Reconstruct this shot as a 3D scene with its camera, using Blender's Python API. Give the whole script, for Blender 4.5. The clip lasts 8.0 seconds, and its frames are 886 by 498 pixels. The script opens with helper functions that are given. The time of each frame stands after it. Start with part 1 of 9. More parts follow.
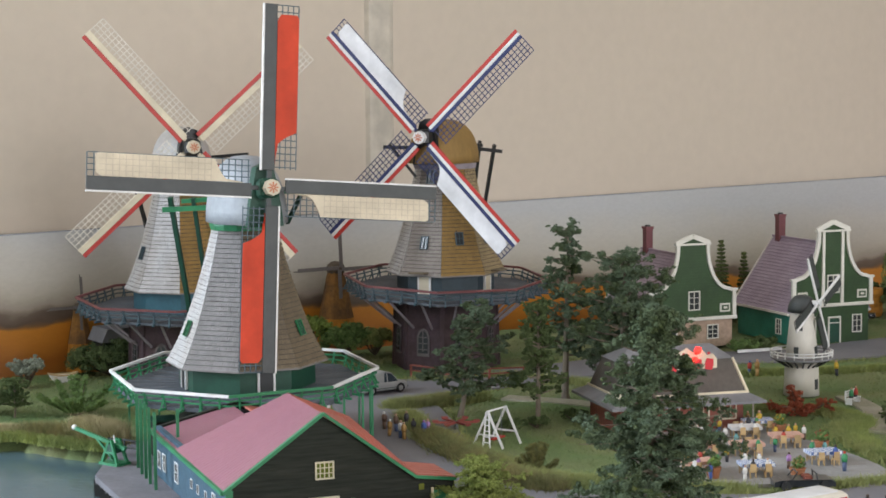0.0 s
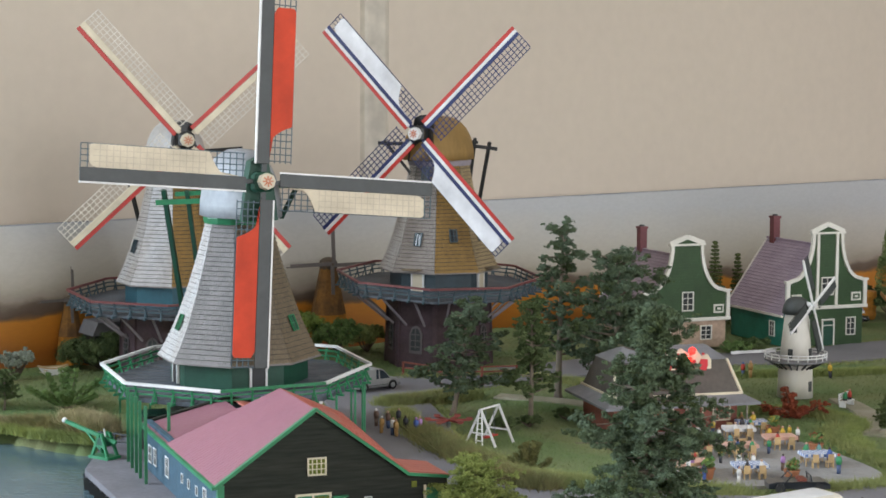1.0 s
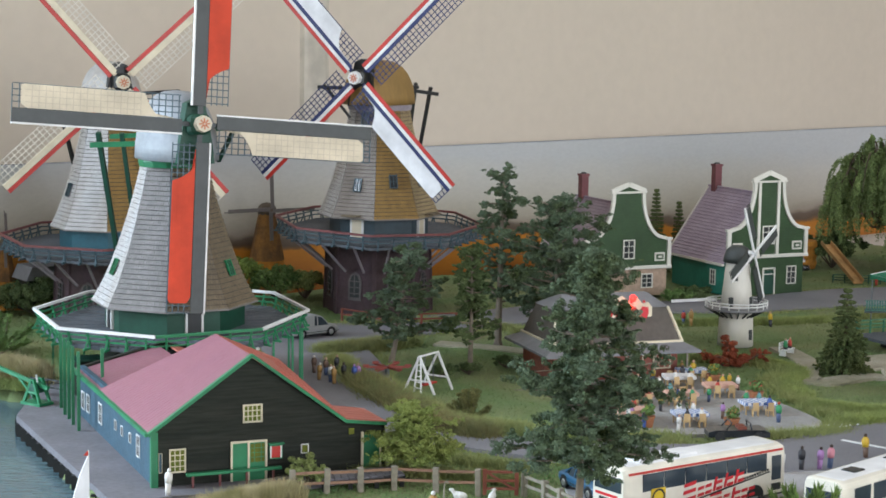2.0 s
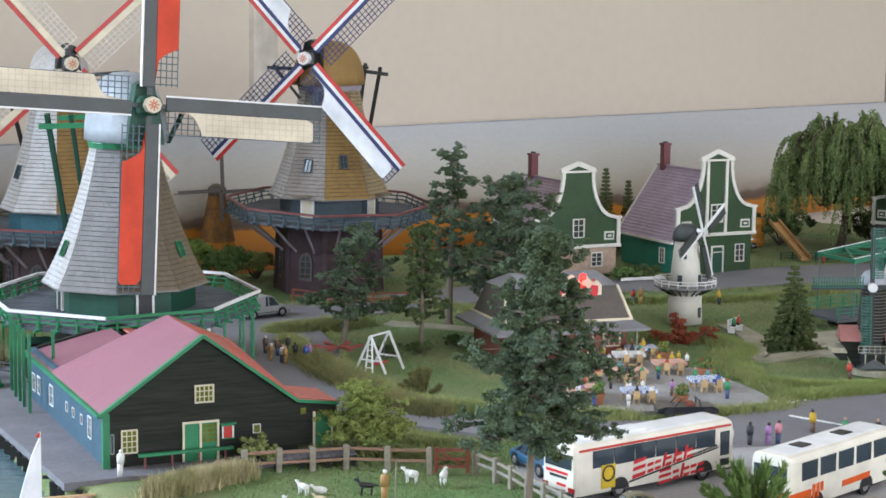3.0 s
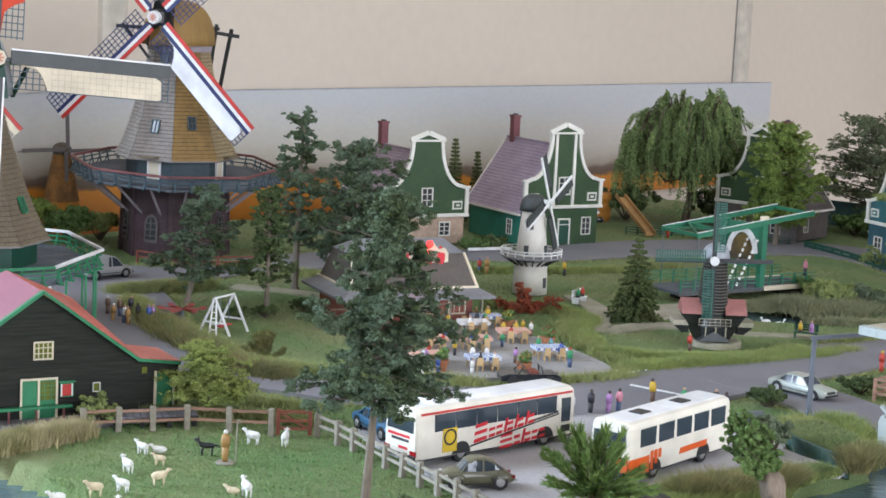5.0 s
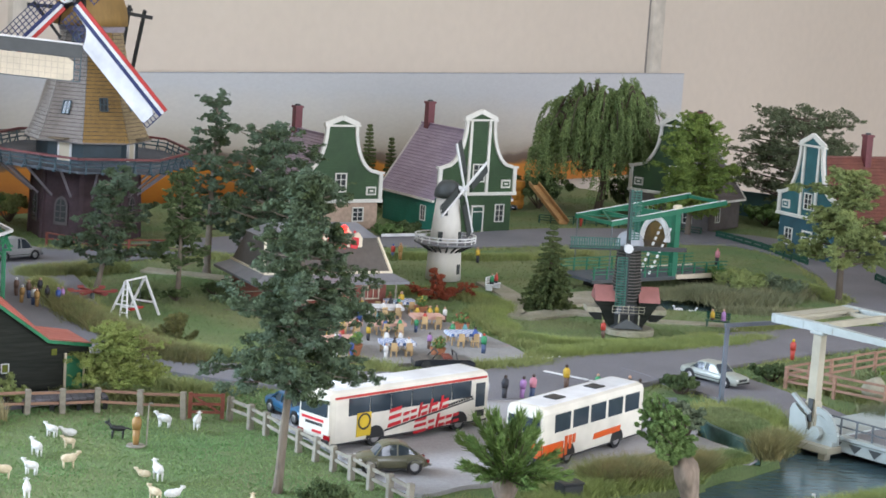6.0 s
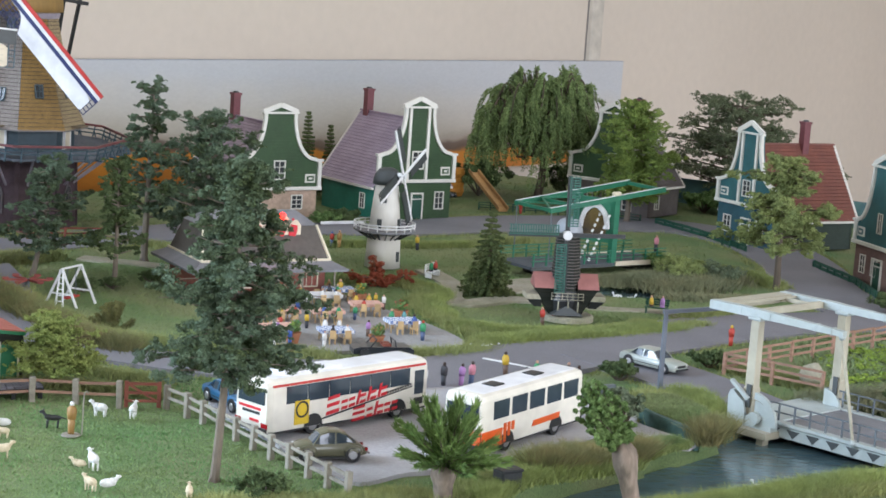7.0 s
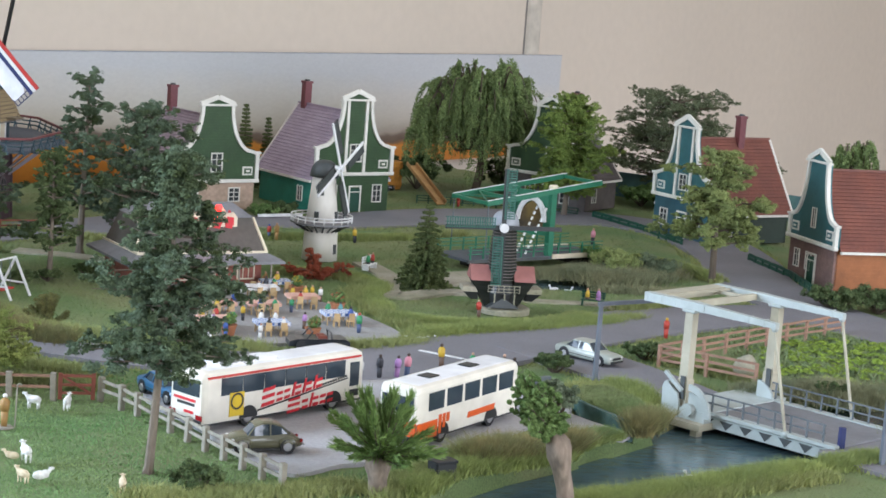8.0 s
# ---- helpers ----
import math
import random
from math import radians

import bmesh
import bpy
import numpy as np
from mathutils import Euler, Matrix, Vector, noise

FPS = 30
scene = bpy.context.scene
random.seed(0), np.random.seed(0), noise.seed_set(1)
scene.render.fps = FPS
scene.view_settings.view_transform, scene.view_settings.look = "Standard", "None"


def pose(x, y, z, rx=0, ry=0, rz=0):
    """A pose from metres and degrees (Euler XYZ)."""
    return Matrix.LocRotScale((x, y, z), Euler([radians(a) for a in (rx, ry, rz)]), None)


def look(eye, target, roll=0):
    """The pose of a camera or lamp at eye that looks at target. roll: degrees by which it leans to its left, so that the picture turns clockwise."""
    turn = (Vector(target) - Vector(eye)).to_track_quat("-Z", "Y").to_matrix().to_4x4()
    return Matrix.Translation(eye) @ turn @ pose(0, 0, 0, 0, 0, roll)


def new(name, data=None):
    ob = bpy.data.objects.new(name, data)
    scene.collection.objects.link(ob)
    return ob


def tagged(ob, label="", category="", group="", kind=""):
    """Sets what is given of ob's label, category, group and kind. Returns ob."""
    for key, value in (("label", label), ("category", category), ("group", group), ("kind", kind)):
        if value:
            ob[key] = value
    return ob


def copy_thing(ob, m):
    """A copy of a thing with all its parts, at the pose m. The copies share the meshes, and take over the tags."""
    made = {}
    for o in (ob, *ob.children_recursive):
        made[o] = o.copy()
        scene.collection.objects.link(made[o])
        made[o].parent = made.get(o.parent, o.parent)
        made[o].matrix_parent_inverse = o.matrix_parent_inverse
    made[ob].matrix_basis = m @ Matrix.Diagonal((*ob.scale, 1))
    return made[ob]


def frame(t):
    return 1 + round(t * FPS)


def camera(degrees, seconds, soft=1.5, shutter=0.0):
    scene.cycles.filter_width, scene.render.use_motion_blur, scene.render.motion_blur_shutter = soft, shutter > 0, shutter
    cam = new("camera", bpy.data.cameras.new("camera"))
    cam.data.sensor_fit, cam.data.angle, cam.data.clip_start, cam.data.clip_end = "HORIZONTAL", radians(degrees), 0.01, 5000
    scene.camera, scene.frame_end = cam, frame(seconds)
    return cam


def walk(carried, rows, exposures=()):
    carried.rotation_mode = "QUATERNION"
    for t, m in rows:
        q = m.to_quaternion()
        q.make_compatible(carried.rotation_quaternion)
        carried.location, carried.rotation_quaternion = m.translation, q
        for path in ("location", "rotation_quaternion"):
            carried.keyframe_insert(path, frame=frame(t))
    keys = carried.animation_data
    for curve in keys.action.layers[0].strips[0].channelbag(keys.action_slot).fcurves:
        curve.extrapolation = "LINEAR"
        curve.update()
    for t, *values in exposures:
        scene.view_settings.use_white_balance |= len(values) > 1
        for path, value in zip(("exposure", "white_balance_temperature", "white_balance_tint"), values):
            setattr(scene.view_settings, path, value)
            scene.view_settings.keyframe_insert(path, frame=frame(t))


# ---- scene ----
cam = camera(26.84, 8.0, soft=1.65)
PATH = [
    (0, (0.0014, -0.0298, 0.2961), (-0.2219, 1.9484, 0.1038), -0.48),
    (0.5, (-0.0012, -0.0288, 0.2947), (-0.2200, 1.9501, 0.1048), -0.02),
    (1, (-0.0034, -0.0224, 0.2934), (-0.2157, 1.9569, 0.1001), 0.29),
    (1.5, (-0.0032, -0.0117, 0.2901), (-0.2027, 1.9681, 0.0891), 0.52),
    (2, (-0.0036, -0.0049, 0.2888), (-0.1520, 1.9742, 0.0416), 0.84),
    (3.5, (-0.0027, -0.0116, 0.2889), (-0.0711, 1.9689, 0.0185), 0.95),
    (4, (-0.0048, -0.0093, 0.2869), (-0.0247, 1.9714, 0.0098), 1.74),
    (5.5, (-0.0009, -0.0068, 0.2796), (0.1145, 1.9680, -0.0152), 3.23),
    (6, (-0.0049, -0.0025, 0.2774), (0.1610, 1.9685, -0.0187), 3.79),
    (6.5, (-0.0054, 0.0009, 0.2761), (0.1945, 1.9687, -0.0203), 4.00),
    (7, (-0.0027, 0.0022, 0.2758), (0.2269, 1.9655, -0.0284), 3.93),
    (7.5, (-0.0012, 0.0017, 0.2752), (0.2574, 1.9611, -0.0311), 4.06),
    (8, (0.0000, 0.0000, 0.2750), (0.2935, 1.9546, -0.0309), 4.30),
]
walk(cam, [(t, look(e, g, r)) for t, e, g, r in PATH], exposures=[(0, -0.33, 6600, 14), (2, -0.22, 6250, 11), (4, 0.0, 6060, 15), (8, 0.06, 6000, 14)])

# ---- light: daylight through a window to the left of the model, softer window light from the far side of the room ----
scene.view_settings.exposure = 0.0
S = 0.01                      # everything below is written in centimetres
world = bpy.data.worlds.new("world")
scene.world = world
world.use_nodes = True
wn = world.node_tree.nodes
sky = wn.new("ShaderNodeTexSky")
sky.sky_type, sky.sun_disc = "NISHITA", False
sky.sun_elevation, sky.sun_rotation = radians(35), radians(220)
world.node_tree.links.new(sky.outputs[0], wn["Background"].inputs[0])
wn["Background"].inputs[1].default_value = 0.12

ROOM_O = Vector((-118.0, 118.0))            # foot of the back wall
RU, RN = Vector((0.7071, 0.7071)), Vector((0.7071, -0.7071))


def room(u, n, z=0.0):
    p = ROOM_O + RU * u + RN * n
    return Vector((p.x, p.y, z))


def window_light(name, eye, target, w, h, watts, colour):
    data = bpy.data.lights.new(name, "AREA")
    data.shape, data.size, data.size_y, data.energy, data.color = "RECTANGLE", w * S, h * S, watts, colour
    ob = new(name, data)
    ob.matrix_world = look(Vector(eye) * S, Vector(target) * S)
    return ob


window_light("window_daylight", room(-40, -3, 62), room(-40, 200, 40), 108, 100, 84, (0.72, 0.865, 1.0))
window_light("window_daylight_far", room(55, 455, 85), room(55, 0, 70), 480, 160, 178, (0.95, 0.97, 1.0))


# ---- materials ----
def mat(name, col, rough=0.6, var=0.15, scale=250.0, bump=0.15, metal=0.0, col2=None, mix_scale=40.0, mix=0.5, rand=0.0,
        spec=0.5, stretch=(1, 1, 1), island=0.0, rows=None, rowdepth=0.3, coat=0.0):
    m = bpy.data.materials.new(name)
    m.use_nodes = True
    nt = m.node_tree
    N, L = nt.nodes, nt.links
    b = N["Principled BSDF"]
    tc = N.new("ShaderNodeTexCoord")
    mp = N.new("ShaderNodeMapping")
    mp.inputs["Scale"].default_value = stretch
    L.new(tc.outputs["Object"], mp.inputs[0])
    fine = N.new("ShaderNodeTexNoise")
    fine.inputs["Scale"].default_value, fine.inputs["Detail"].default_value = scale, 4
    L.new(mp.outputs[0], fine.inputs["Vector"])
    big = N.new("ShaderNodeTexNoise")
    big.inputs["Scale"].default_value, big.inputs["Detail"].default_value = mix_scale, 3
    L.new(mp.outputs[0], big.inputs["Vector"])
    base = N.new("ShaderNodeMix")
    base.data_type = "RGBA"
    base.inputs[6].default_value = (*col, 1)
    base.inputs[7].default_value = (*(col2 or [c * 0.72 for c in col]), 1)
    ramp = N.new("ShaderNodeMapRange")
    ramp.inputs[1].default_value, ramp.inputs[2].default_value = 0.5 - 0.18, 0.5 + 0.18
    ramp.inputs[3].default_value, ramp.inputs[4].default_value = 0.0, mix * 2 if mix <= 0.5 else 1.0
    L.new(big.outputs[0], ramp.inputs[0])
    L.new(ramp.outputs[0], base.inputs[0])
    hsv = N.new("ShaderNodeHueSaturation")
    vr = N.new("ShaderNodeMapRange")
    vr.inputs[1].default_value, vr.inputs[2].default_value = 0.25, 0.75
    vr.inputs[3].default_value, vr.inputs[4].default_value = 1 - var, 1 + var
    L.new(fine.outputs[0], vr.inputs[0])
    val = vr.outputs[0]
    for amount, node, sock in ((rand, "ShaderNodeObjectInfo", "Random"), (island, "ShaderNodeNewGeometry", "Random Per Island")):
        if amount:
            src = N.new(node)
            r2 = N.new("ShaderNodeMapRange")
            r2.inputs[3].default_value, r2.inputs[4].default_value = 1 - amount, 1 + amount
            L.new(src.outputs[sock], r2.inputs[0])
            mul = N.new("ShaderNodeMath")
            mul.operation = "MULTIPLY"
            L.new(val, mul.inputs[0])
            L.new(r2.outputs[0], mul.inputs[1])
            val = mul.outputs[0]
    L.new(base.outputs[2], hsv.inputs["Color"])
    L.new(val, hsv.inputs["Value"])
    L.new(hsv.outputs[0], b.inputs["Base Color"])
    b.inputs["Roughness"].default_value, b.inputs["Metallic"].default_value = rough, metal
    b.inputs["Specular IOR Level"].default_value = spec
    b.inputs["Coat Weight"].default_value = coat
    height = fine.outputs[0]
    if rows:                                  # courses or boards: direction, spacing in metres
        direction, step = rows
        wave = N.new("ShaderNodeTexWave")
        wave.wave_type, wave.bands_direction, wave.wave_profile = "BANDS", direction, "SAW"
        wave.inputs["Scale"].default_value = 0.314 / step
        wave.inputs["Distortion"].default_value = 0.15
        L.new(tc.outputs["Object"], wave.inputs["Vector"])
        add = N.new("ShaderNodeMath")
        add.operation = "MULTIPLY_ADD"
        add.inputs[1].default_value = 1.0 / max(rowdepth, 0.01) * 0.3
        L.new(wave.outputs["Fac"], add.inputs[0])
        L.new(fine.outputs[0], add.inputs[2])
        height = add.outputs[0]
    if bump:
        bp = N.new("ShaderNodeBump")
        bp.inputs["Strength"].default_value, bp.inputs["Distance"].default_value = min(1.0, bump * 2), 0.0006
        L.new(height, bp.inputs["Height"])
        L.new(bp.outputs[0], b.inputs["Normal"])
    return m


def glow(name, col, strength):
    m = bpy.data.materials.new(name)
    m.use_nodes = True
    b = m.node_tree.nodes["Principled BSDF"]
    b.inputs["Base Color"].default_value = (*col, 1)
    b.inputs["Emission Color"].default_value = (*col, 1)
    b.inputs["Emission Strength"].default_value = strength
    return m


WALL = mat("wall_paint", (0.60, 0.525, 0.43), 0.85, 0.03, 60, 0.05, col2=(0.565, 0.495, 0.405), mix_scale=2.0)
WHITE_CEIL = mat("ceiling_paint", (0.8, 0.78, 0.74), 0.9, 0.02, 20, 0.0)
FLOORM = mat("hall_floor", (0.25, 0.2, 0.16), 0.5, 0.1, 8, 0.0)
GRASS = mat("lawn_fibre", (0.10, 0.175, 0.055), 0.9, 0.3, 900, 0.5, col2=(0.185, 0.20, 0.085), mix_scale=11, mix=0.8)
MEADOW = mat("pasture_fibre", (0.135, 0.255, 0.085), 0.85, 0.15, 200, 0.0, col2=(0.21, 0.275, 0.10), mix_scale=17, mix=0.7, island=0.22)
GRASSB = mat("grass_fibre", (0.12, 0.20, 0.06), 0.85, 0.15, 200, 0.0, col2=(0.20, 0.225, 0.09), mix_scale=11, mix=0.7, island=0.22)
OLIVE = mat("long_grass_fibre", (0.30, 0.315, 0.11), 0.85, 0.2, 200, 0.0, col2=(0.215, 0.25, 0.085), mix_scale=18, island=0.25)
STRAW = mat("straw_fibre", (0.50, 0.42, 0.25), 0.85, 0.2, 200, 0.0, col2=(0.25, 0.23, 0.09), mix_scale=40, island=0.35)
ASPHALT = mat("model_road", (0.205, 0.198, 0.212), 0.8, 0.1, 500, 0.25, col2=(0.16, 0.154, 0.165), mix_scale=12)
PARK = mat("parking_gravel", (0.41, 0.395, 0.395), 0.85, 0.12, 500, 0.3, col2=(0.33, 0.32, 0.315), mix_scale=12)
SAND = mat("sand_path", (0.36, 0.325, 0.25), 0.9, 0.2, 500, 0.4, col2=(0.23, 0.225, 0.14), mix_scale=30)
PLAZA = mat("terrace_slabs", (0.38, 0.365, 0.35), 0.8, 0.12, 400, 0.3, col2=(0.24, 0.24, 0.235), mix_scale=20)
WATER = mat("cast_resin_water", (0.075, 0.125, 0.145), 0.16, 0.12, 90, 0.25, col2=(0.10, 0.155, 0.165), mix_scale=14, spec=0.6, stretch=(1, 2.2, 1))
DECK = mat("blue_grey_planks", (0.10, 0.115, 0.135), 0.7, 0.2, 400, 0.3, rand=0.15)


# ---- mesh helpers ----
class MB:
    """Vertices and faces of one mesh, in centimetres."""

    def __init__(self):
        self.v, self.f, self.mi, self.cur = [], [], [], 0

    def poly(self, pts):
        n = len(self.v)
        self.v += [tuple(p) for p in pts]
        self.f.append(tuple(range(n, n + len(pts))))
        self.mi.append(self.cur)
        return self

    def faces(self, pts, fs):
        n = len(self.v)
        self.v += [tuple(p) for p in pts]
        self.f += [tuple(i + n for i in f) for f in fs]
        self.mi += [self.cur] * len(fs)
        return self

    def box(self, x, y, z, sx, sy, sz, m=None, bev=0.0):
        a, b, c = sx / 2, sy / 2, sz / 2
        if bev:
            k = bev
            pts = []
            for zz, q in ((-c, k), (-c + k, 0), (c - k, 0), (c, k)):
                for px, py in ((-a + k + 0, -b + q), (a - k, -b + q), (a - q, -b + k), (a - q, b - k), (a - k, b - q), (-a + k, b - q), (-a + q, b - k), (-a + q, -b + k)):
                    pts.append(Vector((px, py, zz)))
            fs = [tuple(reversed(range(8))), tuple(range(24, 32))]
            for r in range(3):
                fs += [(r * 8 + i, r * 8 + (i + 1) % 8, r * 8 + 8 + (i + 1) % 8, r * 8 + 8 + i) for i in range(8)]
        else:
            pts = [Vector((i * a, j * b, k * c)) for k in (-1, 1) for j in (-1, 1) for i in (-1, 1)]
            fs = [(0, 2, 3, 1), (4, 5, 7, 6), (0, 1, 5, 4), (1, 3, 7, 5), (3, 2, 6, 7), (2, 0, 4, 6)]
        off = Vector((x, y, z))
        pts = [(m @ (p + off)) if m else p + off for p in pts]
        return self.faces(pts, fs)

    def beam(self, p0, p1, w, h=None, up=(0, 0, 1)):
        """A square bar from p0 to p1, w across and h along up."""
        p0, p1, h = Vector(p0), Vector(p1), h or w
        d = (p1 - p0).normalized()
        s = d.cross(Vector(up))
        s = s.normalized() if s.length > 1e-4 else d.cross(Vector((0, 1, 0.01))).normalized()
        t = s.cross(d).normalized()
        pts = [p + s * (i * w / 2) + t * (j * h / 2) for p in (p0, p1) for i, j in ((-1, -1), (1, -1), (1, 1), (-1, 1))]
        return self.faces(pts, [(0, 1, 2, 3), (7, 6, 5, 4), (0, 4, 5, 1), (1, 5, 6, 2), (2, 6, 7, 3), (3, 7, 4, 0)])

    def cyl(self, p0, p1, r0, r1=None, n=8, caps=True):
        p0, p1, r1 = Vector(p0), Vector(p1), r0 if r1 is None else r1
        d = (p1 - p0).normalized()
        s = d.cross(Vector((0, 0, 1)))
        s = s.normalized() if s.length > 1e-3 else Vector((1, 0, 0))
        t = d.cross(s)
        pts = []
        for p, r in ((p0, r0), (p1, r1)):
            pts += [p + (s * math.cos(a) + t * math.sin(a)) * r for a in [2 * math.pi * i / n for i in range(n)]]
        fs = [(i, (i + 1) % n, n + (i + 1) % n, n + i) for i in range(n)]
        if caps:
            fs += [tuple(reversed(range(n))), tuple(range(n, 2 * n))]
        return self.faces(pts, fs)

    def tube(self, pts, r, n=6):
        for a, b in zip(pts[:-1], pts[1:]):
            self.cyl(a, b, r, r, n)
        return self

    def loft(self, rings, caps=True, closed=True):
        n = len(rings[0])
        pts = [p for r in rings for p in r]
        fs = []
        for k in range(len(rings) - 1):
            for i in range(n if closed else n - 1):
                j = (i + 1) % n
                fs.append((k * n + i, k * n + j, (k + 1) * n + j, (k + 1) * n + i))
        if caps:
            fs += [tuple(reversed(range(n))), tuple(range((len(rings) - 1) * n, len(rings) * n))]
        return self.faces(pts, fs)

    def prism(self, outline, y0, y1, m=None):
        """A plate: an outline in x and z, from y0 to y1."""
        n = len(outline)
        pts = [Vector((x, y, z)) for y in (y0, y1) for x, z in outline]
        pts = [m @ p for p in pts] if m else pts
        fs = [tuple(range(n)), tuple(reversed(range(n, 2 * n)))] + [(i, n + i, n + (i + 1) % n, (i + 1) % n) for i in range(n)]
        return self.faces(pts, fs)

    def slab(self, outline, z0, z1):
        n = len(outline)
        pts = [(x, y, z) for z in (z0, z1) for x, y in outline]
        fs = [tuple(reversed(range(n))), tuple(range(n, 2 * n))] + [(i, (i + 1) % n, n + (i + 1) % n, n + i) for i in range(n)]
        return self.faces(pts, fs)

    def ball(self, x, y, z, rx, ry=None, rz=None, n=10, k=6):
        ry, rz = ry or rx, rz or rx
        rings = []
        for j in range(k + 1):
            a = -math.pi / 2 + math.pi * j / k
            c = max(math.cos(a), 0.02)
            rings.append([(x + rx * c * math.cos(2 * math.pi * i / n), y + ry * c * math.sin(2 * math.pi * i / n), z + rz * math.sin(a)) for i in range(n)])
        return self.loft(rings)

    def mesh(self, name):
        me = bpy.data.meshes.new(name)
        me.from_pydata([(a * S, b * S, c * S) for a, b, c in self.v], [], self.f)
        return me


def part(name, mb, material, parent, label="", smooth=False, m=None, kind=""):
    me = mb.mesh(name)
    for k in (material if isinstance(material, (list, tuple)) else [material]):
        me.materials.append(k)
    if isinstance(material, (list, tuple)):
        me.polygons.foreach_set("material_index", mb.mi)
    if smooth:
        me.polygons.foreach_set("use_smooth", [True] * len(me.polygons))
    me.update()
    ob = new(name, me)
    ob.parent = parent
    if m:
        ob.matrix_basis = m
    return tagged(ob, label, kind=kind)


def P(x, y, z=0.0, rz=0.0, rx=0.0, ry=0.0):
    return pose(x * S, y * S, z * S, rx, ry, rz)


def thing(name, label, category, m, group="", kind=""):
    ob = new(name)
    ob.empty_display_size = 0.01
    ob.matrix_basis = m
    return tagged(ob, label, category, group, kind)


def solo(name, mb, material, label, category, m=None, group="", kind="", smooth=False):
    ob = part(name, mb, material, None, "", smooth, m)
    return tagged(ob, label, category, group, kind)


def spline(pts, steps=6, closed=False):
    """A smooth line through the points."""
    pts = [Vector(p) for p in pts]
    out, n = [], len(pts)
    for i in range(n if closed else n - 1):
        a, b, c, d = (pts[(i + k) % n] if closed else pts[min(max(i + k, 0), n - 1)] for k in (-1, 0, 1, 2))
        for s in range(steps):
            t = s / steps
            out.append(0.5 * ((2 * b) + (c - a) * t + (2 * a - 5 * b + 4 * c - d) * t * t + (3 * b - a - 3 * c + d) * t ** 3))
    if not closed:
        out.append(pts[-1])
    return out


def inside(x, y, poly):
    hit = False
    for (x0, y0), (x1, y1) in zip(poly, poly[1:] + poly[:1]):
        if (y0 > y) != (y1 > y) and x < (x1 - x0) * (y - y0) / (y1 - y0) + x0:
            hit = not hit
    return hit


def ribbon(pts, width, z, thick=0.12, steps=6):
    """A road: a strip of that width along the smooth line."""
    line = spline([(x, y, 0) for x, y in pts], steps)
    ws = width if isinstance(width, (list, tuple)) else [width] * len(pts)
    mb, rings = MB(), []
    for i, p in enumerate(line):
        a, b = line[max(i - 1, 0)], line[min(i + 1, len(line) - 1)]
        d = (b - a).normalized()
        s = Vector((-d.y, d.x, 0))
        k = min(i / steps, len(pts) - 1.001)
        w = ws[int(k)] * (1 - k % 1) + ws[int(k) + 1] * (k % 1) if len(ws) > 1 else ws[0]
        l, r = p + s * w / 2, p - s * w / 2
        rings.append([(l.x, l.y, z - thick), (l.x, l.y, z - 0.02), (l.x - s.x * 0.08, l.y - s.y * 0.08, z), (r.x + s.x * 0.08, r.y + s.y * 0.08, z), (r.x, r.y, z - 0.02), (r.x, r.y, z - thick)])
    mb.loft(rings)
    return mb


def ring(r, z, n=8, turn=0.0, cx=0.0, cy=0.0):
    return [(cx + r * math.cos(turn + 2 * math.pi * i / n), cy + r * math.sin(turn + 2 * math.pi * i / n), z) for i in range(n)]


# ---- the room round the model ----
def wall_box(name, u0, u1, n0, n1, z0, z1, material=None):
    c = (room(u0, n0) + room(u1, n1)) / 2
    mb = MB().box(0, 0, 0, abs(u1 - u0), abs(n1 - n0), z1 - z0)
    return solo(name, mb, material or WALL, "", "wall", P(c.x, c.y, (z0 + z1) / 2, -45 + 90), kind="structure")


for u0, u1, z0, z1 in ((-262, -96, -100, 220), (16, 520, -100, 220), (-96, 16, -100, 8), (-96, 16, 116, 220)):
    wall_box("wall_north", u0, u1, -14, -4, z0, z1)
wall_box("wall_east", 510, 520, -4, 470, -100, 220)
wall_box("wall_west", -262, -252, -4, 470, -100, 220)
for i, (u0, u1, z0, z1) in enumerate(((-252, -190, -100, 220), (300, 510, -100, 220), (-190, 300, -100, 0), (-190, 300, 170, 220))):
    wall_box("wall_south", u0, u1, 460, 470, z0, z1)
c = room(129, 228)
solo("floor", MB().box(0, 0, 0, 790, 490, 6), FLOORM, "brown floor of the exhibition hall", "floor", P(c.x, c.y, -103, 45), kind="structure")
solo("ceiling", MB().box(0, 0, 0, 790, 490, 6), WHITE_CEIL, "pale painted ceiling", "ceiling", P(c.x, c.y, 223, 45), kind="structure")
# upright joints of the wall panels: a dark gap and a rounded cover strip
for u in (124.9, 249.4):
    mb = MB()
    prof = [(-0.2, 0), (0.1, 0.5), (0.5, 0.6), (2.9, 0.65), (3.4, 0.45), (3.9, 0)]
    pts0 = [room(u + a, -4 + b, -90) for a, b in prof]
    pts1 = [room(u + a, -4 + b, 215) for a, b in prof]
    mb.loft([pts0, pts1])
    solo("trim", mb, mat("cover_strip_paint", (0.60, 0.55, 0.46), 0.6, 0.03, 60, 0.0), "beige cover strip over a wall joint", "trim", kind="structure", smooth=False)
    if u < 200:
        continue
    mb = MB()
    mb.loft([[room(u + a, -4 + b, z) for a, b in ((-0.6, -0.1), (-0.2, -0.1), (-0.2, 0.06), (-0.6, 0.06))] for z in (-90, 215)])
    solo("trim", mb, mat("joint_gap", (0.22, 0.2, 0.18), 0.9, 0.05, 60, 0.0), "dark gap along a wall joint", "trim", kind="structure")


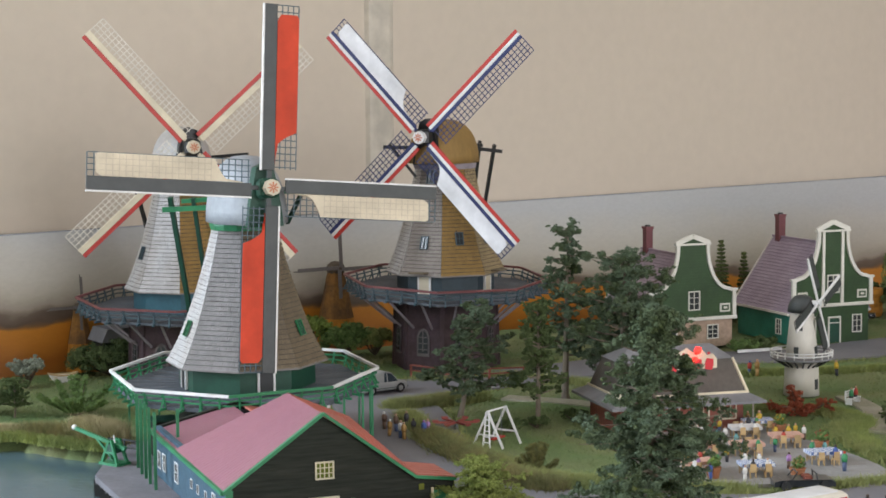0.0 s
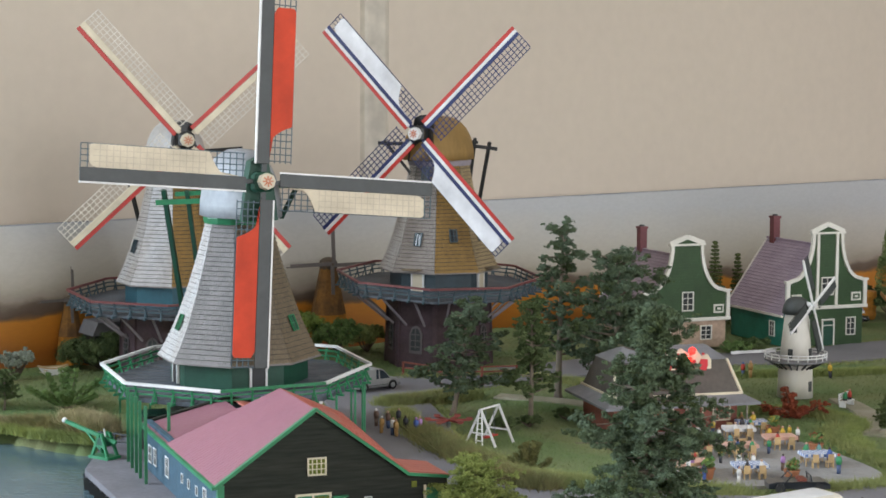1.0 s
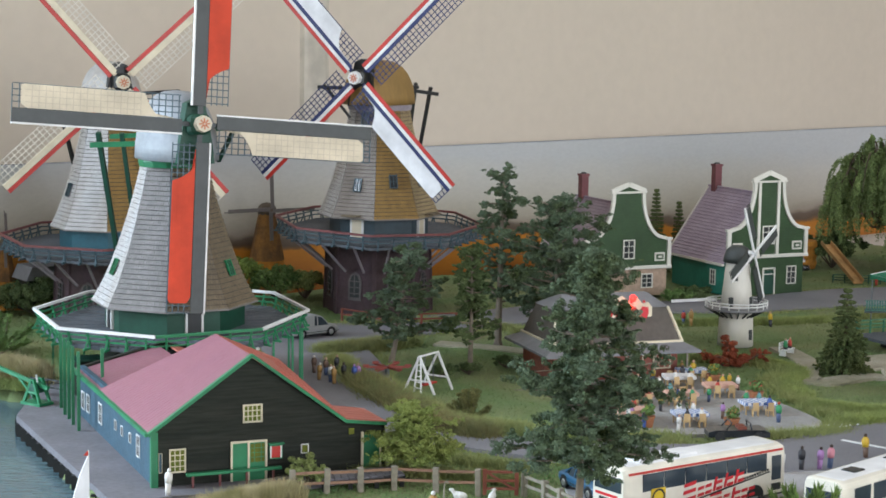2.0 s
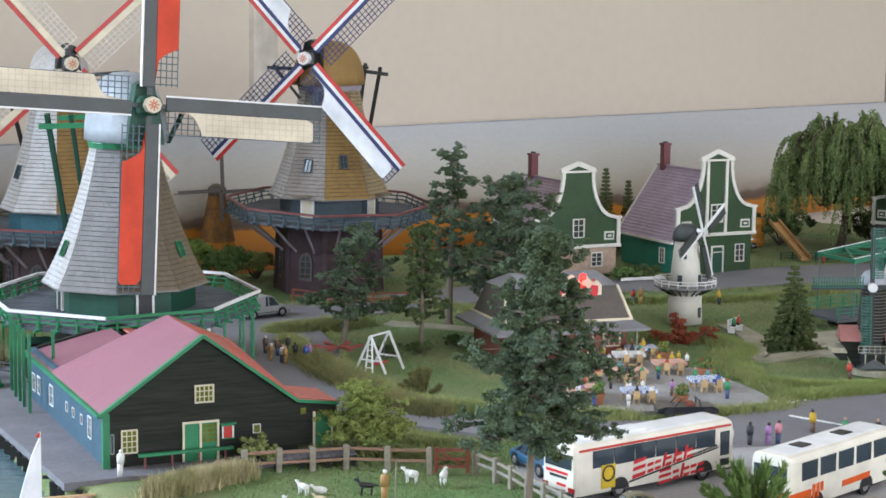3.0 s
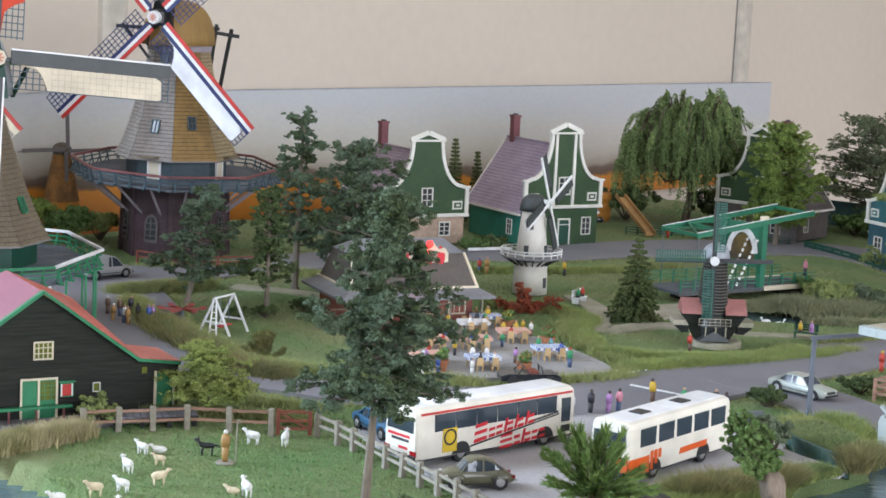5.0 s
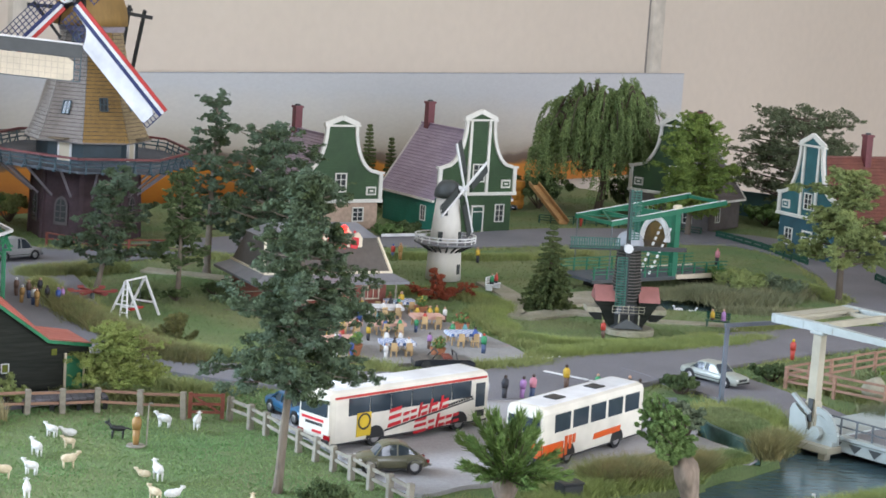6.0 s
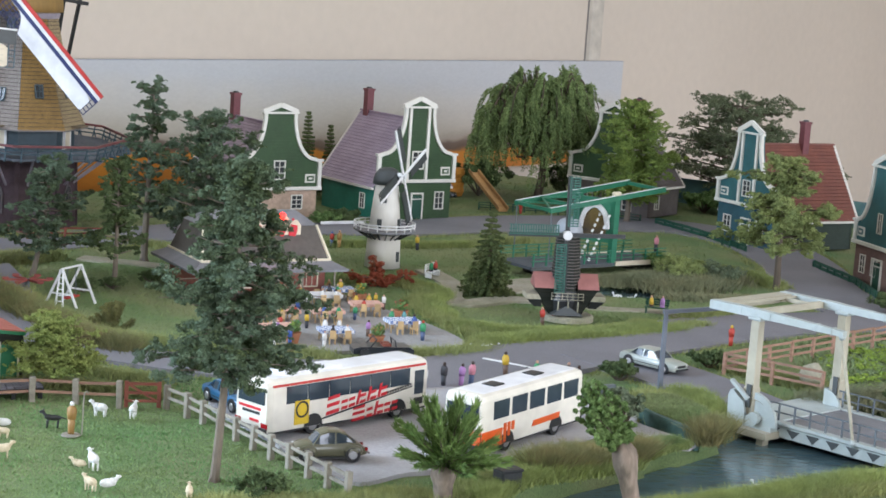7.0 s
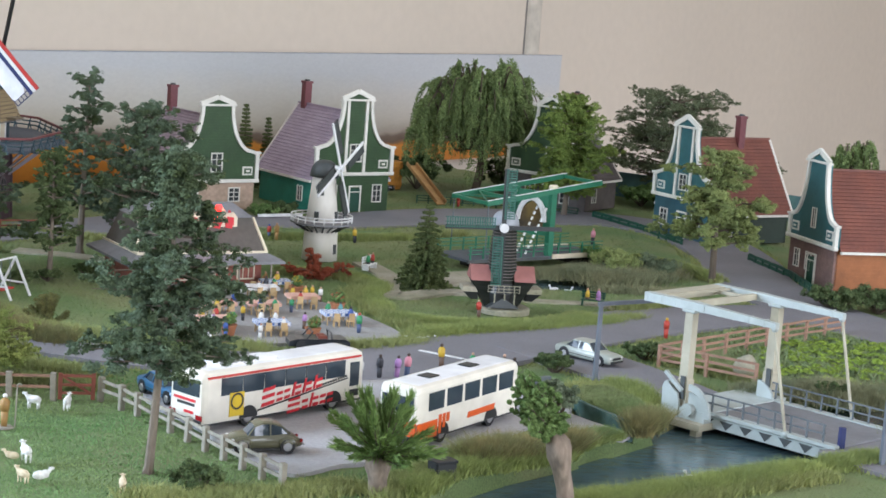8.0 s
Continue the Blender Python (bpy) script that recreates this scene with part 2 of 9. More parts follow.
def panorama_material():
    m = bpy.data.materials.new("printed_panorama")
    m.use_nodes = True
    N, L = m.node_tree.nodes, m.node_tree.links
    b = N["Principled BSDF"]
    tc = N.new("ShaderNodeTexCoord")
    sep = N.new("ShaderNodeSeparateXYZ")
    L.new(tc.outputs["Object"], sep.inputs[0])
    mp = N.new("ShaderNodeMapping")
    mp.inputs["Scale"].default_value = (1, 1, 2.2)
    L.new(tc.outputs["Object"], mp.inputs[0])
    no = N.new("ShaderNodeTexNoise")
    no.inputs["Scale"].default_value, no.inputs["Detail"].default_value = 11, 5
    L.new(mp.outputs[0], no.inputs["Vector"])
    ma = N.new("ShaderNodeMath")
    ma.operation = "MULTIPLY_ADD"
    ma.inputs[1].default_value = 0.036
    L.new(no.outputs[0], ma.inputs[0])
    L.new(sep.outputs["Z"], ma.inputs[2])
    mr = N.new("ShaderNodeMapRange")
    mr.inputs[1].default_value, mr.inputs[2].default_value = 0.015, 0.155
    fall = N.new("ShaderNodeMath")          # the printed horizon slopes down along the board
    fall.operation = "MULTIPLY_ADD"
    fall.inputs[1].default_value = 0.0285
    L.new(sep.outputs["X"], fall.inputs[0])
    L.new(ma.outputs[0], fall.inputs[2])
    end = N.new("ShaderNodeMath")           # and climbs towards its far end
    end.operation = "ADD"
    end.inputs[1].default_value = 0.25
    L.new(sep.outputs["X"], end.inputs[0])
    climb = N.new("ShaderNodeMath")
    climb.operation = "MINIMUM"
    climb.inputs[1].default_value = 0.0
    L.new(end.outputs[0], climb.inputs[0])
    low = N.new("ShaderNodeMath")
    low.operation = "MULTIPLY_ADD"
    low.inputs[1].default_value = 0.02
    L.new(climb.outputs[0], low.inputs[0])
    drop = N.new("ShaderNodeMath")
    drop.operation = "SUBTRACT"
    drop.inputs[1].default_value = 0.015
    L.new(fall.outputs[0], drop.inputs[0])
    L.new(drop.outputs[0], low.inputs[2])
    L.new(low.outputs[0], mr.inputs[0])
    cr = N.new("ShaderNodeValToRGB")
    L.new(mr.outputs[0], cr.inputs[0])
    stops = [(0.0, (0.30, 0.10, 0.012)), (0.16, (0.45, 0.165, 0.016)), (0.275, (0.52, 0.20, 0.02)), (0.295, (0.22, 0.11, 0.04)), (0.315, (0.115, 0.078, 0.055)), (0.36, (0.15, 0.11, 0.085)), (0.405, (0.35, 0.30, 0.24)),
             (0.50, (0.44, 0.40, 0.33)), (0.62, (0.49, 0.46, 0.40)), (0.8, (0.505, 0.488, 0.45)), (1.0, (0.47, 0.48, 0.485))]
    el = cr.color_ramp.elements
    el[0].position, el[0].color = stops[0][0], (*stops[0][1], 1)
    el[1].position, el[1].color = stops[-1][0], (*stops[-1][1], 1)
    for p, c3 in stops[1:-1]:
        e = el.new(p)
        e.color = (*c3, 1)
    fine = N.new("ShaderNodeTexNoise")
    fine.inputs["Scale"].default_value, fine.inputs["Detail"].default_value = 160, 4
    L.new(mp.outputs[0], fine.inputs["Vector"])
    hs = N.new("ShaderNodeHueSaturation")
    v = N.new("ShaderNodeMapRange")
    v.inputs[1].default_value, v.inputs[2].default_value, v.inputs[3].default_value, v.inputs[4].default_value = 0.3, 0.7, 0.965, 1.035
    L.new(fine.outputs[0], v.inputs[0])
    L.new(v.outputs[0], hs.inputs["Value"])
    L.new(cr.outputs[0], hs.inputs["Color"])
    L.new(hs.outputs[0], b.inputs["Base Color"])
    b.inputs["Roughness"].default_value = 0.45
    return m


# backdrop board with a printed landscape, standing in front of the wall
mb = MB().box(0, 0, 7.9, 250, 0.5, 15.9)
c = room(129.0, 0)
solo("backdrop", mb, panorama_material(), "printed landscape backdrop board with hazy sky and orange fields", "backdrop", P(c.x, c.y, -2.1, 45), kind="structure")

solo("trim", MB().box(0, 0, 13.78, 250.1, 0.58, 0.1), mat("blue_grey_edge_tape", (0.30, 0.325, 0.37), 0.6, 0.2, 60, 0.05, col2=(0.38, 0.385, 0.40), mix_scale=9), "blue-grey edge along the top of the backdrop board", "trim", P(c.x, c.y, 0, 45), kind="structure")

# ---- ground of the model ----
WATER_L = [(-95, 60), (-95, 141), (-66, 140), (-56, 140.5), (-51, 141.5), (-46, 138.5), (-41.5, 137), (-38.6, 132), (-36, 121), (-30, 108), (-26, 103.2), (-21, 102), (-17, 98), (-15, 60)]
WATER_R = [(9, 60), (11.6, 86), (14.2, 92.6), (16.8, 96.2), (19.4, 98.9), (23.0, 101.9), (25.8, 104.9), (28.7, 107.4), (30.4, 109.4), (31.2, 113.4), (36.0, 117.4), (46, 120.5), (60, 130), (80, 140), (80, 124), (58, 112), (47.5, 106.5), (43.0, 103.6), (39.4, 101.7), (37, 99.8), (32.1, 97.0), (26.5, 94.4), (22.8, 92.4), (19, 89), (17.0, 85), (16, 60)]
POND = [(30.5, 160), (33, 157.5), (37, 157.3), (41, 160), (43.5, 164), (44.5, 171), (40, 171), (36, 167), (32, 164)]


def ground_height(x, y):
    n = noise.noise(Vector((x * 0.11, y * 0.11, 0))) * 0.25 + noise.noise(Vector((x * 0.5, y * 0.5, 3))) * 0.08
    shore = (x - y + 236) / 1.4142              # the land falls away towards the backdrop
    return n - 0.08 - max(0.0, 9.0 - shore) * 0.26 * min(1.0, max(0.12, (x + 60.0) / 14.0))


def make_ground():
    x0, x1, y0, y1, d = -130.0, 150.0, 60.0, 380.0, 1.0
    nx, ny = int((x1 - x0) / d) + 1, int((y1 - y0) / d) + 1
    mb = MB()
    for j in range(ny):
        for i in range(nx):
            x, y = x0 + i * d, y0 + j * d
            jx, jy = x + noise.noise(Vector((x, y, 9))) * 0.35, y + noise.noise(Vector((x, y, 19))) * 0.35
            z = ground_height(jx, jy)
            if y < 175 and (inside(jx, jy, WATER_L) or inside(jx, jy, WATER_R) or inside(jx, jy, POND)):
                z = -2.6
            mb.v.append((jx, jy, z))
    for j in range(ny - 1):
        for i in range(nx - 1):
            cx, cy = x0 + (i + 0.5) * d, y0 + (j + 0.5) * d
            if (cx - cy + 236) / 1.4142 > -1.5 and (cx - 47) * 48 + (cy - 238) * 53 < 0:            # nothing behind the backdrop boards
                k = j * nx + i
                mb.f.append((k, k + 1, k + nx + 1, k + nx))
                mb.mi.append(0)
    return mb


solo("ground", make_ground(), GRASS, "green static-grass ground of the model landscape", "ground", kind="structure", smooth=True)
solo("water", MB().slab(WATER_L, -2.5, -1.1), WATER, "dark still resin water of the harbour", "water", kind="structure")
solo("water", MB().slab(WATER_R, -2.5, -1.2), WATER, "dark still resin water of the canal", "water", kind="structure")
solo("water", MB().slab(POND, -2.5, -0.75), WATER, "greenish still resin water of the pond", "water", kind="structure")
# table edge below the ground
mb = MB().slab([(-130, 61), (150, 61), (150, 140), (48, 234), (8, 240), (-128, 110)], -12, -2.7)
solo("layout_table", mb, mat("table_frame_wood", (0.3, 0.2, 0.12), 0.6, 0.1, 60, 0.1), "wooden frame under the model landscape", "table", kind="structure")

ROADS = [
    ([(-37, 157.5), (-34, 160), (-30, 162), (-20, 168), (-10, 176), (2, 186), (14, 188), (30, 198), (48, 203), (56, 193), (56.5, 178), (54.5, 165), (56, 150), (64, 136), (90, 120)], [9, 9, 9, 9, 8, 7.5, 7, 11, 10, 9, 8.5, 8, 8.5, 9, 9], "road"),
    ([(-24, 160), (-21, 150), (-18.5, 141), (-14, 131), (-6, 125.0), (4, 121.5), (14, 122.5), (22, 129), (32, 138), (44, 146), (60, 151)], [9, 9, 8.5, 8.0, 7.0, 7.0, 8.5, 9, 9, 8, 8], "road"),
    ([(42.4, 105.7), (44.5, 102), (47.5, 97)], [7.2, 7.4, 8], "road"),
    ([(27, 132), (31.5, 124), (34.5, 117), (36.5, 112.5)], [7, 6.5, 6, 5], "road"),
]
for i, (pts, w, nm) in enumerate(ROADS):
    solo(nm, ribbon(pts, w, 0.16 + 0.02 * i, 0.4), ASPHALT, "smooth dark grey model road", "road", kind="structure")
solo("parking_lot", MB().slab([tuple(p[:2]) for p in spline([(-1.0, 112, 0), (2.5, 103.5, 0), (6.6, 95.5, 0), (10, 97.5, 0), (15, 100.3, 0), (22, 107, 0), (26, 113, 0), (22, 119, 0), (14, 120, 0), (3, 119, 0)], 5, True)], -0.2, 0.14), PARK,
     "light grey gravelled coach park", "parking", kind="structure")
solo("terrace", MB().slab([tuple(p[:2]) for p in spline([(0.5, 148, 0), (8.3, 151, 0), (10.5, 147, 0), (14, 142, 0), (17.3, 134, 0), (15.6, 130.8, 0), (9, 128.4, 0), (2.4, 128.3, 0), (0.6, 136, 0)], 5, True)], -0.2, 0.15), PLAZA,
     "pale grey paved cafe terrace", "terrace", kind="structure")
for pts, w in (([(17.6, 165), (19.2, 158), (18.2, 152), (19.5, 149.5), (24, 152.5), (30, 150), (36, 149.5), (38.5, 146)], [2.2, 2.0, 2.4, 2.6, 2.0, 1.5, 1.6, 2.6]),
               ([(-3, 158), (-7, 160.5), (-13, 162.5)], [2.0, 2.2, 2.0]), ([(23, 156.5), (26, 160), (29.5, 162)], [3.4, 4.5, 4.0])):
    solo("path", ribbon(pts, w, 0.13, 0.4), SAND, "pale sandy footpath through the lawn", "path", kind="structure")


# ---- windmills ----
# the pale and middle tones hold window light on the left-hand tower faces
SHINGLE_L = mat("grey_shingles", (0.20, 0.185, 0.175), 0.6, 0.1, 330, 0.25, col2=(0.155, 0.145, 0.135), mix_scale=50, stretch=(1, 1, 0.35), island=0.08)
SHINGLE_W = mat("pale_lit_shingles", (0.50, 0.50, 0.50), 0.5, 0.1, 330, 0.25, col2=(0.43, 0.40, 0.37), mix_scale=50, stretch=(1, 1, 0.35), island=0.08)
SHINGLE_M = mat("half_lit_shingles", (0.27, 0.24, 0.215), 0.6, 0.1, 330, 0.25, col2=(0.21, 0.18, 0.155), mix_scale=50, stretch=(1, 1, 0.35), island=0.08)
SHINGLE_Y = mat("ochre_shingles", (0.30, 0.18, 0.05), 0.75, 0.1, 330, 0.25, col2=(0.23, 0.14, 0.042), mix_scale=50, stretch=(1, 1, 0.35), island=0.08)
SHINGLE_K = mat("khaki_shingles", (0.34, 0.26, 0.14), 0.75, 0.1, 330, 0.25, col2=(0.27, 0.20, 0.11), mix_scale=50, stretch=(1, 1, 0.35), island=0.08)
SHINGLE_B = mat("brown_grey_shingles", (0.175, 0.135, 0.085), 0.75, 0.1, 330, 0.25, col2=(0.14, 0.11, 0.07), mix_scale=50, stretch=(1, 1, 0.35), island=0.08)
TARBACK = mat("dark_backing_boards", (0.06, 0.052, 0.045), 0.8, 0.1, 200, 0.1)
GREEN = mat("bright_green_paint", (0.022, 0.205, 0.085), 0.45, 0.1, 200, 0.1)
DGREEN = mat("dark_green_paint", (0.010, 0.066, 0.038), 0.5, 0.12, 200, 0.15, rows=("Z", 0.004))
TEAL = mat("teal_paint", (0.03, 0.115, 0.15), 0.5, 0.12, 200, 0.15, rows=("Z", 0.004))
DTEAL = mat("dark_teal_paint", (0.05, 0.09, 0.11), 0.5, 0.12, 200, 0.15)
# drum turned away from the window: its shade is in this darker colour
SLATE = mat("shaded_slate_boards", (0.035, 0.058, 0.07), 0.5, 0.12, 200, 0.15, rows=("Z", 0.004))
WHITE = mat("white_paint", (0.80, 0.80, 0.78), 0.45, 0.04, 200, 0.05)
CREAM = mat("cream_paint", (0.72, 0.64, 0.47), 0.5, 0.05, 200, 0.1)
CLOTH = mat("cream_sailcloth", (0.70, 0.62, 0.47), 0.8, 0.05, 300, 0.25)
CLOTHLINE = mat("sailcloth_ridge", (0.56, 0.49, 0.38), 0.8, 0.05, 300, 0.1)
CLOTHW = mat("white_sailcloth", (0.80, 0.80, 0.82), 0.75, 0.05, 200, 0.3)
CLOTHR = mat("red_sailcloth", (0.62, 0.065, 0.025), 0.8, 0.06, 200, 0.25)
RED = mat("red_paint", (0.50, 0.03, 0.02), 0.45, 0.06, 200, 0.05)
NAVY = mat("navy_paint", (0.02, 0.03, 0.12), 0.5, 0.08, 200, 0.05)
BLACK = mat("black_plastic", (0.02, 0.022, 0.022), 0.45, 0.1, 200, 0.05)
DGREY = mat("dark_grey_board", (0.055, 0.062, 0.06), 0.55, 0.1, 200, 0.1)
PURPLE = mat("purple_brown_brick", (0.076, 0.045, 0.054), 0.75, 0.2, 350, 0.35, col2=(0.055, 0.032, 0.032), mix_scale=60, rows=("Z", 0.0018), rowdepth=0.6)
PINKRAIL = mat("dull_red_rail", (0.20, 0.06, 0.06), 0.5, 0.1, 200, 0.1)
LILAC = mat("lilac_grey_brace", (0.34, 0.30, 0.33), 0.6, 0.1, 200, 0.1)
ROPE = mat("white_lattice", (0.72, 0.68, 0.60), 0.6, 0.05, 200, 0.05)
ARCHW = mat("dull_lilac_frame", (0.12, 0.10, 0.10), 0.6, 0.1, 200, 0.1)
ORANGE = mat("orange_star_paint", (0.62, 0.16, 0.05), 0.5, 0.05, 200, 0.0)


def blade(parent, angle, R, hubr, bw, lw, strips, lattice_mat, cloth, cloth_mat, edge_mat, y):
    """One sail, in the plane of x and z round the shaft: boards on the leading side, lattice behind."""
    m = P(0, y, 0, 0, 0, 0) @ Matrix.Rotation(-angle, 4, "Y")
    k = R / 14.0
    r0, r1 = hubr, R
    mb = MB().box(0, 0.12, (r1 * 0.985) / 2, 0.34 * k, 0.24, r1 * 0.97)
    sail = part("sail", mb, lattice_mat if not strips else strips[-1][1], parent, "", m=m)
    x = -bw * 0.62
    for wd, ma in strips:
        mb = MB().box(x + wd / 2, -0.08, (r0 + r1) / 2, wd - 0.01, 0.14, r1 - r0, bev=0.03)
        part("leading_board", mb, ma, sail)
        x += wd
    if edge_mat:
        mb = MB().box(-bw * 0.62 - 0.07, -0.06, (r0 + r1) / 2, 0.13, 0.2, r1 - r0)
        part("edge_strip", mb, edge_mat, sail, "white leading edge")
    mb = MB()
    n = int((r1 - r0 - 0.3) / (0.50 * k))
    for i in range(n + 1):
        z = r0 + 0.25 + i * (r1 - r0 - 0.3) / n
        mb.box(x + lw / 2 - 0.1, 0.0, z, lw + 0.2, 0.07, 0.075 * k)
    for j in range(1, 5):
        mb.box(x + lw * j / 4, 0.03, (r0 + r1) / 2, 0.07 * k, 0.06, r1 - r0 - 0.2)
    part("lattice", mb, lattice_mat, sail)
    if cloth:
        lo, hi = cloth
        pts = [(x + 0.02, r0 + lo * 0.2 * k)]
        for s in range(7):
            t = s / 6
            pts.append((x + lw * 0.97 * (t ** 1.6), r0 + lo * k * (0.35 + 0.65 * t ** 0.6) + 0.3 * k))
        pts += [(x + lw * 0.98, r0 + (lo + 0.7) * k), (x + lw * 0.99, r1 - hi - 0.25), (x + lw * 0.9, r1 - hi), (x + 0.3, r1 - hi - 0.03), (x + 0.02, r1 - hi - 0.5)]
        mb = MB().prism([(a, b) for a, b in pts], -0.12, -0.05)
        # the lattice behind presses through as thin ridges
        mb.cur = 1
        z = r0 + (lo + 0.6) * k
        while z < r1 - hi - 0.3:
            mb.box(x + lw * 0.49, -0.122, z, lw * 0.96, 0.012, 0.05)
            z += 0.5 * k
        for q in (0.25, 0.5, 0.75):
            z = r0 + (lo + 0.6) * k
            mb.box(x + lw * q, -0.122, (z + r1 - hi - 0.3) / 2, 0.045, 0.012, r1 - hi - 0.3 - z)
        mb.cur = 0
        part("sailcloth", mb, [cloth_mat, CLOTHLINE if cloth_mat is CLOTH else cloth_mat], sail)
    return sail


def octo_wall(rings, turn, sector_mats):
    """An eight-sided tower built of overlapping courses; materials by face."""
    mb = MB()
    for (r0, z0), (r1, z1) in zip(rings[:-1], rings[1:]):
        lip = 0.045
        a, b = ring(r0 + lip, z0, 8, turn), ring(r1 + 0.0, z1, 8, turn)
        u = ring(r0 - 0.05, z0, 8, turn)
        for i in range(8):
            j = (i + 1) % 8
            mb.cur = sector_mats[i]
            # the course is split along its length by shallow butt joints
            mb.poly((a[i], a[j], b[j], b[i]))
            mb.poly((u[j], a[j], a[i], u[i]))
    mb.cur = 0
    return mb


def shingles(rings, turn, sector_mats, width):
    """Single shingles, course by course, each standing a little proud of the one above it."""
    rnd = random.Random(5)
    mb = MB()
    for k, ((r0, z0), (r1, z1)) in enumerate(zip(rings[:-1], rings[1:])):
        a, b = ring(r0 + 0.05, z0, 8, turn), ring(r1 + 0.015, z1, 8, turn)
        for i in range(8):
            j = (i + 1) % 8
            A, B, C, D = Vector(a[i]), Vector(a[j]), Vector(b[j]), Vector(b[i])
            n = max(3, round((B - A).length / width))
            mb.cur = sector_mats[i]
            out = Vector(((A + B).x, (A + B).y, 0)).normalized()
            shift = 0.5 if k % 2 else 0.0
            for q in range(n + (1 if shift else 0)):
                t0, t1 = max(0.0, (q - shift + 0.06) / n), min(1.0, (q - shift + 0.94) / n)
                drop = Vector((0, 0, -rnd.uniform(0.0, 0.03)))
                lift = out * rnd.uniform(0.045, 0.07)
                p, s_ = A.lerp(B, t0) + drop + lift, A.lerp(B, t1) + drop + lift
                u, v = B.lerp(C, 0.8).lerp(A.lerp(D, 0.8), 1 - t1) + out * 0.015, B.lerp(C, 0.8).lerp(A.lerp(D, 0.8), 1 - t0) + out * 0.015
                mb.faces((p, s_, u, v, p - lift * 1.3, s_ - lift * 1.3), [(0, 1, 2, 3), (5, 1, 0, 4)])
    return mb


def railing(parent, R, z, h, turn, post_mat, rail_mat, rail_top, m, low=(), splay=0.35):
    v0, v1 = ring(R, z, 8, turn), ring(R + splay, z + h, 8, turn)
    for i in range(8):
        j = (i + 1) % 8
        a0, b0, a1, b1 = (Vector(q) for q in (v0[i], v0[j], v1[i], v1[j]))
        mb = MB()
        mb.beam(a1, b1, 0.24, 0.2)
        part("handrail", mb, rail_mat if i in low else rail_top, parent, "" if i in low else "pale handrail", m=m)
        if i in low:
            for t0, t1 in ((0, 0.36), (0.88, 1)):
                mb = MB().beam(a0.lerp(b0, t0) + Vector((0, -0.1, -0.3)), a0.lerp(b0, t1) + Vector((0, -0.1, -0.3)), 0.16, 0.18)
                part("deck_edge", mb, rail_top, parent, "white edge strip", m=m)
        mb = MB()
        for t in (0.36, 0.68):
            mb.beam(a0.lerp(a1, t), b0.lerp(b1, t), 0.09, 0.12)
        part("middle_rail", mb, rail_mat, parent, m=m)
        for k in range(5):
            t = (k + 0.5) / 5
            p, q = a0.lerp(b0, t), a1.lerp(b1, t)
            mb = MB().beam(p, q, 0.14, 0.16, (0, 1, 0.1))
            out = Vector((q.x - p.x, q.y - p.y, 0)).normalized() * 0.55
            mb.beam(p + out + Vector((0, 0, -0.15)), p.lerp(q, 0.55), 0.12, 0.12, (0, 1, 0.1))
            mb.beam(p - out * 2 + Vector((0, 0, -0.15)), p + out * 1.3 + Vector((0, 0, -0.15)), 0.14, 0.16)
            part("rail_post", mb, post_mat, parent, m=m)


def deck_plate(R, z, turn, inner, slats=True):
    mb = MB()
    o0, o1, i0, i1 = ring(R, z - 0.25, 8, turn), ring(R, z, 8, turn), ring(inner, z - 0.25, 8, turn), ring(inner, z, 8, turn)
    for i in range(8):
        j = (i + 1) % 8
        mb.poly((o1[i], o1[j], i1[j], i1[i]))
        mb.poly((o0[j], o0[i], i0[i], i0[j]))
        mb.poly((o0[i], o0[j], o1[j], o1[i]))
        # planks raised a little, side by side, running outwards
        A, B, C, D = Vector(i1[i]), Vector(o1[i]), Vector(o1[j]), Vector(i1[j])
        n = int((C - B).length / 0.45)
        for k in range(n if slats else 0):
            t0, t1 = (k + 0.1) / n, (k + 0.9) / n
            up = Vector((0, 0, 0.06))
            q = [A.lerp(D, t0) + up, B.lerp(C, t0) + up, B.lerp(C, t1) + up, A.lerp(D, t1) + up]
            mb.poly(q)
            mb.poly((q[1], q[0], q[0] - up, q[1] - up))
            mb.poly((q[3], q[2], q[2] - up, q[3] - up))
    return mb


def deck_planks(parent, R, z, turn, inner, material):
    o, i_ = ring(R, z, 8, turn), ring(inner, z, 8, turn)
    for i in range(8):
        j = (i + 1) % 8
        A, B, C, D = Vector(i_[i]), Vector(o[i]), Vector(o[j]), Vector(i_[j])
        n = int((C - B).length / 0.5)
        for k in range(n):
            t0, t1 = (k + 0.08) / n, (k + 0.92) / n
            up = Vector((0, 0, 0.07 + 0.02 * ((k * 7 + i) % 3)))
            q = [A.lerp(D, t0), B.lerp(C, t0), B.lerp(C, t1), A.lerp(D, t1)]
            part("plank", MB().loft([q, [p + up for p in q]]), material, parent)


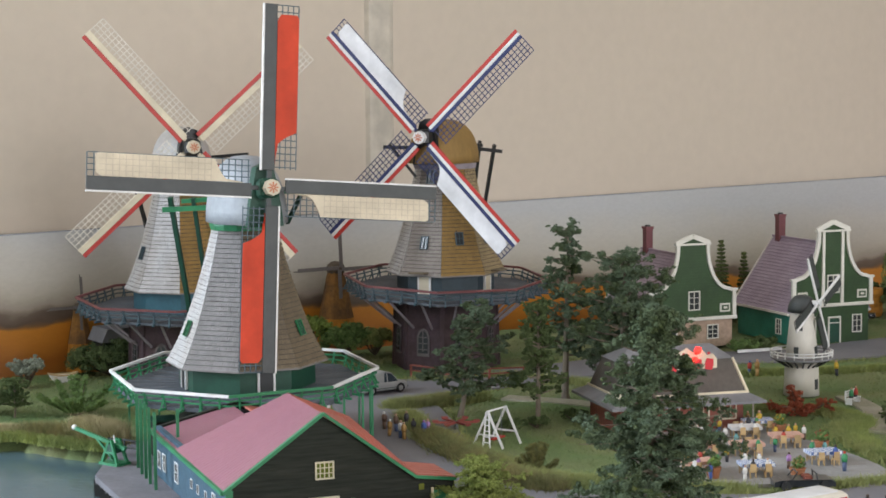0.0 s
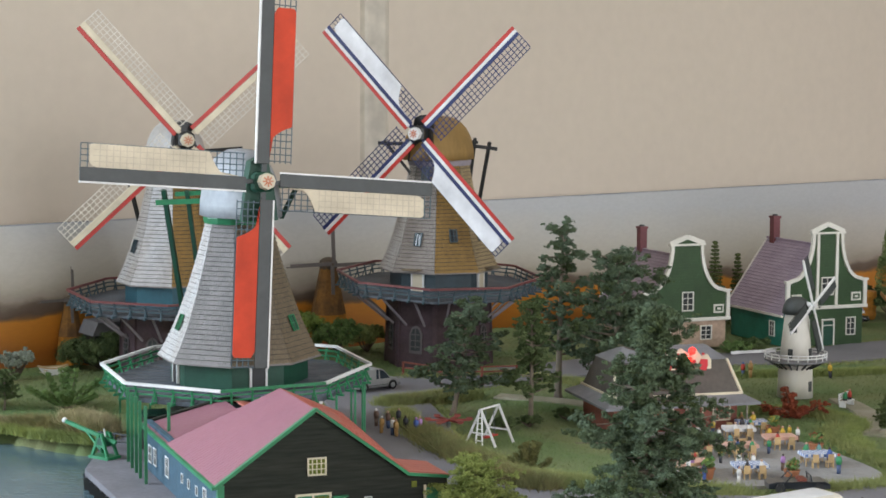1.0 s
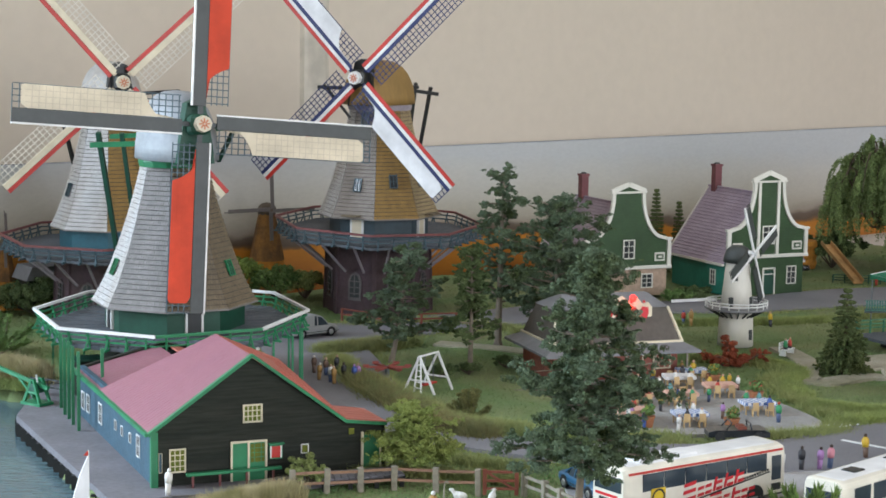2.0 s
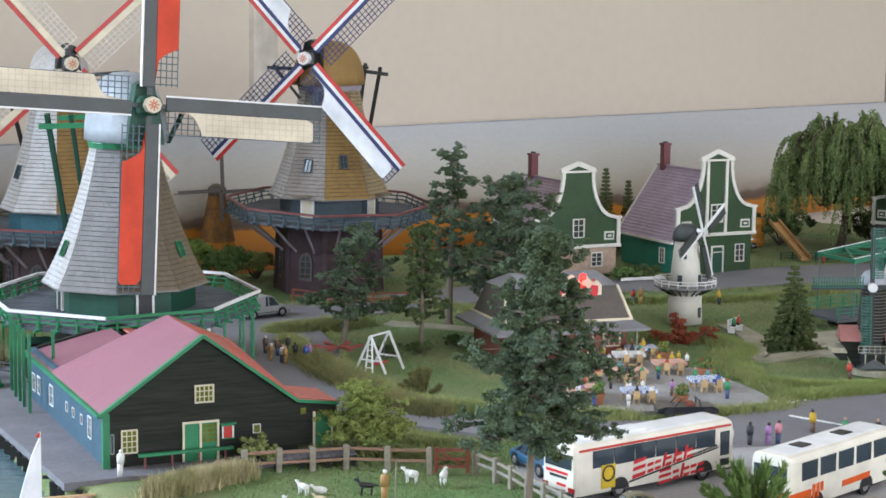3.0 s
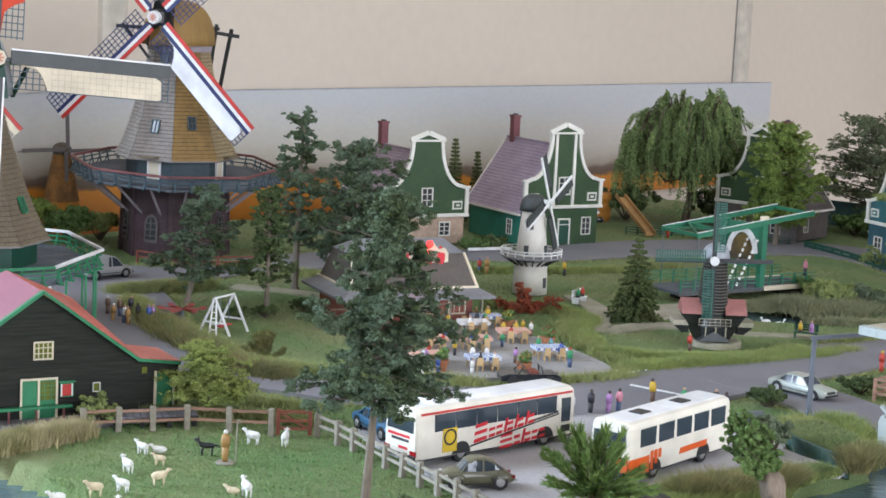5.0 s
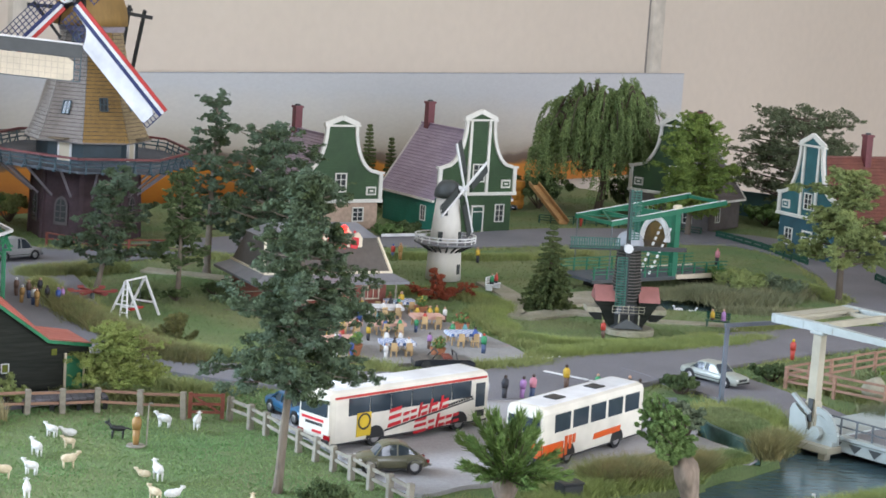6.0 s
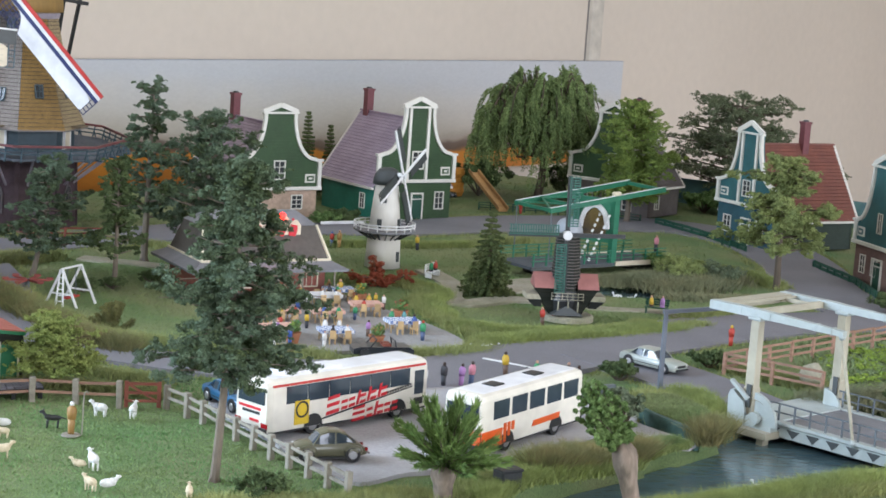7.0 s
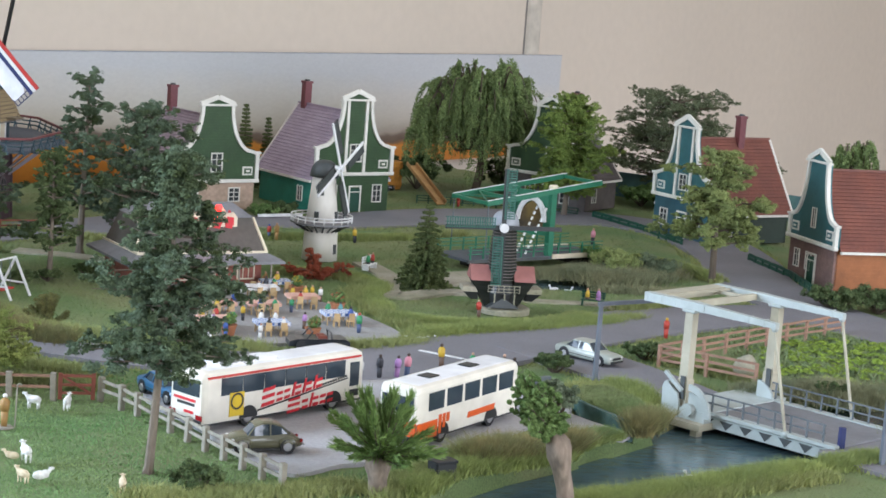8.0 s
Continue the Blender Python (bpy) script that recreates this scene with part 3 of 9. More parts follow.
def small_window(parent, m, w, h, frame_mat, pane_mat, bars=(1, 2), deep=0.14):
    mb = MB()
    t = min(w, h) * 0.09
    mb.box(-w / 2, 0, 0, t, deep, h + t)
    mb.box(w / 2, 0, 0, t, deep, h + t)
    mb.box(0, 0, h / 2, w - t, deep, t)
    mb.box(0, 0, -h / 2, w - t, deep, t)
    win = part("window", mb, frame_mat, parent, m=m)
    part("pane", MB().box(0, deep * 0.36, 0, w, 0.03, h), pane_mat, win)
    mb = MB()
    for i in range(1, bars[0] + 1):
        mb.box(-w / 2 + w * i / (bars[0] + 1), 0.0, 0, t * 0.55, deep * 0.57, h)
    for i in range(1, bars[1] + 1):
        mb.box(0, 0.004, -h / 2 + h * i / (bars[1] + 1), w, deep * 0.57, t * 0.5)
    part("glazing_grid", mb, frame_mat, win)
    return win


PANE = mat("dark_window_pane", (0.055, 0.06, 0.06), 0.14, 0.2, 90, 0.0, spec=0.6)
PANEG = mat("yellow_lit_pane", (0.16, 0.17, 0.03), 0.2, 0.25, 200, 0.0, col2=(0.08, 0.10, 0.02))
LEAD = mat("lead_grey", (0.34, 0.36, 0.38), 0.5, 0.1, 200, 0.2, rows=("Z", 0.0035))


def on_face(turn, i, rings, z):
    """The pose on face i of the tower at height z, turned outwards and leaning with it."""
    a = turn + math.pi / 4 * (i + 0.5)
    for (r0, z0), (r1, z1) in zip(rings[:-1], rings[1:]):
        if z0 <= z <= z1:
            r = (r0 + (r1 - r0) * (z - z0) / (z1 - z0)) * math.cos(math.pi / 8)
            lean = math.degrees(math.atan2(r0 - r1, z1 - z0))
            return P((r + 0.04) * math.cos(a), (r + 0.04) * math.sin(a), z, math.degrees(a) + 90) @ Matrix.Rotation(radians(-lean), 4, "X")
    return P(0, 0, z)


def body_rings(rb, zb, rt, zt, n, power=1.7):
    out = []
    for i in range(n + 1):
        t = i / n
        out.append((rt + (rb - rt) * ((1 - t) ** power * 0.36 + (1 - t) * 0.54 + 0.10 * (1 - t) ** 7), zb + (zt - zb) * t))
    return out


def windmill(x, y, label, deck_z, deck_r, body, drum, hub, sail_yaw, sail_angle, R, cols, base, turn=radians(-5)):
    rb, zb, rt, zt = body
    mill = thing("windmill", label, "windmill", P(x, y, 0), group="tall gallery windmills")
    # lower part
    if base == "tower":
        mb = MB().loft([ring(5.4, -0.3, 8, turn), ring(5.1, deck_z - 0.25, 8, turn)])
        part("brick_tower", mb, PURPLE, mill, "purple-brown brick lower tower")
        for i in range(8):
            a = turn + math.pi / 4 * i
            mb = MB().beam((5.3 * math.cos(a), 5.3 * math.sin(a), -0.2), (5.05 * math.cos(a), 5.05 * math.sin(a), deck_z - 0.3), 0.42, 0.42)
            part("corner_pilaster", mb, PURPLE, mill)
        for i in (4, 5, 6, 7):
            m = on_face(turn, i, [(5.4, -0.3), (5.1, deck_z)], 3.0)
            mb = MB()
            arch = [(-0.7, -1.6), (-0.7, 0.4), (-0.45, 0.95), (0, 1.2), (0.45, 0.95), (0.7, 0.4), (0.7, -1.6)]
            mb.prism(arch, -0.12, 0.0)
            w = part("arched_window", mb, ARCHW, mill, m=m)
            part("pane", MB().prism([(a * 0.72, b * 0.8) for a, b in arch], -0.16, -0.1), PANE, w)
            mb = MB().box(0, -0.18, 0, 0.1, 0.05, 2.2)
            for zz in (-0.9, -0.3, 0.3):
                mb.box(0, -0.175, zz, 1.0, 0.05, 0.09)
            part("glazing_grid", mb, ARCHW, w)
        for i in range(16):
            a = turn + math.pi / 8 * (i + 0.5)
            mb = MB().beam((5.15 * math.cos(a), 5.15 * math.sin(a), deck_z - 3.2), ((deck_r - 1.2) * math.cos(a), (deck_r - 1.2) * math.sin(a), deck_z - 0.3), 0.18, 0.18)
            part("gallery_brace", mb, LILAC, mill)
    # the gallery sags a little towards the front
    sag = P(cols["sag"][2], 0, deck_z + cols["sag"][3], 0, cols["sag"][0], cols["sag"][1]) @ P(0, 0, -deck_z)
    deck = part("gallery_deck", deck_plate(deck_r, deck_z, turn, rb * 0.7, base == "tower"), cols["deck"], mill, "planked gallery floor", kind="stuff" if base == "tower" else "", m=sag)
    if base != "tower":
        deck_planks(deck, deck_r, deck_z, turn, rb * 0.7, cols["deck"])
    railing(mill, deck_r, deck_z, 1.2, turn, cols["post"], cols["post"], cols["rail"], sag, cols.get("low", ()))
    # drum under the shingled body
    part("drum", MB().loft([ring(drum, deck_z - 0.2, 8, turn), ring(drum, zb + 0.4, 8, turn)]), cols["drum"], mill)
    drum_rings = [(drum, deck_z - 0.2), (drum, zb + 0.4)]
    for i in cols["doors"]:
        m = on_face(turn, i, drum_rings, deck_z + (zb - deck_z) * 0.52)
        d = part("door", MB().box(0, -0.06, 0, 1.15, 0.14, (zb - deck_z) * 0.98), cols["doorcol"], mill, m=m)
        mb = MB()
        for sx in (-0.62, 0.62):
            mb.box(sx, -0.09, 0.05, 0.16, 0.22, (zb - deck_z) * 1.05)
        part("door_frame", mb, WHITE, d)
        if base == "tower":
            part("door_hood", MB().box(0, -1.1, (zb - deck_z) * 0.5 + 0.25, 1.7, 1.6, 0.14), SHINGLE_B, d)
    rings = body_rings(rb, zb, rt, zt, int((zt - zb) / 0.36))
    part("tower_body", octo_wall([(r - 0.06, z) for r, z in rings], turn, [0] * 8), TARBACK, mill, "eight-sided tapering tower body", kind="stuff")
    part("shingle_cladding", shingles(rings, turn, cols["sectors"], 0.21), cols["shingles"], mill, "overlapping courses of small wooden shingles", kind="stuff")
    part("eaves_board", MB().loft([ring(rb - 0.1, zb - 0.02, 8, turn), ring(rb + 0.1, zb - 0.12, 8, turn), ring(rb + 0.1, zb + 0.02, 8, turn), ring(rb - 0.1, zb + 0.1, 8, turn)], caps=False), cols["shingles"][0], mill)
    for i, z in cols["windows"]:
        m = on_face(turn, i, rings, z)
        small_window(mill, m @ P(0, -0.2, 0), 0.75, 1.25, cols["winframe"], PANE, (1, 1))
    part("neck_ring", MB().loft([ring(rt + 0.25, zt - 0.5, 16), ring(rt + 0.35, zt - 0.1, 16), ring(rt + 0.3, zt + 0.15, 16)]), cols["neck"], mill)
    part("neck_collar", MB().loft([ring(rt * 0.8, zt - 0.1, 16), ring(rt * 0.8, zt + 0.55, 16)]), cols["collar"], mill)
    # cap, turned with the sails
    fx, fy = math.sin(sail_yaw), -math.cos(sail_yaw)
    cm = P(0, 0, zt, math.degrees(sail_yaw))
    rings = []
    hx, hz = hub
    ch = cols["cap_h"]
    for i in range(9):
        t = i / 8
        zz = 0.1 + ch * math.sin(t * math.pi / 2)
        k = max(math.cos(t * math.pi / 2) ** 0.75, 0.03)
        rings.append([((rt + 0.6) * k * math.cos(a), (hx * 0.5 + rt * 0.45 + 0.5) * k * math.sin(a) - (hx - 3.6) * 0.35 + 0.3, zz) for a in [2 * math.pi * q / 20 for q in range(20)]])
    part("cap", MB().loft(rings), cols["cap"], mill, smooth=True, m=cm)
    mb = MB().prism([(-1.45, 0), (1.45, 0), (1.25, 1.7), (0.7, hz - zt + 1.5), (0, hz - zt + 1.8), (-0.7, hz - zt + 1.5), (-1.25, 1.7)], -hx + 0.9, -hx + 2.0)
    part("cap_front", mb, cols["capfront"], mill, m=cm)
    # tail beam and poles, behind the cap
    for nm, p, q, w in cols["tails"]:
        part(nm, MB().beam(Vector(p) - Vector((x, y, 0)), Vector(q) - Vector((x, y, 0)), w, w), cols["tail"] if nm == "tail_beam" or cols["tail"] is BLACK else DGREEN, mill)
    # shaft, hub and sails
    sm = P(fx * hx, fy * hx, hz, math.degrees(sail_yaw), rx=cols.get("rise", 0))
    hubm = part("hub", MB().box(0, 0.5, 0, 1.5, 1.7, 1.5, bev=0.25), cols["hub"], mill, m=sm)
    part("hub_boss", MB().cyl((0, -0.9, 0), (0, -0.3, 0), 0.62, 0.66, 8), cols["boss"], hubm, "pale octagonal hub plate")
    mb = MB()
    for i in range(8):
        a = math.pi / 4 * i
        mb.beam((0.08 * math.cos(a), -0.92, 0.08 * math.sin(a)), (0.42 * math.cos(a), -0.92, 0.42 * math.sin(a)), 0.09, 0.05, (0, 1, 0))
    part("hub_star", mb, ORANGE, hubm, "orange painted star")
    part("shaft", MB().cyl((0, 0, 0), (0, 3.4, 0), 0.5, 0.55, 10), cols["hub"], hubm)
    for i in range(4):
        c = cols["cloths"][i]
        blade(hubm, sail_angle + i * math.pi / 2, R, cols["r0"], cols["bw"], cols["lw"], cols["strips"], cols["lattice"], c and c[0], c and c[1], cols.get("edge"), 0.3 if i % 2 else -0.05)
    return mill


TAILS_1 = (("tail_beam", (-39.2, 143.5, 18.5), (-33.2, 143.5, 18.8), 0.42), ("tail_pole", (-38.6, 143.6, 19.5), (-38.0, 149.2, 5.6), 0.36), ("tail_pole", (-36.6, 143.2, 19.5), (-36.2, 148.6, 5.6), 0.3),
           ("tail_beam", (-37.6, 143.4, 19.2), (-35.4, 143.4, 19.35), 0.36), ("tail_beam", (-30.0, 138.6, 20.2), (-26.6, 139.5, 20.3), 0.34), ("tail_pole", (-26.9, 139.5, 20.3), (-28.6, 141.6, 17.6), 0.28))
TAILS_2 = (("tail_beam", (-19.2, 187.0, 21.7), (-15.1, 187.0, 21.2), 0.36), ("tail_beam", (-18.6, 186.0, 22.0), (-17.0, 186.0, 21.9), 0.3), ("tail_pole", (-17.4, 187, 22.3), (-19.3, 190.6, 9.0), 0.3),
           ("tail_pole", (-15.9, 187, 21.9), (-18.4, 191.0, 9.0), 0.3), ("tail_beam", (-26.4, 180.0, 22.0), (-22.6, 180.0, 21.9), 0.34), ("tail_pole", (-25.8, 180, 22.3), (-23.2, 180.3, 19.0), 0.28))
TAILS_3 = (("tail_beam", (-52.1, 176.0, 20.7), (-47.0, 176.0, 20.5), 0.36), ("tail_pole", (-51.3, 176.0, 21.1), (-49.4, 180.0, 8.6), 0.32), ("tail_beam", (-42.5, 174.5, 21.3), (-38.8, 174.0, 21.6), 0.34))
# sectors: left-hand faces get paler shingles, window light put into their colour
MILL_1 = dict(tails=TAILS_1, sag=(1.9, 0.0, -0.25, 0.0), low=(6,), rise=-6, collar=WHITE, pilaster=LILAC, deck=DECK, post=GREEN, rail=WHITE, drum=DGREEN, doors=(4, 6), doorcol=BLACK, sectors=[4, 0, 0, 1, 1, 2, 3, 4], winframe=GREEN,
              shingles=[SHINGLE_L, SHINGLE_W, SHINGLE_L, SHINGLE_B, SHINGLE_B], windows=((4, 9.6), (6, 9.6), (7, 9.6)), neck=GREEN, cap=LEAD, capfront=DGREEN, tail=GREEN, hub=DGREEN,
              boss=CREAM, cap_h=5.2, r0=1.35, bw=1.12, lw=1.75, strips=((1.02, DGREY),), lattice=DTEAL, edge=WHITE,
              cloths=[((2.6, 0.75), CLOTHR), ((2.6, 0.65), CLOTH), ((2.6, 0.75), CLOTHR), ((2.6, 0.65), CLOTH)])
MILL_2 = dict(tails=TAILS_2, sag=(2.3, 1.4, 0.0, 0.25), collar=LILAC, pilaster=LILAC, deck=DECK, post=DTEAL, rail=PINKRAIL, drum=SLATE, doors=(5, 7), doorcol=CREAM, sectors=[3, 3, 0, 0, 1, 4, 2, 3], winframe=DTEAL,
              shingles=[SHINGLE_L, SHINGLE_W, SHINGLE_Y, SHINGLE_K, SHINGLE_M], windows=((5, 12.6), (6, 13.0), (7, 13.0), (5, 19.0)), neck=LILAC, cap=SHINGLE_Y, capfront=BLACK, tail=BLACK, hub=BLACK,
              boss=WHITE, cap_h=4.3, r0=1.1, bw=1.05, lw=1.65, strips=((0.38, RED), (0.34, WHITE), (0.36, NAVY)), lattice=NAVY,
              cloths=[((3.0, 0.55), CLOTHW), None, ((3.0, 0.55), CLOTHW), None])
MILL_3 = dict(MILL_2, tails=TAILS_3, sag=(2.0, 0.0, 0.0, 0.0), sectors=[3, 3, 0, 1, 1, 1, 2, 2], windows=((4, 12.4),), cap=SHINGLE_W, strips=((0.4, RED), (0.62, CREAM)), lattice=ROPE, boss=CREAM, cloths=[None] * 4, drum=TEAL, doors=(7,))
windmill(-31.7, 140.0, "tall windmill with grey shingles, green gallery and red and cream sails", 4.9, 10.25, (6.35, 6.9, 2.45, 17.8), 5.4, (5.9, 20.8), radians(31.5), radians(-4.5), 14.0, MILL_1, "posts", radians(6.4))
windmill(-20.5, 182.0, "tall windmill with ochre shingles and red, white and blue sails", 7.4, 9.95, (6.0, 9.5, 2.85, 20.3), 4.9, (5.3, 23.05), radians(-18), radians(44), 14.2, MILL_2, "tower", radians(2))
windmill(-44.7, 171.0, "tall windmill with pale shingles and bare white lattice sails", 7.0, 9.9, (5.6, 9.0, 2.3, 20.0), 4.8, (5.4, 22.65), radians(26), radians(42), 14.2, MILL_3, "tower", radians(10.7))


# ---- Zaan houses with bell gables ----
HGREEN = mat("green_boards", (0.034, 0.076, 0.026), 0.5, 0.1, 200, 0.2, rows=("Z", 0.003))
HTEAL = mat("sea_green_boards", (0.03, 0.23, 0.17), 0.5, 0.1, 200, 0.2, rows=("Z", 0.003))
HBLUE = mat("blue_green_boards", (0.035, 0.13, 0.14), 0.5, 0.1, 200, 0.2, rows=("Z", 0.003))
HBLUEL = mat("blue_boards", (0.035, 0.10, 0.125), 0.5, 0.1, 200, 0.2, rows=("Z", 0.003))
# side wall in deep shade, darkened in the board colour itself
HDARK = mat("shaded_green_boards", (0.028, 0.048, 0.035), 0.5, 0.12, 200, 0.2, rows=("Z", 0.003))
TANB = mat("tan_brick", (0.42, 0.30, 0.22), 0.75, 0.2, 300, 0.3, col2=(0.34, 0.25, 0.18), mix_scale=60)
BRICK = mat("red_brick", (0.27, 0.085, 0.055), 0.75, 0.2, 350, 0.3, col2=(0.21, 0.07, 0.05), mix_scale=60, rows=("Z", 0.0018), rowdepth=0.6)
BRICKB = mat("brown_brick", (0.20, 0.12, 0.10), 0.75, 0.2, 350, 0.3, col2=(0.15, 0.09, 0.08), mix_scale=60, rows=("Z", 0.0018), rowdepth=0.6)
GREYB = mat("grey_brown_boards", (0.13, 0.11, 0.10), 0.6, 0.15, 200, 0.2, rows=("Z", 0.003))
ORANGEB = mat("orange_brown_boards", (0.33, 0.115, 0.035), 0.6, 0.12, 200, 0.2, rows=("Z", 0.0035))
ROOFP = mat("mauve_tiles", (0.33, 0.265, 0.335), 0.42, 0.12, 300, 0.3, col2=(0.27, 0.21, 0.27), mix_scale=50)
ROOFR = mat("red_brown_tiles", (0.19, 0.066, 0.044), 0.6, 0.12, 300, 0.3, col2=(0.15, 0.055, 0.04), mix_scale=50)
CHIM = mat("maroon_chimney", (0.16, 0.045, 0.05), 0.6, 0.12, 300, 0.25)


TRIMW = mat("aged_white_trim", (0.70, 0.68, 0.61), 0.5, 0.06, 200, 0.05, col2=(0.60, 0.58, 0.51), mix_scale=50)


def bell(w, sh, nw, nh, apex, trim=0.0, n=8):
    """Half the outline of a bell gable, from the shoulder up to the apex."""
    pts = [(w + trim, sh)]
    for i in range(n + 1):
        t = i / n
        a = t * math.pi / 2
        pts.append((nw + (w * 0.86 - nw) * (1 - math.sin(a)) + trim, sh + 0.25 + (nh - sh - 0.25) * (1 - math.cos(a))))
    return pts


def tiles(mb, a, b, c, d, rows, cols=0):
    """Courses of roof tiles on the slope a-b (eaves) to d-c (ridge), each overlapping the one below."""
    a, b, c, d = (Vector(q) for q in (a, b, c, d))
    nrm = (b - a).cross(d - a).normalized()
    for i in range(rows):
        t0, t1 = i / rows, (i + 1) / rows
        p, q, r, s = a.lerp(d, t0) + nrm * 0.1, b.lerp(c, t0) + nrm * 0.1, b.lerp(c, t1) + nrm * 0.03, a.lerp(d, t1) + nrm * 0.03
        mb.poly((p, q, r, s))
        mb.poly((p - nrm * 0.1, q - nrm * 0.1, q, p))
    mb.poly((a, d, c, b))
    for p, q in ((a, d), (b, c)):
        mb.poly((p - nrm * 0.02, p + nrm * 0.1, q + nrm * 0.1, q - nrm * 0.02))


def house(x, y, yaw, label, w=5.0, depth=9.0, floor_h=3.3, sh=6.6, nw=1.75, nh=12.0, apex=12.9, eave=3.6, ridge=11.0, upper=HGREEN, lower=HGREEN, side=HTEAL, roof=ROOFP,
          pilasters=False, doors=True, side_windows=1, chimney=(0.0, 0.55), front_windows=(), z=0.1, roof_rows=22):
    h = thing("house", label, "house", P(x, y, z, yaw), group="gabled houses")
    # side and back walls
    for sx, nm in ((-1, "side_wall"), (1, "side_wall")):
        part(nm, MB().box(sx * (w - 0.35), depth / 2, eave / 2, 0.3, depth - 0.1, eave), side, h)
    part("back_wall", MB().prism([(-w + 0.2, 0), (w - 0.2, 0), (w - 0.2, eave), (0, ridge - 0.2), (-w + 0.2, eave)], depth - 0.3, depth), side, h)
    # front: lower storey and shaped gable
    part("front_wall", MB().box(0, 0.0, floor_h / 2, 2 * w - 0.4, 0.4, floor_h), lower, h)
    half = bell(w, sh, nw, nh, apex)
    outline = [(-w, floor_h), (w, floor_h)] + half + [(0, apex)] + [(-a, b) for a, b in reversed(half)]
    part("gable", MB().prism(outline, -0.25, 0.15), upper, h)
    # white mouldings that follow the gable
    for sgn in (-1, 1):
        mb = MB()
        mb.beam((sgn * (w - 0.05), -0.3, floor_h), (sgn * (w - 0.05), -0.3, sh), 0.42, 0.34, (0, 1, 0))
        curve = [(sgn * a, -0.3, b) for a, b in half]
        for p, q in zip(curve[:-1], curve[1:]):
            mb.beam(p, q, 0.36, 0.36, (0, 1, 0))
        mb.box(sgn * (w - 0.05), -0.3, sh + 0.12, 0.75, 0.5, 0.22)
        part("gable_moulding", mb, TRIMW, h, "white painted gable moulding")
    mb = MB().box(0, -0.32, nh, nw * 2 + 0.8, 0.5, 0.2)
    for sgn in (-1, 1):
        mb.beam((sgn * (nw + 0.3), -0.32, nh + 0.1), (0, -0.32, apex + 0.15), 0.5, 0.24, (0, 1, 0))
    part("pediment", mb, TRIMW, h, "white pediment")
    part("cornice", MB().box(0, -0.32, floor_h + 0.05, 2 * w + 0.5, 0.5, 0.36, bev=0.06), TRIMW, h, "white cornice")
    if pilasters:
        for sx in (-1.2, 1.2):
            part("pilaster", MB().box(sx, -0.33, (floor_h + nh) / 2, 0.34, 0.2, nh - floor_h), TRIMW, h)
    for wx, wz, ww, wh in front_windows:
        ww, wh = ww * 0.86, wh * 0.84
        zz = -0.3 if wz > floor_h else -0.25
        small_window(h, P(wx, zz, wz), ww, wh, TRIMW, PANE, (1, 2))
    # small framed plaques at the shoulders
    for sx in (-1, 1):
        mb = MB().box(sx * (w - 1.15), -0.3, floor_h + 1.1, 1.2, 0.14, 0.9)
        pl = part("plaque", mb, TRIMW, h)
        part("plaque_panel", MB().box(sx * (w - 1.15), -0.385, floor_h + 1.1, 0.85, 0.05, 0.55), upper, pl)
        part("plaque_panel", MB().box(sx * (w - 1.15), -0.42, floor_h + 1.1, 0.45, 0.04, 0.22), TRIMW, pl)
    if doors:
        d = part("door", MB().box(0.3, -0.25, 1.3, 1.3, 0.14, 2.5), DGREEN, h)
        mb = MB().box(-0.42, -0.27, 1.4, 0.16, 0.2, 2.8).box(1.02, -0.27, 1.4, 0.16, 0.2, 2.8).box(0.3, -0.27, 2.8, 1.6, 0.2, 0.16).box(0.3, -0.27, 2.2, 1.3, 0.18, 0.1)
        part("door_frame", mb, TRIMW, d)
    for i in range(side_windows):
        for sx in (-1, 1):
            yy = depth * (0.25 + 0.5 * i)
            small_window(h, P(sx * (w - 0.15), yy, eave * 0.48, 90 * sx), 0.95, 1.6, TRIMW, PANE, (1, 2))
    # roof of two tiled slopes, with boards along the edges
    for sx in (-1, 1):
        mb = MB()
        e0, e1 = (sx * (w + 0.25), 0.15, eave - 0.2), (sx * (w + 0.25), depth + 0.3, eave - 0.2)
        r0, r1 = (0, 0.15, ridge), (0, depth + 0.3, ridge)
        if sx > 0:
            tiles(mb, e0, e1, r1, r0, roof_rows)
        else:
            tiles(mb, e1, e0, r0, r1, roof_rows)
        part("roof_slope", mb, roof, h, "courses of small tiles", kind="stuff")
        part("gutter", MB().beam((e0[0], 0.2, e0[2] - 0.08), (e1[0], depth + 0.3, e1[2] - 0.08), 0.3, 0.24), TRIMW, h, "white gutter")
        part("verge_board", MB().beam((e1[0], e1[1] + 0.02, e1[2]), (0, depth + 0.32, ridge), 0.18, 0.3, (0, 1, 0)), TRIMW, h)
    part("ridge_tiles", MB().beam((0, 0.2, ridge + 0.1), (0, depth + 0.3, ridge + 0.1), 0.35, 0.2), roof, h)
    if chimney:
        cx, cy = chimney
        ch = part("chimney", MB().box(cx, depth * cy, ridge + 0.55, 0.82, 0.82, 3.9).box(cx, depth * cy, ridge + 2.45, 1.0, 1.0, 0.24), CHIM, h, "maroon brick chimney")
        part("chimney_pot", MB().cyl((cx, depth * cy, ridge + 2.55), (cx, depth * cy, ridge + 2.75), 0.32, 0.28, 8), BLACK, ch)
    return h


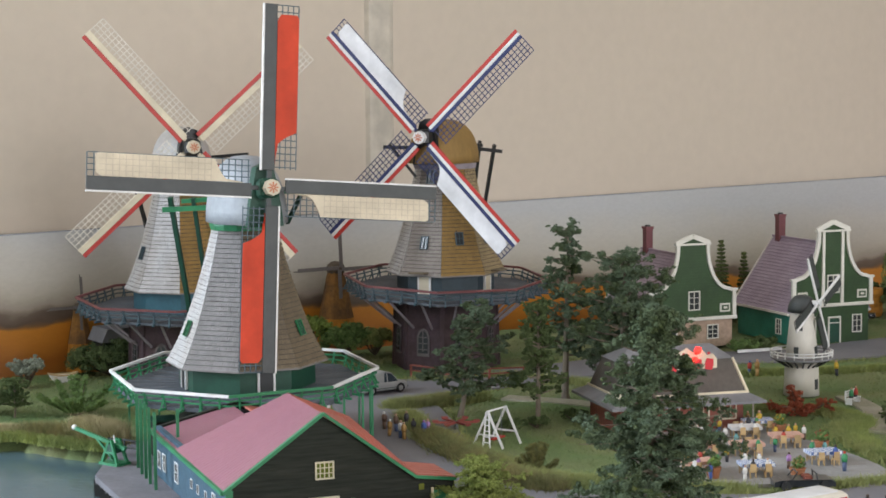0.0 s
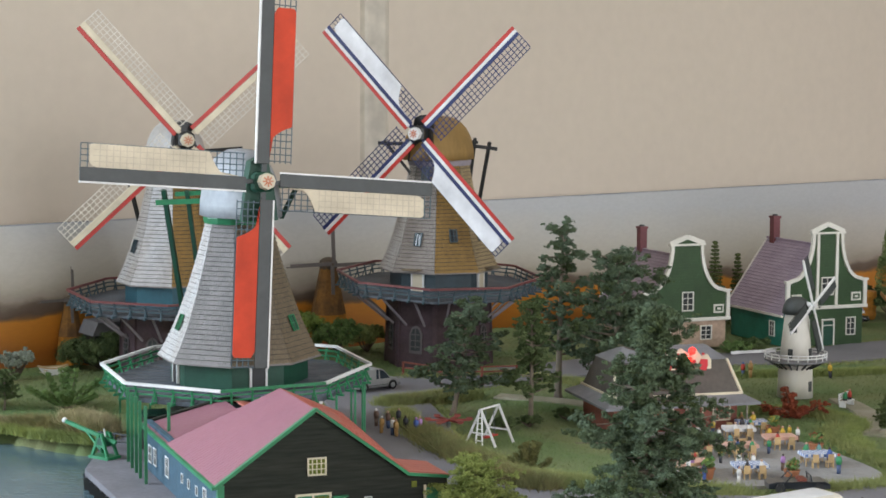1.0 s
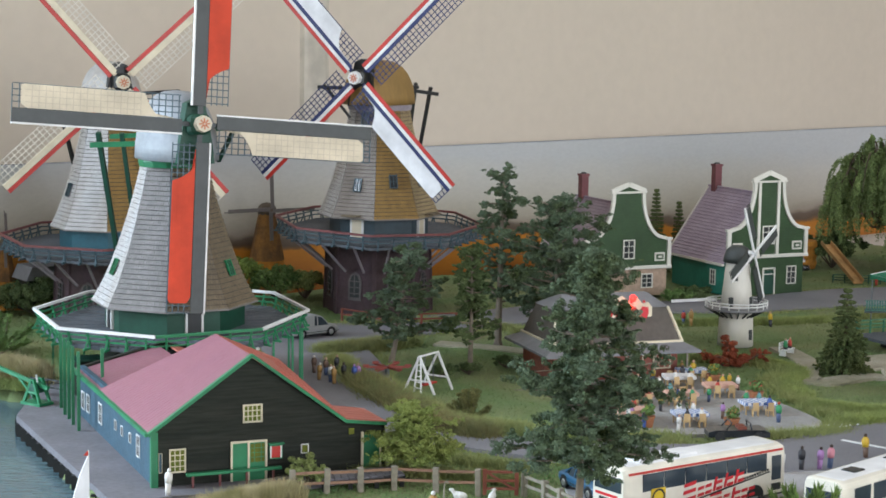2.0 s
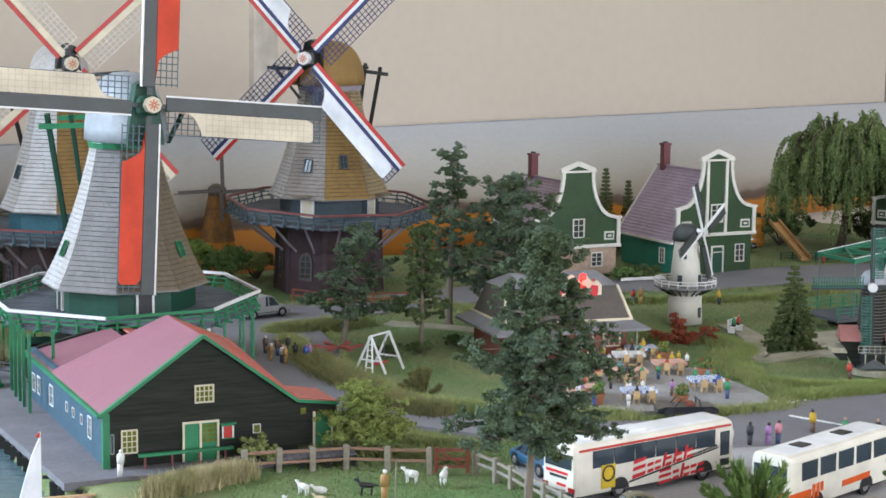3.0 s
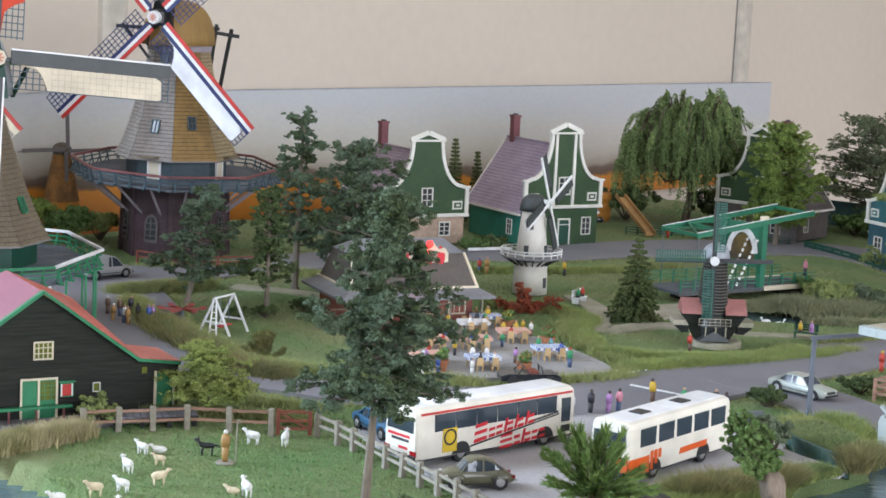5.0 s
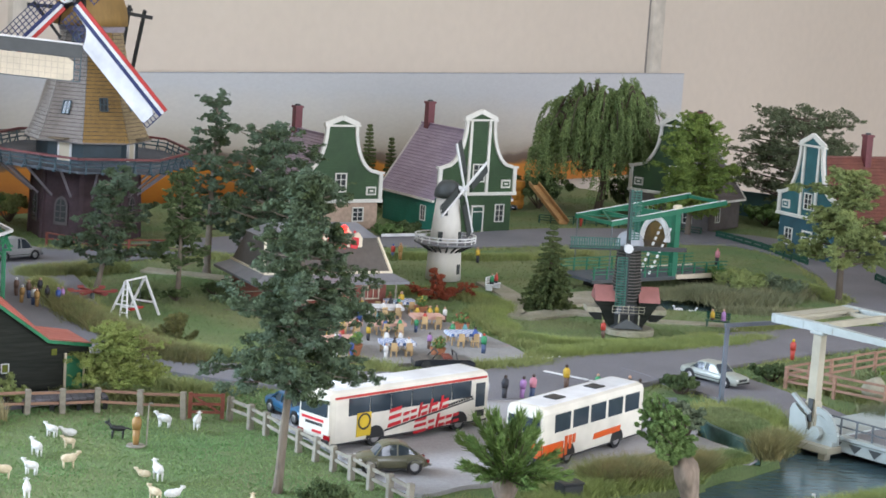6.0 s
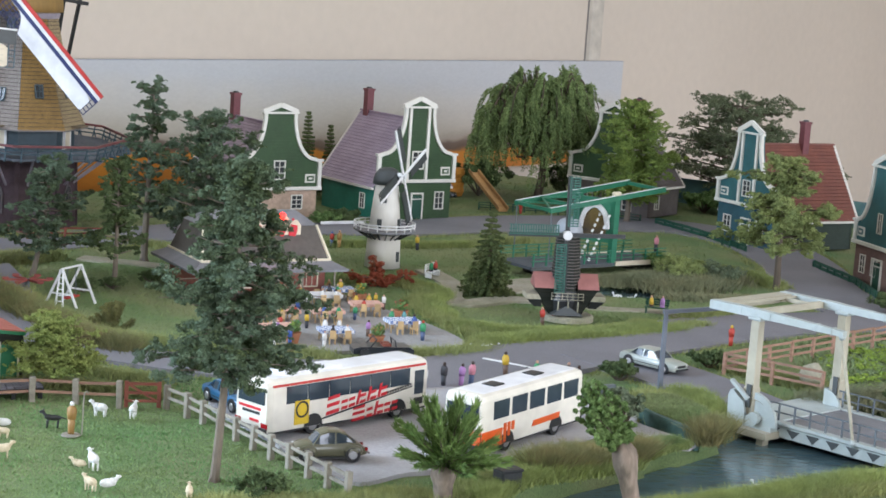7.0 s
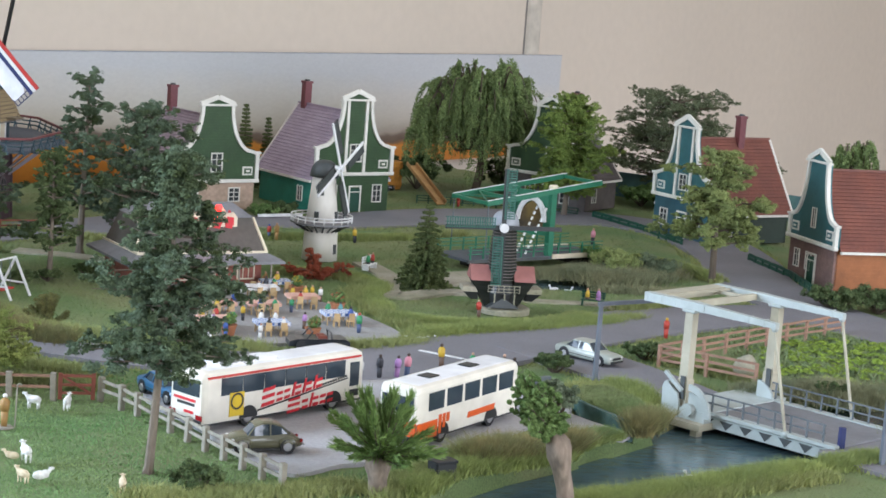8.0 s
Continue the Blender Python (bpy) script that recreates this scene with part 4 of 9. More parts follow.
house(4.3, 193.4, 29, "green boarded house with white bell gable and tan brick ground floor", w=5.1, lower=TANB, side=TANB, eave=3.4, ridge=9.6, apex=11.7, nh=11.0, sh=5.9, floor_h=3.0,
      front_windows=((0.2, 5.0, 1.5, 2.3), (2.5, 1.6, 1.5, 1.7), (-2.5, 1.6, 1.5, 1.7)), doors=False, chimney=(0.0, 0.9), depth=10.5)
house(19.2, 197.6, 29, "green boarded house with white bell gable and mauve tiled roof", w=4.9, depth=11.0, pilasters=True, apex=12.9, nh=12.1, sh=6.9, floor_h=4.1, eave=3.6, ridge=10.6,
      front_windows=((0.1, 6.4, 1.7, 2.2), (3.2, 2.0, 1.3, 2.2), (-2.6, 2.0, 1.3, 2.2)), chimney=(0.0, 0.9))
house(43.6, 212.0, -42, "green gabled house with grey-brown boarded sides half hidden by trees", w=5.5, depth=7.0, lower=GREYB, side=GREYB, roof=GREYB, apex=12.6, nh=11.6, sh=6.4, floor_h=3.6, ridge=10.6,
      front_windows=((0.3, 6.0, 1.5, 2.2), (-2.2, 1.8, 1.5, 1.6), (2.5, 1.5, 1.4, 2.2)), chimney=(0.0, 0.75))
house(54.3, 191.6, -66, "blue-green gabled house with red-brown tiled roof", w=4.7, depth=11.0, pilasters=True, upper=HBLUE, lower=HBLUEL, side=HDARK, roof=ROOFR, apex=12.9, nh=11.9, sh=6.4, floor_h=4.2, eave=3.3, ridge=10.7,
      front_windows=((0.0, 6.0, 1.4, 2.0), (-2.8, 1.9, 1.4, 2.1), (2.6, 1.9, 1.4, 2.1)), chimney=(0.3, 0.62))
house(60.2, 166.3, -80, "blue-green gabled house with brick ground floor and orange-brown boarded side", w=4.4, depth=16.0, upper=HBLUE, lower=BRICKB, side=ORANGEB, roof=ROOFR, apex=12.4, nh=11.5, sh=5.9, floor_h=3.9, eave=3.9, ridge=10.7,
      front_windows=((0.0, 6.2, 0.9, 2.2), (-2.6, 2.0, 1.1, 2.0), (-0.4, 2.0, 1.1, 2.0)), chimney=None, side_windows=0)

# ---- the long warehouse under the first windmill ----
TARRED = mat("tarred_boards", (0.015, 0.018, 0.014), 0.65, 0.35, 420, 0.4, col2=(0.034, 0.035, 0.027), mix_scale=60, mix=0.4, stretch=(0.12, 1, 1.4), rows=("Z", 0.0026), spec=0.15)
QUAYM = mat("lilac_grey_quay_planks", (0.165, 0.157, 0.172), 0.75, 0.15, 300, 0.3, col2=(0.125, 0.12, 0.13), mix_scale=35, rows=("Y", 0.006))
BLUEB = mat("blue_grey_boards", (0.045, 0.10, 0.14), 0.6, 0.2, 300, 0.35, col2=(0.035, 0.075, 0.105), mix_scale=50, rows=("Z", 0.003))
PINK = mat("pink_red_sheet_roof", (0.275, 0.115, 0.142), 0.45, 0.08, 250, 0.2, col2=(0.26, 0.108, 0.14), mix_scale=30, rows=("Z", 0.0042))
PINKD = mat("red_sheet_roof", (0.48, 0.15, 0.11), 0.5, 0.08, 250, 0.2, col2=(0.42, 0.125, 0.09), mix_scale=30)


def warehouse():
    W2, D, eave, ridge = 6.13, 22.0, 3.62, 7.86
    LX = 8.9                                # outer side of the low lean-to
    ry, ye = 7.75, 13.5                     # the high roof is cut off slantwise where the gallery passes over it
    h = thing("warehouse", "dark tarred wooden warehouse with pink roof and green trim", "warehouse", P(-20.59, 111.14, 0.25, 26.9))
    part("front_wall", MB().prism([(-W2, 0), (LX, 0), (LX, 3.0), (W2, eave - 0.2), (0, ridge - 0.15), (-W2, eave - 0.1)], -0.2, 0.2), TARRED, h, "tarred board gable wall")
    # lapped boards stand proud of the gable, one above the other
    k, zz = 0, 0.16
    while zz < ridge - 0.5:
        a = -W2 + 0.16 if zz < eave else -W2 + 0.2 + (zz - eave) * W2 / (ridge - eave)
        c = LX - 0.1 if zz < 2.9 else W2 - 0.2 if zz < eave - 0.2 else W2 - 0.2 - (zz - eave) * W2 / (ridge - eave)
        part("board", MB().faces([(a, -0.2, zz - 0.13), (c, -0.2, zz - 0.13), (c, -0.255, zz - 0.13), (a, -0.255, zz - 0.13), (a, -0.205, zz + 0.13), (c, -0.205, zz + 0.13)],
                                 [(0, 1, 2, 3), (3, 2, 5, 4), (0, 3, 4), (1, 5, 2)]), TARRED, h)
        zz += 0.27
    part("side_wall", MB().box(-W2 + 0.2, D / 2, eave / 2, 0.35, D - 0.5, eave), BLUEB, h, "blue-grey boarded side wall")
    part("side_wall", MB().box(LX - 0.2, 1.9, 1.45, 0.35, 3.4, 2.9), TARRED, h)
    part("back_wall", MB().prism([(-W2, 0), (W2, 0), (W2, eave - 0.1), (0, 5.0), (-W2, eave - 0.1)], D - 0.4, D), TARRED, h)
    def slope(corners, n, material, label=""):
        """A sheet with standing seams from its lower edge (first two corners) to its upper one."""
        a, b, c, d = (Vector(q) for q in corners)
        nrm = (b - a).cross(d - a).normalized()
        dn = nrm * 0.12
        sheet = part("roof_slope", MB().loft([[a - dn, b - dn, c - dn, d - dn], [a, b, c, d]]), material, h, label)
        for i in range(n + 1):
            t = i / n
            part("roof_seam", MB().beam(a.lerp(b, t) + nrm * 0.005, d.lerp(c, t) + nrm * 0.005, 0.06, 0.02, tuple(nrm)), material, sheet)
    slope(((-W2 - 0.4, ye, eave - 0.2), (-W2 - 0.4, -0.5, eave - 0.2), (0, -0.5, ridge), (0, ry, ridge)), 26, PINK, "pink sheet roof with upright seams")
    slope(((W2, -0.5, eave - 0.05), (W2, ye, eave + 1.2), (0, ry, ridge), (0, -0.5, ridge)), 26, PINKD, "red sheet roof")
    slope(((LX, -0.5, 3.12), (LX, 3.6, 3.12), (W2, 3.6, eave - 0.08), (W2, -0.5, eave - 0.08)), 5, PINKD)
    slope(((-W2 - 0.35, D + 0.4, eave - 0.35), (-W2 - 0.35, ry, eave - 0.35), (-0.4, ry, 4.75), (-0.4, D + 0.4, 4.75)), 26, PINK)
    slope(((W2 + 0.35, ry, eave - 0.35), (W2 + 0.35, D + 0.4, eave - 0.35), (0.4, D + 0.4, 4.75), (0.4, ry, 4.75)), 18, PINKD)
    for sx in (-1, 1):
        part("bargeboard", MB().beam((sx * (W2 + (0.4 if sx < 0 else 0.05)), -0.45, eave - 0.3), (0, -0.45, ridge + 0.02), 0.2, 0.34, (0, 1, 0)), GREEN, h, "green bargeboard")
    part("bargeboard", MB().beam((W2, -0.45, eave - 0.28), (LX, -0.45, 2.98), 0.2, 0.3, (0, 1, 0)), GREEN, h, "green bargeboard")
    part("gutter", MB().beam((-W2 - 0.45, -0.5, eave - 0.28), (-W2 - 0.45, D, eave - 0.28), 0.24, 0.24), GREEN, h, "green gutter")
    part("corner_post", MB().box(-W2 + 0.05, -0.15, eave / 2 - 0.1, 0.42, 0.42, eave - 0.2), GREEN, h)
    # openings of the gable wall
    small_window(h, P(0.1, -0.3, 4.2), 1.15, 1.05, CREAM, PANEG, (3, 2))
    small_window(h, P(-4.65, -0.3, 1.57), 0.95, 1.4, CREAM, PANEG, (2, 3))
    small_window(h, P(3.5, -0.3, 1.72), 0.45, 0.55, WHITE, PANEG, (0, 0))
    small_window(h, P(-5.72, -0.3, 1.5), 0.2, 1.2, CREAM, BLUEB, (0, 0))
    d = part("double_door", MB().box(-0.14, -0.27, 1.2, 2.2, 0.14, 2.4), GREEN, h, "green double door with yellow panes")
    part("door_pane", MB().box(0.42, -0.36, 1.72, 0.9, 0.05, 1.15), PANEG, d)
    mb = MB()
    for k in (1, 2, 3):
        mb.box(0.42, -0.385, 1.15 + k * 0.29, 0.9, 0.03, 0.04)
    for xx in (0.2, 0.64):
        mb.box(xx, -0.386, 1.72, 0.04, 0.03, 1.15)
    part("glazing_grid", mb, GREEN, d)
    mb = MB()
    for xx in (-1.26, -0.17, 0.96):
        mb.box(xx, -0.36, 1.22, 0.13, 0.12, 2.45)
    mb.box(-0.15, -0.365, 2.45, 2.35, 0.12, 0.13)
    part("door_frame", mb, CREAM, d)
    b = part("shutter_box", MB().box(1.6, -0.3, 1.68, 0.84, 0.16, 0.9).box(1.6, -0.36, 2.2, 1.05, 0.3, 0.09), GREEN, h)
    part("notice_panel", MB().box(1.58, -0.4, 1.68, 0.56, 0.06, 0.72), RED, b, "red panel with white edges")
    part("notice_edge", MB().box(1.25, -0.4, 1.68, 0.09, 0.06, 0.76).box(1.92, -0.4, 1.68, 0.09, 0.06, 0.76), WHITE, b)
    d = part("side_door", MB().box(7.92, -0.27, 1.2, 1.1, 0.14, 2.2), GREEN, h)
    part("door_frame", MB().box(7.32, -0.33, 1.25, 0.15, 0.12, 2.5).box(8.54, -0.33, 0.95, 0.13, 0.12, 1.8), CREAM, d)
    part("number_plate", MB().box(6.6, -0.28, 2.6, 0.35, 0.06, 0.4), PANEG, h)
    # windows of the long side
    for yy, ww, hh, zz in ((3.8, 0.8, 1.35, 1.7), (6.0, 0.5, 0.6, 1.75), (8.3, 0.5, 0.6, 1.7), (10.2, 0.5, 0.6, 1.7), (14.9, 1.0, 1.35, 1.5), (18.9, 0.9, 1.2, 1.4), (20.6, 0.9, 1.2, 1.3)):
        small_window(h, P(-W2 - 0.005, yy, zz, -90), ww, hh, WHITE, PANE, (1, 1) if ww > 0.5 else (0, 0), 0.06)
    # bench rail in front of the gable
    part("bench", MB().box(-1.3, -1.1, 0.85, 6.0, 0.35, 0.16), GREEN, h, "green bench board")
    for xx in (-3.9, -2.2, -0.5, 1.2):
        part("bench_leg", MB().box(xx, -1.1, 0.4, 0.12, 0.12, 0.8), PINKRAIL, h)
    return h


warehouse()
# posts that carry the green gallery: a close row on the quay, the rest round the tower, two on the warehouse roof
POSTS = [(-34.6, 122.8, 0.2), (-35.5, 124.6, 0.2), (-36.3, 126.4, 0.2), (-37.0, 127.8, 0.2), (-37.9, 130.0, 0.2)]
POSTS += [(-31.7 + 9.9 * math.cos(radians(a)), 140 + 9.9 * math.sin(radians(a)), 0.2) for a in (-30, -14, 4, 20, 36, 60, 90, 120, 150, 176)] + [(-33.3, 124.2, 3.3)]
for px_, py_, pz_ in POSTS:
    solo("gallery_post", MB().box(0, 0, ((4.7 if py_ > 130 else 5.8) - pz_) / 2, 0.22 if py_ < 131 else 0.16, 0.22 if py_ < 131 else 0.16, (4.7 if py_ > 130 else 5.8) - pz_), GREEN, "green square post under the mill gallery", "post", P(px_, py_, pz_, 20), group="gallery posts")
mb = MB().loft([ring(5.4, 0, 8, radians(8)), ring(5.4, 4.6, 8, radians(8))])
solo("mill_base", mb, TARRED, "dark boarded lower storey below the mill gallery", "mill base", P(-32, 140))

# quay deck round the warehouse
QUAY = [(-27.6, 104.6), (-21, 108.0), (-11.2, 113.0), (-12.4, 116.5), (-13.8, 118), (-30, 145), (-42, 139), (-40.3, 127)]
mb = MB().slab(QUAY, -0.25, 0.25)
solo("quay_deck", mb, QUAYM, "grey planked quay deck beside the water", "quay", kind="structure")
mb = MB()
for (x0, y0), (x1, y1) in zip(QUAY[:-1] + [QUAY[-1]], QUAY[1:] + [QUAY[0]]):
    n = int(math.hypot(x1 - x0, y1 - y0) / 1.6)
    for i in range(n):
        t = (i + 0.5) / n
        mb.box(x0 + (x1 - x0) * t, y0 + (y1 - y0) * t, -1.2, 0.4, 0.4, 2.0)
solo("quay_piles", mb, BLACK, "dark timber piles under the quay deck", "piles", kind="structure")


stage = thing("landing_stage", "low grey plank stage on dark posts beside the warehouse", "stage", P(0, 0, 0))
A_, B_, C_, D_ = Vector((-15.9, 109.5, 0.62)), Vector((-10.9, 111.5, 0.62)), Vector((-11.6, 113.6, 0.62)), Vector((-16.3, 111.5, 0.62))
for i in range(12):
    t0, t1 = (i + 0.06) / 12, (i + 0.94) / 12
    q = [A_.lerp(B_, t0), A_.lerp(B_, t1), D_.lerp(C_, t1), D_.lerp(C_, t0)]
    part("plank", MB().loft([q, [p + Vector((0, 0, 0.14)) for p in q]]), QUAYM, stage)
part("edge_beam", MB().beam(A_ - Vector((0, 0, 0.1)), B_ - Vector((0, 0, 0.1)), 0.2, 0.22), BLACK, stage)
for t in (0.04, 0.35, 0.66, 0.96):
    p = A_.lerp(B_, t)
    part("post", MB().box(p.x, p.y + 0.1, 0.2, 0.26, 0.26, 0.9), BLACK, stage)


# ---- coaches and cars ----
BUSW = mat("ivory_bus_paint", (0.78, 0.735, 0.62), 0.3, 0.03, 200, 0.02, coat=0.3)
BUSWW = mat("white_bus_paint", (0.82, 0.82, 0.82), 0.3, 0.03, 200, 0.02, coat=0.3)
BUSO = mat("orange_paint", (0.72, 0.11, 0.015), 0.35, 0.04, 200, 0.02, coat=0.3)
LOGO = mat("red_lettering", (0.62, 0.02, 0.03), 0.4, 0.03, 200, 0.0)
YELLOW = mat("yellow_panel", (0.72, 0.5, 0.02), 0.4, 0.05, 200, 0.0)
BGLASS = mat("dark_bus_glass", (0.045, 0.06, 0.075), 0.08, 0.15, 60, 0.0, spec=0.7)
TYRE = mat("tyre_rubber", (0.015, 0.015, 0.016), 0.7, 0.1, 200, 0.1)
RIM = mat("silver_rim", (0.5, 0.5, 0.5), 0.35, 0.05, 200, 0.0, metal=0.8)
TAIL = mat("red_lamp_lens", (0.35, 0.01, 0.015), 0.15, 0.05, 200, 0.0)
LAMPW = mat("clear_lamp_lens", (0.8, 0.8, 0.75), 0.1, 0.05, 200, 0.0)
OLIVEC = mat("olive_car_paint", (0.13, 0.125, 0.07), 0.3, 0.04, 200, 0.0, coat=0.4)
SILVER = mat("pale_green_car_paint", (0.38, 0.41, 0.355), 0.3, 0.04, 200, 0.0, coat=0.4)
BLUEC = mat("blue_car_paint", (0.03, 0.13, 0.25), 0.3, 0.05, 200, 0.0, coat=0.4)
VANP = mat("silver_van_paint", (0.36, 0.36, 0.36), 0.35, 0.05, 200, 0.0, coat=0.3)


def wheel(parent, x, y, r, w, side):
    m = P(x, y, r)
    wh = part("wheel", MB().cyl((0, -w / 2, 0), (0, w / 2, 0), r, r, 18), TYRE, parent, m=m)
    part("rim", MB().cyl((0, side * w / 2, 0), (0, side * (w / 2 + 0.05), 0), r * 0.62, r * 0.5, 14), RIM, wh)
    return wh


def coach(x, y, yaw, label, L, W, H, paint, roof_paint, deco):
    b = thing("coach", label, "coach", P(x, y, 0.15, yaw), group="parked coaches")
    hw = W / 2
    # body section: tumblehome sides and a rounded roof, with bowed ends
    sec = [(-hw, 0.5), (-hw * 1.0, 1.9), (-hw * 0.965, H * 0.90), (-hw * 0.88, H * 0.97), (-hw * 0.6, H), (hw * 0.6, H), (hw * 0.88, H * 0.97), (hw * 0.965, H * 0.90), (hw, 1.9), (hw, 0.5)]
    rings = []
    for t, k, dz in ((0.0, 0.90, 0.10), (0.012, 0.965, 0.03), (0.03, 1.0, 0), (0.965, 1.0, 0), (0.985, 0.97, 0.05), (1.0, 0.9, 0.16)):
        rings.append([(t * L, yy * k, zz - (dz if zz > H * 0.8 else 0)) for yy, zz in sec])
    part("body", MB().loft([list(reversed(r)) for r in rings]), paint, b)
    rr = []
    for t, k, dz in ((0.02, 0.9, 0.06), (0.05, 1.0, 0), (0.95, 1.0, 0), (0.98, 0.9, 0.08)):
        rr.append([(t * L, yy * k, zz - dz) for yy, zz in ((-hw * 0.84, H * 0.965), (-hw * 0.6, H + 0.02), (hw * 0.6, H + 0.02), (hw * 0.84, H * 0.965))])
    part("roof_panel", MB().loft([list(reversed(r)) for r in rr]), roof_paint, b)
    # side glazing with pillars
    z0, z1 = H * 0.575, H * 0.865
    for sy in (-1, 1):
        yy = sy * (hw * 0.985)
        n = deco["windows"]
        x0, x1 = deco["wx"][0] * L, deco["wx"][1] * L
        for i in range(n):
            a, c = x0 + (x1 - x0) * i / n + deco["pillar"], x0 + (x1 - x0) * (i + 1) / n
            part("side_window", MB().prism([(a, z0), (c, z0), (c, z1), (a, z1)], yy - 0.04, yy + 0.04), BGLASS, b)
        if deco.get("door"):
            a, c = deco["door"]
            part("door_window", MB().prism([(a * L, H * 0.38), (c * L, H * 0.38), (c * L, H * 0.8), (a * L, H * 0.8)], yy - 0.04, yy + 0.04), BGLASS, b)
            part("door_window", MB().prism([(a * L, H * 0.2), (c * L, H * 0.2), (c * L, H * 0.32), (a * L, H * 0.32)], yy - 0.05, yy + 0.05), BLACK, b)
        for wx in deco["axles"]:
            wheel(b, wx * L, sy * (hw - 0.2), 0.55, 0.34, sy)
            arch = [(wx * L + 0.72 * math.cos(q * math.pi / 8), 0.52 + 0.72 * math.sin(q * math.pi / 8)) for q in range(9)]
            part("wheel_arch", MB().prism(arch, sy * hw - 0.03, sy * hw + 0.03), BLACK, b)
        part("skirt", MB().box(L / 2, sy * (hw - 0.05), 0.46, L * 0.97, 0.08, 0.12), BLACK, b)
        if deco.get("stripe"):
            part("roof_stripe", MB().box(L * 0.5, sy * (hw * 0.965), H * 0.893, L * 0.95, 0.07, 0.13), deco["stripe"], b)
    # rear and front ends
    part("rear_window", MB().box(-0.02, 0, H * 0.70, 0.06, W * 0.78, H * 0.24), BGLASS, b)
    part("windscreen", MB().box(L * 0.995, 0, H * 0.62, 0.1, W * 0.84, H * 0.38), BGLASS, b)
    for sy in (-1, 1):
        part("tail_light", MB().box(0.02, sy * (hw * 0.78), 0.85, 0.08, 0.5, 0.3), TAIL, b)
        part("headlight", MB().box(L + 0.0, sy * (hw * 0.72), 0.95, 0.08, 0.45, 0.3), LAMPW, b)
    part("rear_bumper", MB().box(-0.03, 0, 0.6, 0.14, W * 0.94, 0.25), BLACK, b)
    part("front_bumper", MB().box(L + 0.03, 0, 0.6, 0.14, W * 0.94, 0.25), BLACK, b)
    return b


c1 = coach(1.5, 103.75, 40.0, "ivory touring coach with red slanted lettering bars", 12.95, 2.9, 3.52, BUSW, BUSWW,
           dict(windows=6, wx=(0.10, 0.87), pillar=0.06, door=(0.905, 0.965), axles=(0.27, 0.80), stripe=RED))
mb = MB()


def slant(x0, x1, z0, z1, rise, lean=0.22):
    """A bar from x0 to x1 and z0 to z1 that leans forward and climbs along the coach."""
    mb.prism([(x + lean * (z - z0), z + rise * (x - 4.3)) for x, z in ((x0, z0), (x1, z0), (x1, z1), (x0, z1))], -1.5, -1.455)


# two climbing rows of plain red bars
for x0, z0, rise, big, row in ((4.45, 0.95, 0.135, 1.05, "bbtbtbtb"), (6.55, 0.12, 0.085, 0.86, "btbbb")):
    for q in (0.0, 0.42, 0.82):
        slant(x0 + 0.12 * q, x0 + 1.0, z0 + big * q, z0 + big * (q + 0.2), rise)
    xx = x0 + 1.2
    for kind in row:
        if kind == "t":
            slant(xx, xx + 0.17, z0 + 0.02, z0 + 0.86, rise)
            xx += 0.27
        else:
            slant(xx, xx + 0.46, z0 + 0.02, z0 + 0.2, rise)
            slant(xx, xx + 0.46, z0 + 0.4, z0 + 0.58, rise)
            xx += 0.6
part("lettering", mb, LOGO, c1, "red slanted bars in place of lettering")
mb = MB().prism([(4.2, 0.78), (11.5, 1.86), (11.5, 1.93), (4.2, 0.88)], -1.5, -1.46)
part("lettering_underline", mb, BLACK, c1, "thin dark slanted line")
mb = MB()
for i in range(11):
    mb.box(9.25 + i * 0.21, -1.47, 1.72 + i * 0.031, 0.13, 0.05, 0.13)
part("lettering_small", mb, BLACK, c1, "small dark bars in place of lettering")
p = part("emblem_panel", MB().box(2.55, -1.46, 1.42, 1.1, 0.05, 1.4), YELLOW, c1, "yellow square panel")
part("emblem_ring", MB().loft([[(2.55 + r * math.cos(a), yy, 1.6 + r * math.sin(a)) for a in [q * math.pi / 10 for q in range(20)]] for r, yy in ((0.5, -1.5), (0.5, -1.51), (0.38, -1.51), (0.38, -1.5))], caps=False), BLACK, p)
for zz, yy, ww, col in ((1.75, 0.3, 1.9, LOGO), (1.5, 0.0, 1.5, BLACK), (1.05, -0.7, 0.8, LOGO)):
    part("rear_lettering", MB().box(0.0, yy * 0.4, zz, 0.05, ww, 0.16), col, c1)
part("air_unit", MB().box(4.0, 0, 3.56, 4.6, 1.5, 0.2, bev=0.08), BUSWW, c1)

c2 = coach(13.35, 101.6, 49.5, "cream and orange regional coach with large square windows", 11.3, 2.75, 3.62, BUSW, BUSWW,
           dict(windows=5, wx=(0.07, 0.93), pillar=0.34, axles=(0.24, 0.72)))
mb = MB()
mb.prism([(0.0, 0.52), (2.1, 0.52), (2.1, 1.5), (0.0, 1.5)], -1.42, -1.37)
part("orange_panel", mb, BUSO, c2, "orange rear corner panel")
part("orange_panel", MB().box(-0.02, 0, 1.1, 0.07, 2.6, 0.85), BUSO, c2)
mb = MB()
for i in range(3):
    xx = 2.25 + i * 0.42
    mb.prism([(xx, 0.6 + 0.3 * i), (xx + 0.28, 0.6 + 0.3 * i), (xx + 0.28, 1.72), (xx, 1.72)], -1.42, -1.37)
mb.prism([(5.4, 1.0), (8.4, 1.05), (8.5, 1.4), (5.5, 1.35)], -1.42, -1.375)
part("orange_stripes", mb, BUSO, c2, "orange stripes")
for xx in (3.0, 7.4):
    part("roof_hatch", MB().box(xx, 0, 3.65, 1.1, 0.9, 0.1, bev=0.03), BLACK, c2, "dark roof hatch")


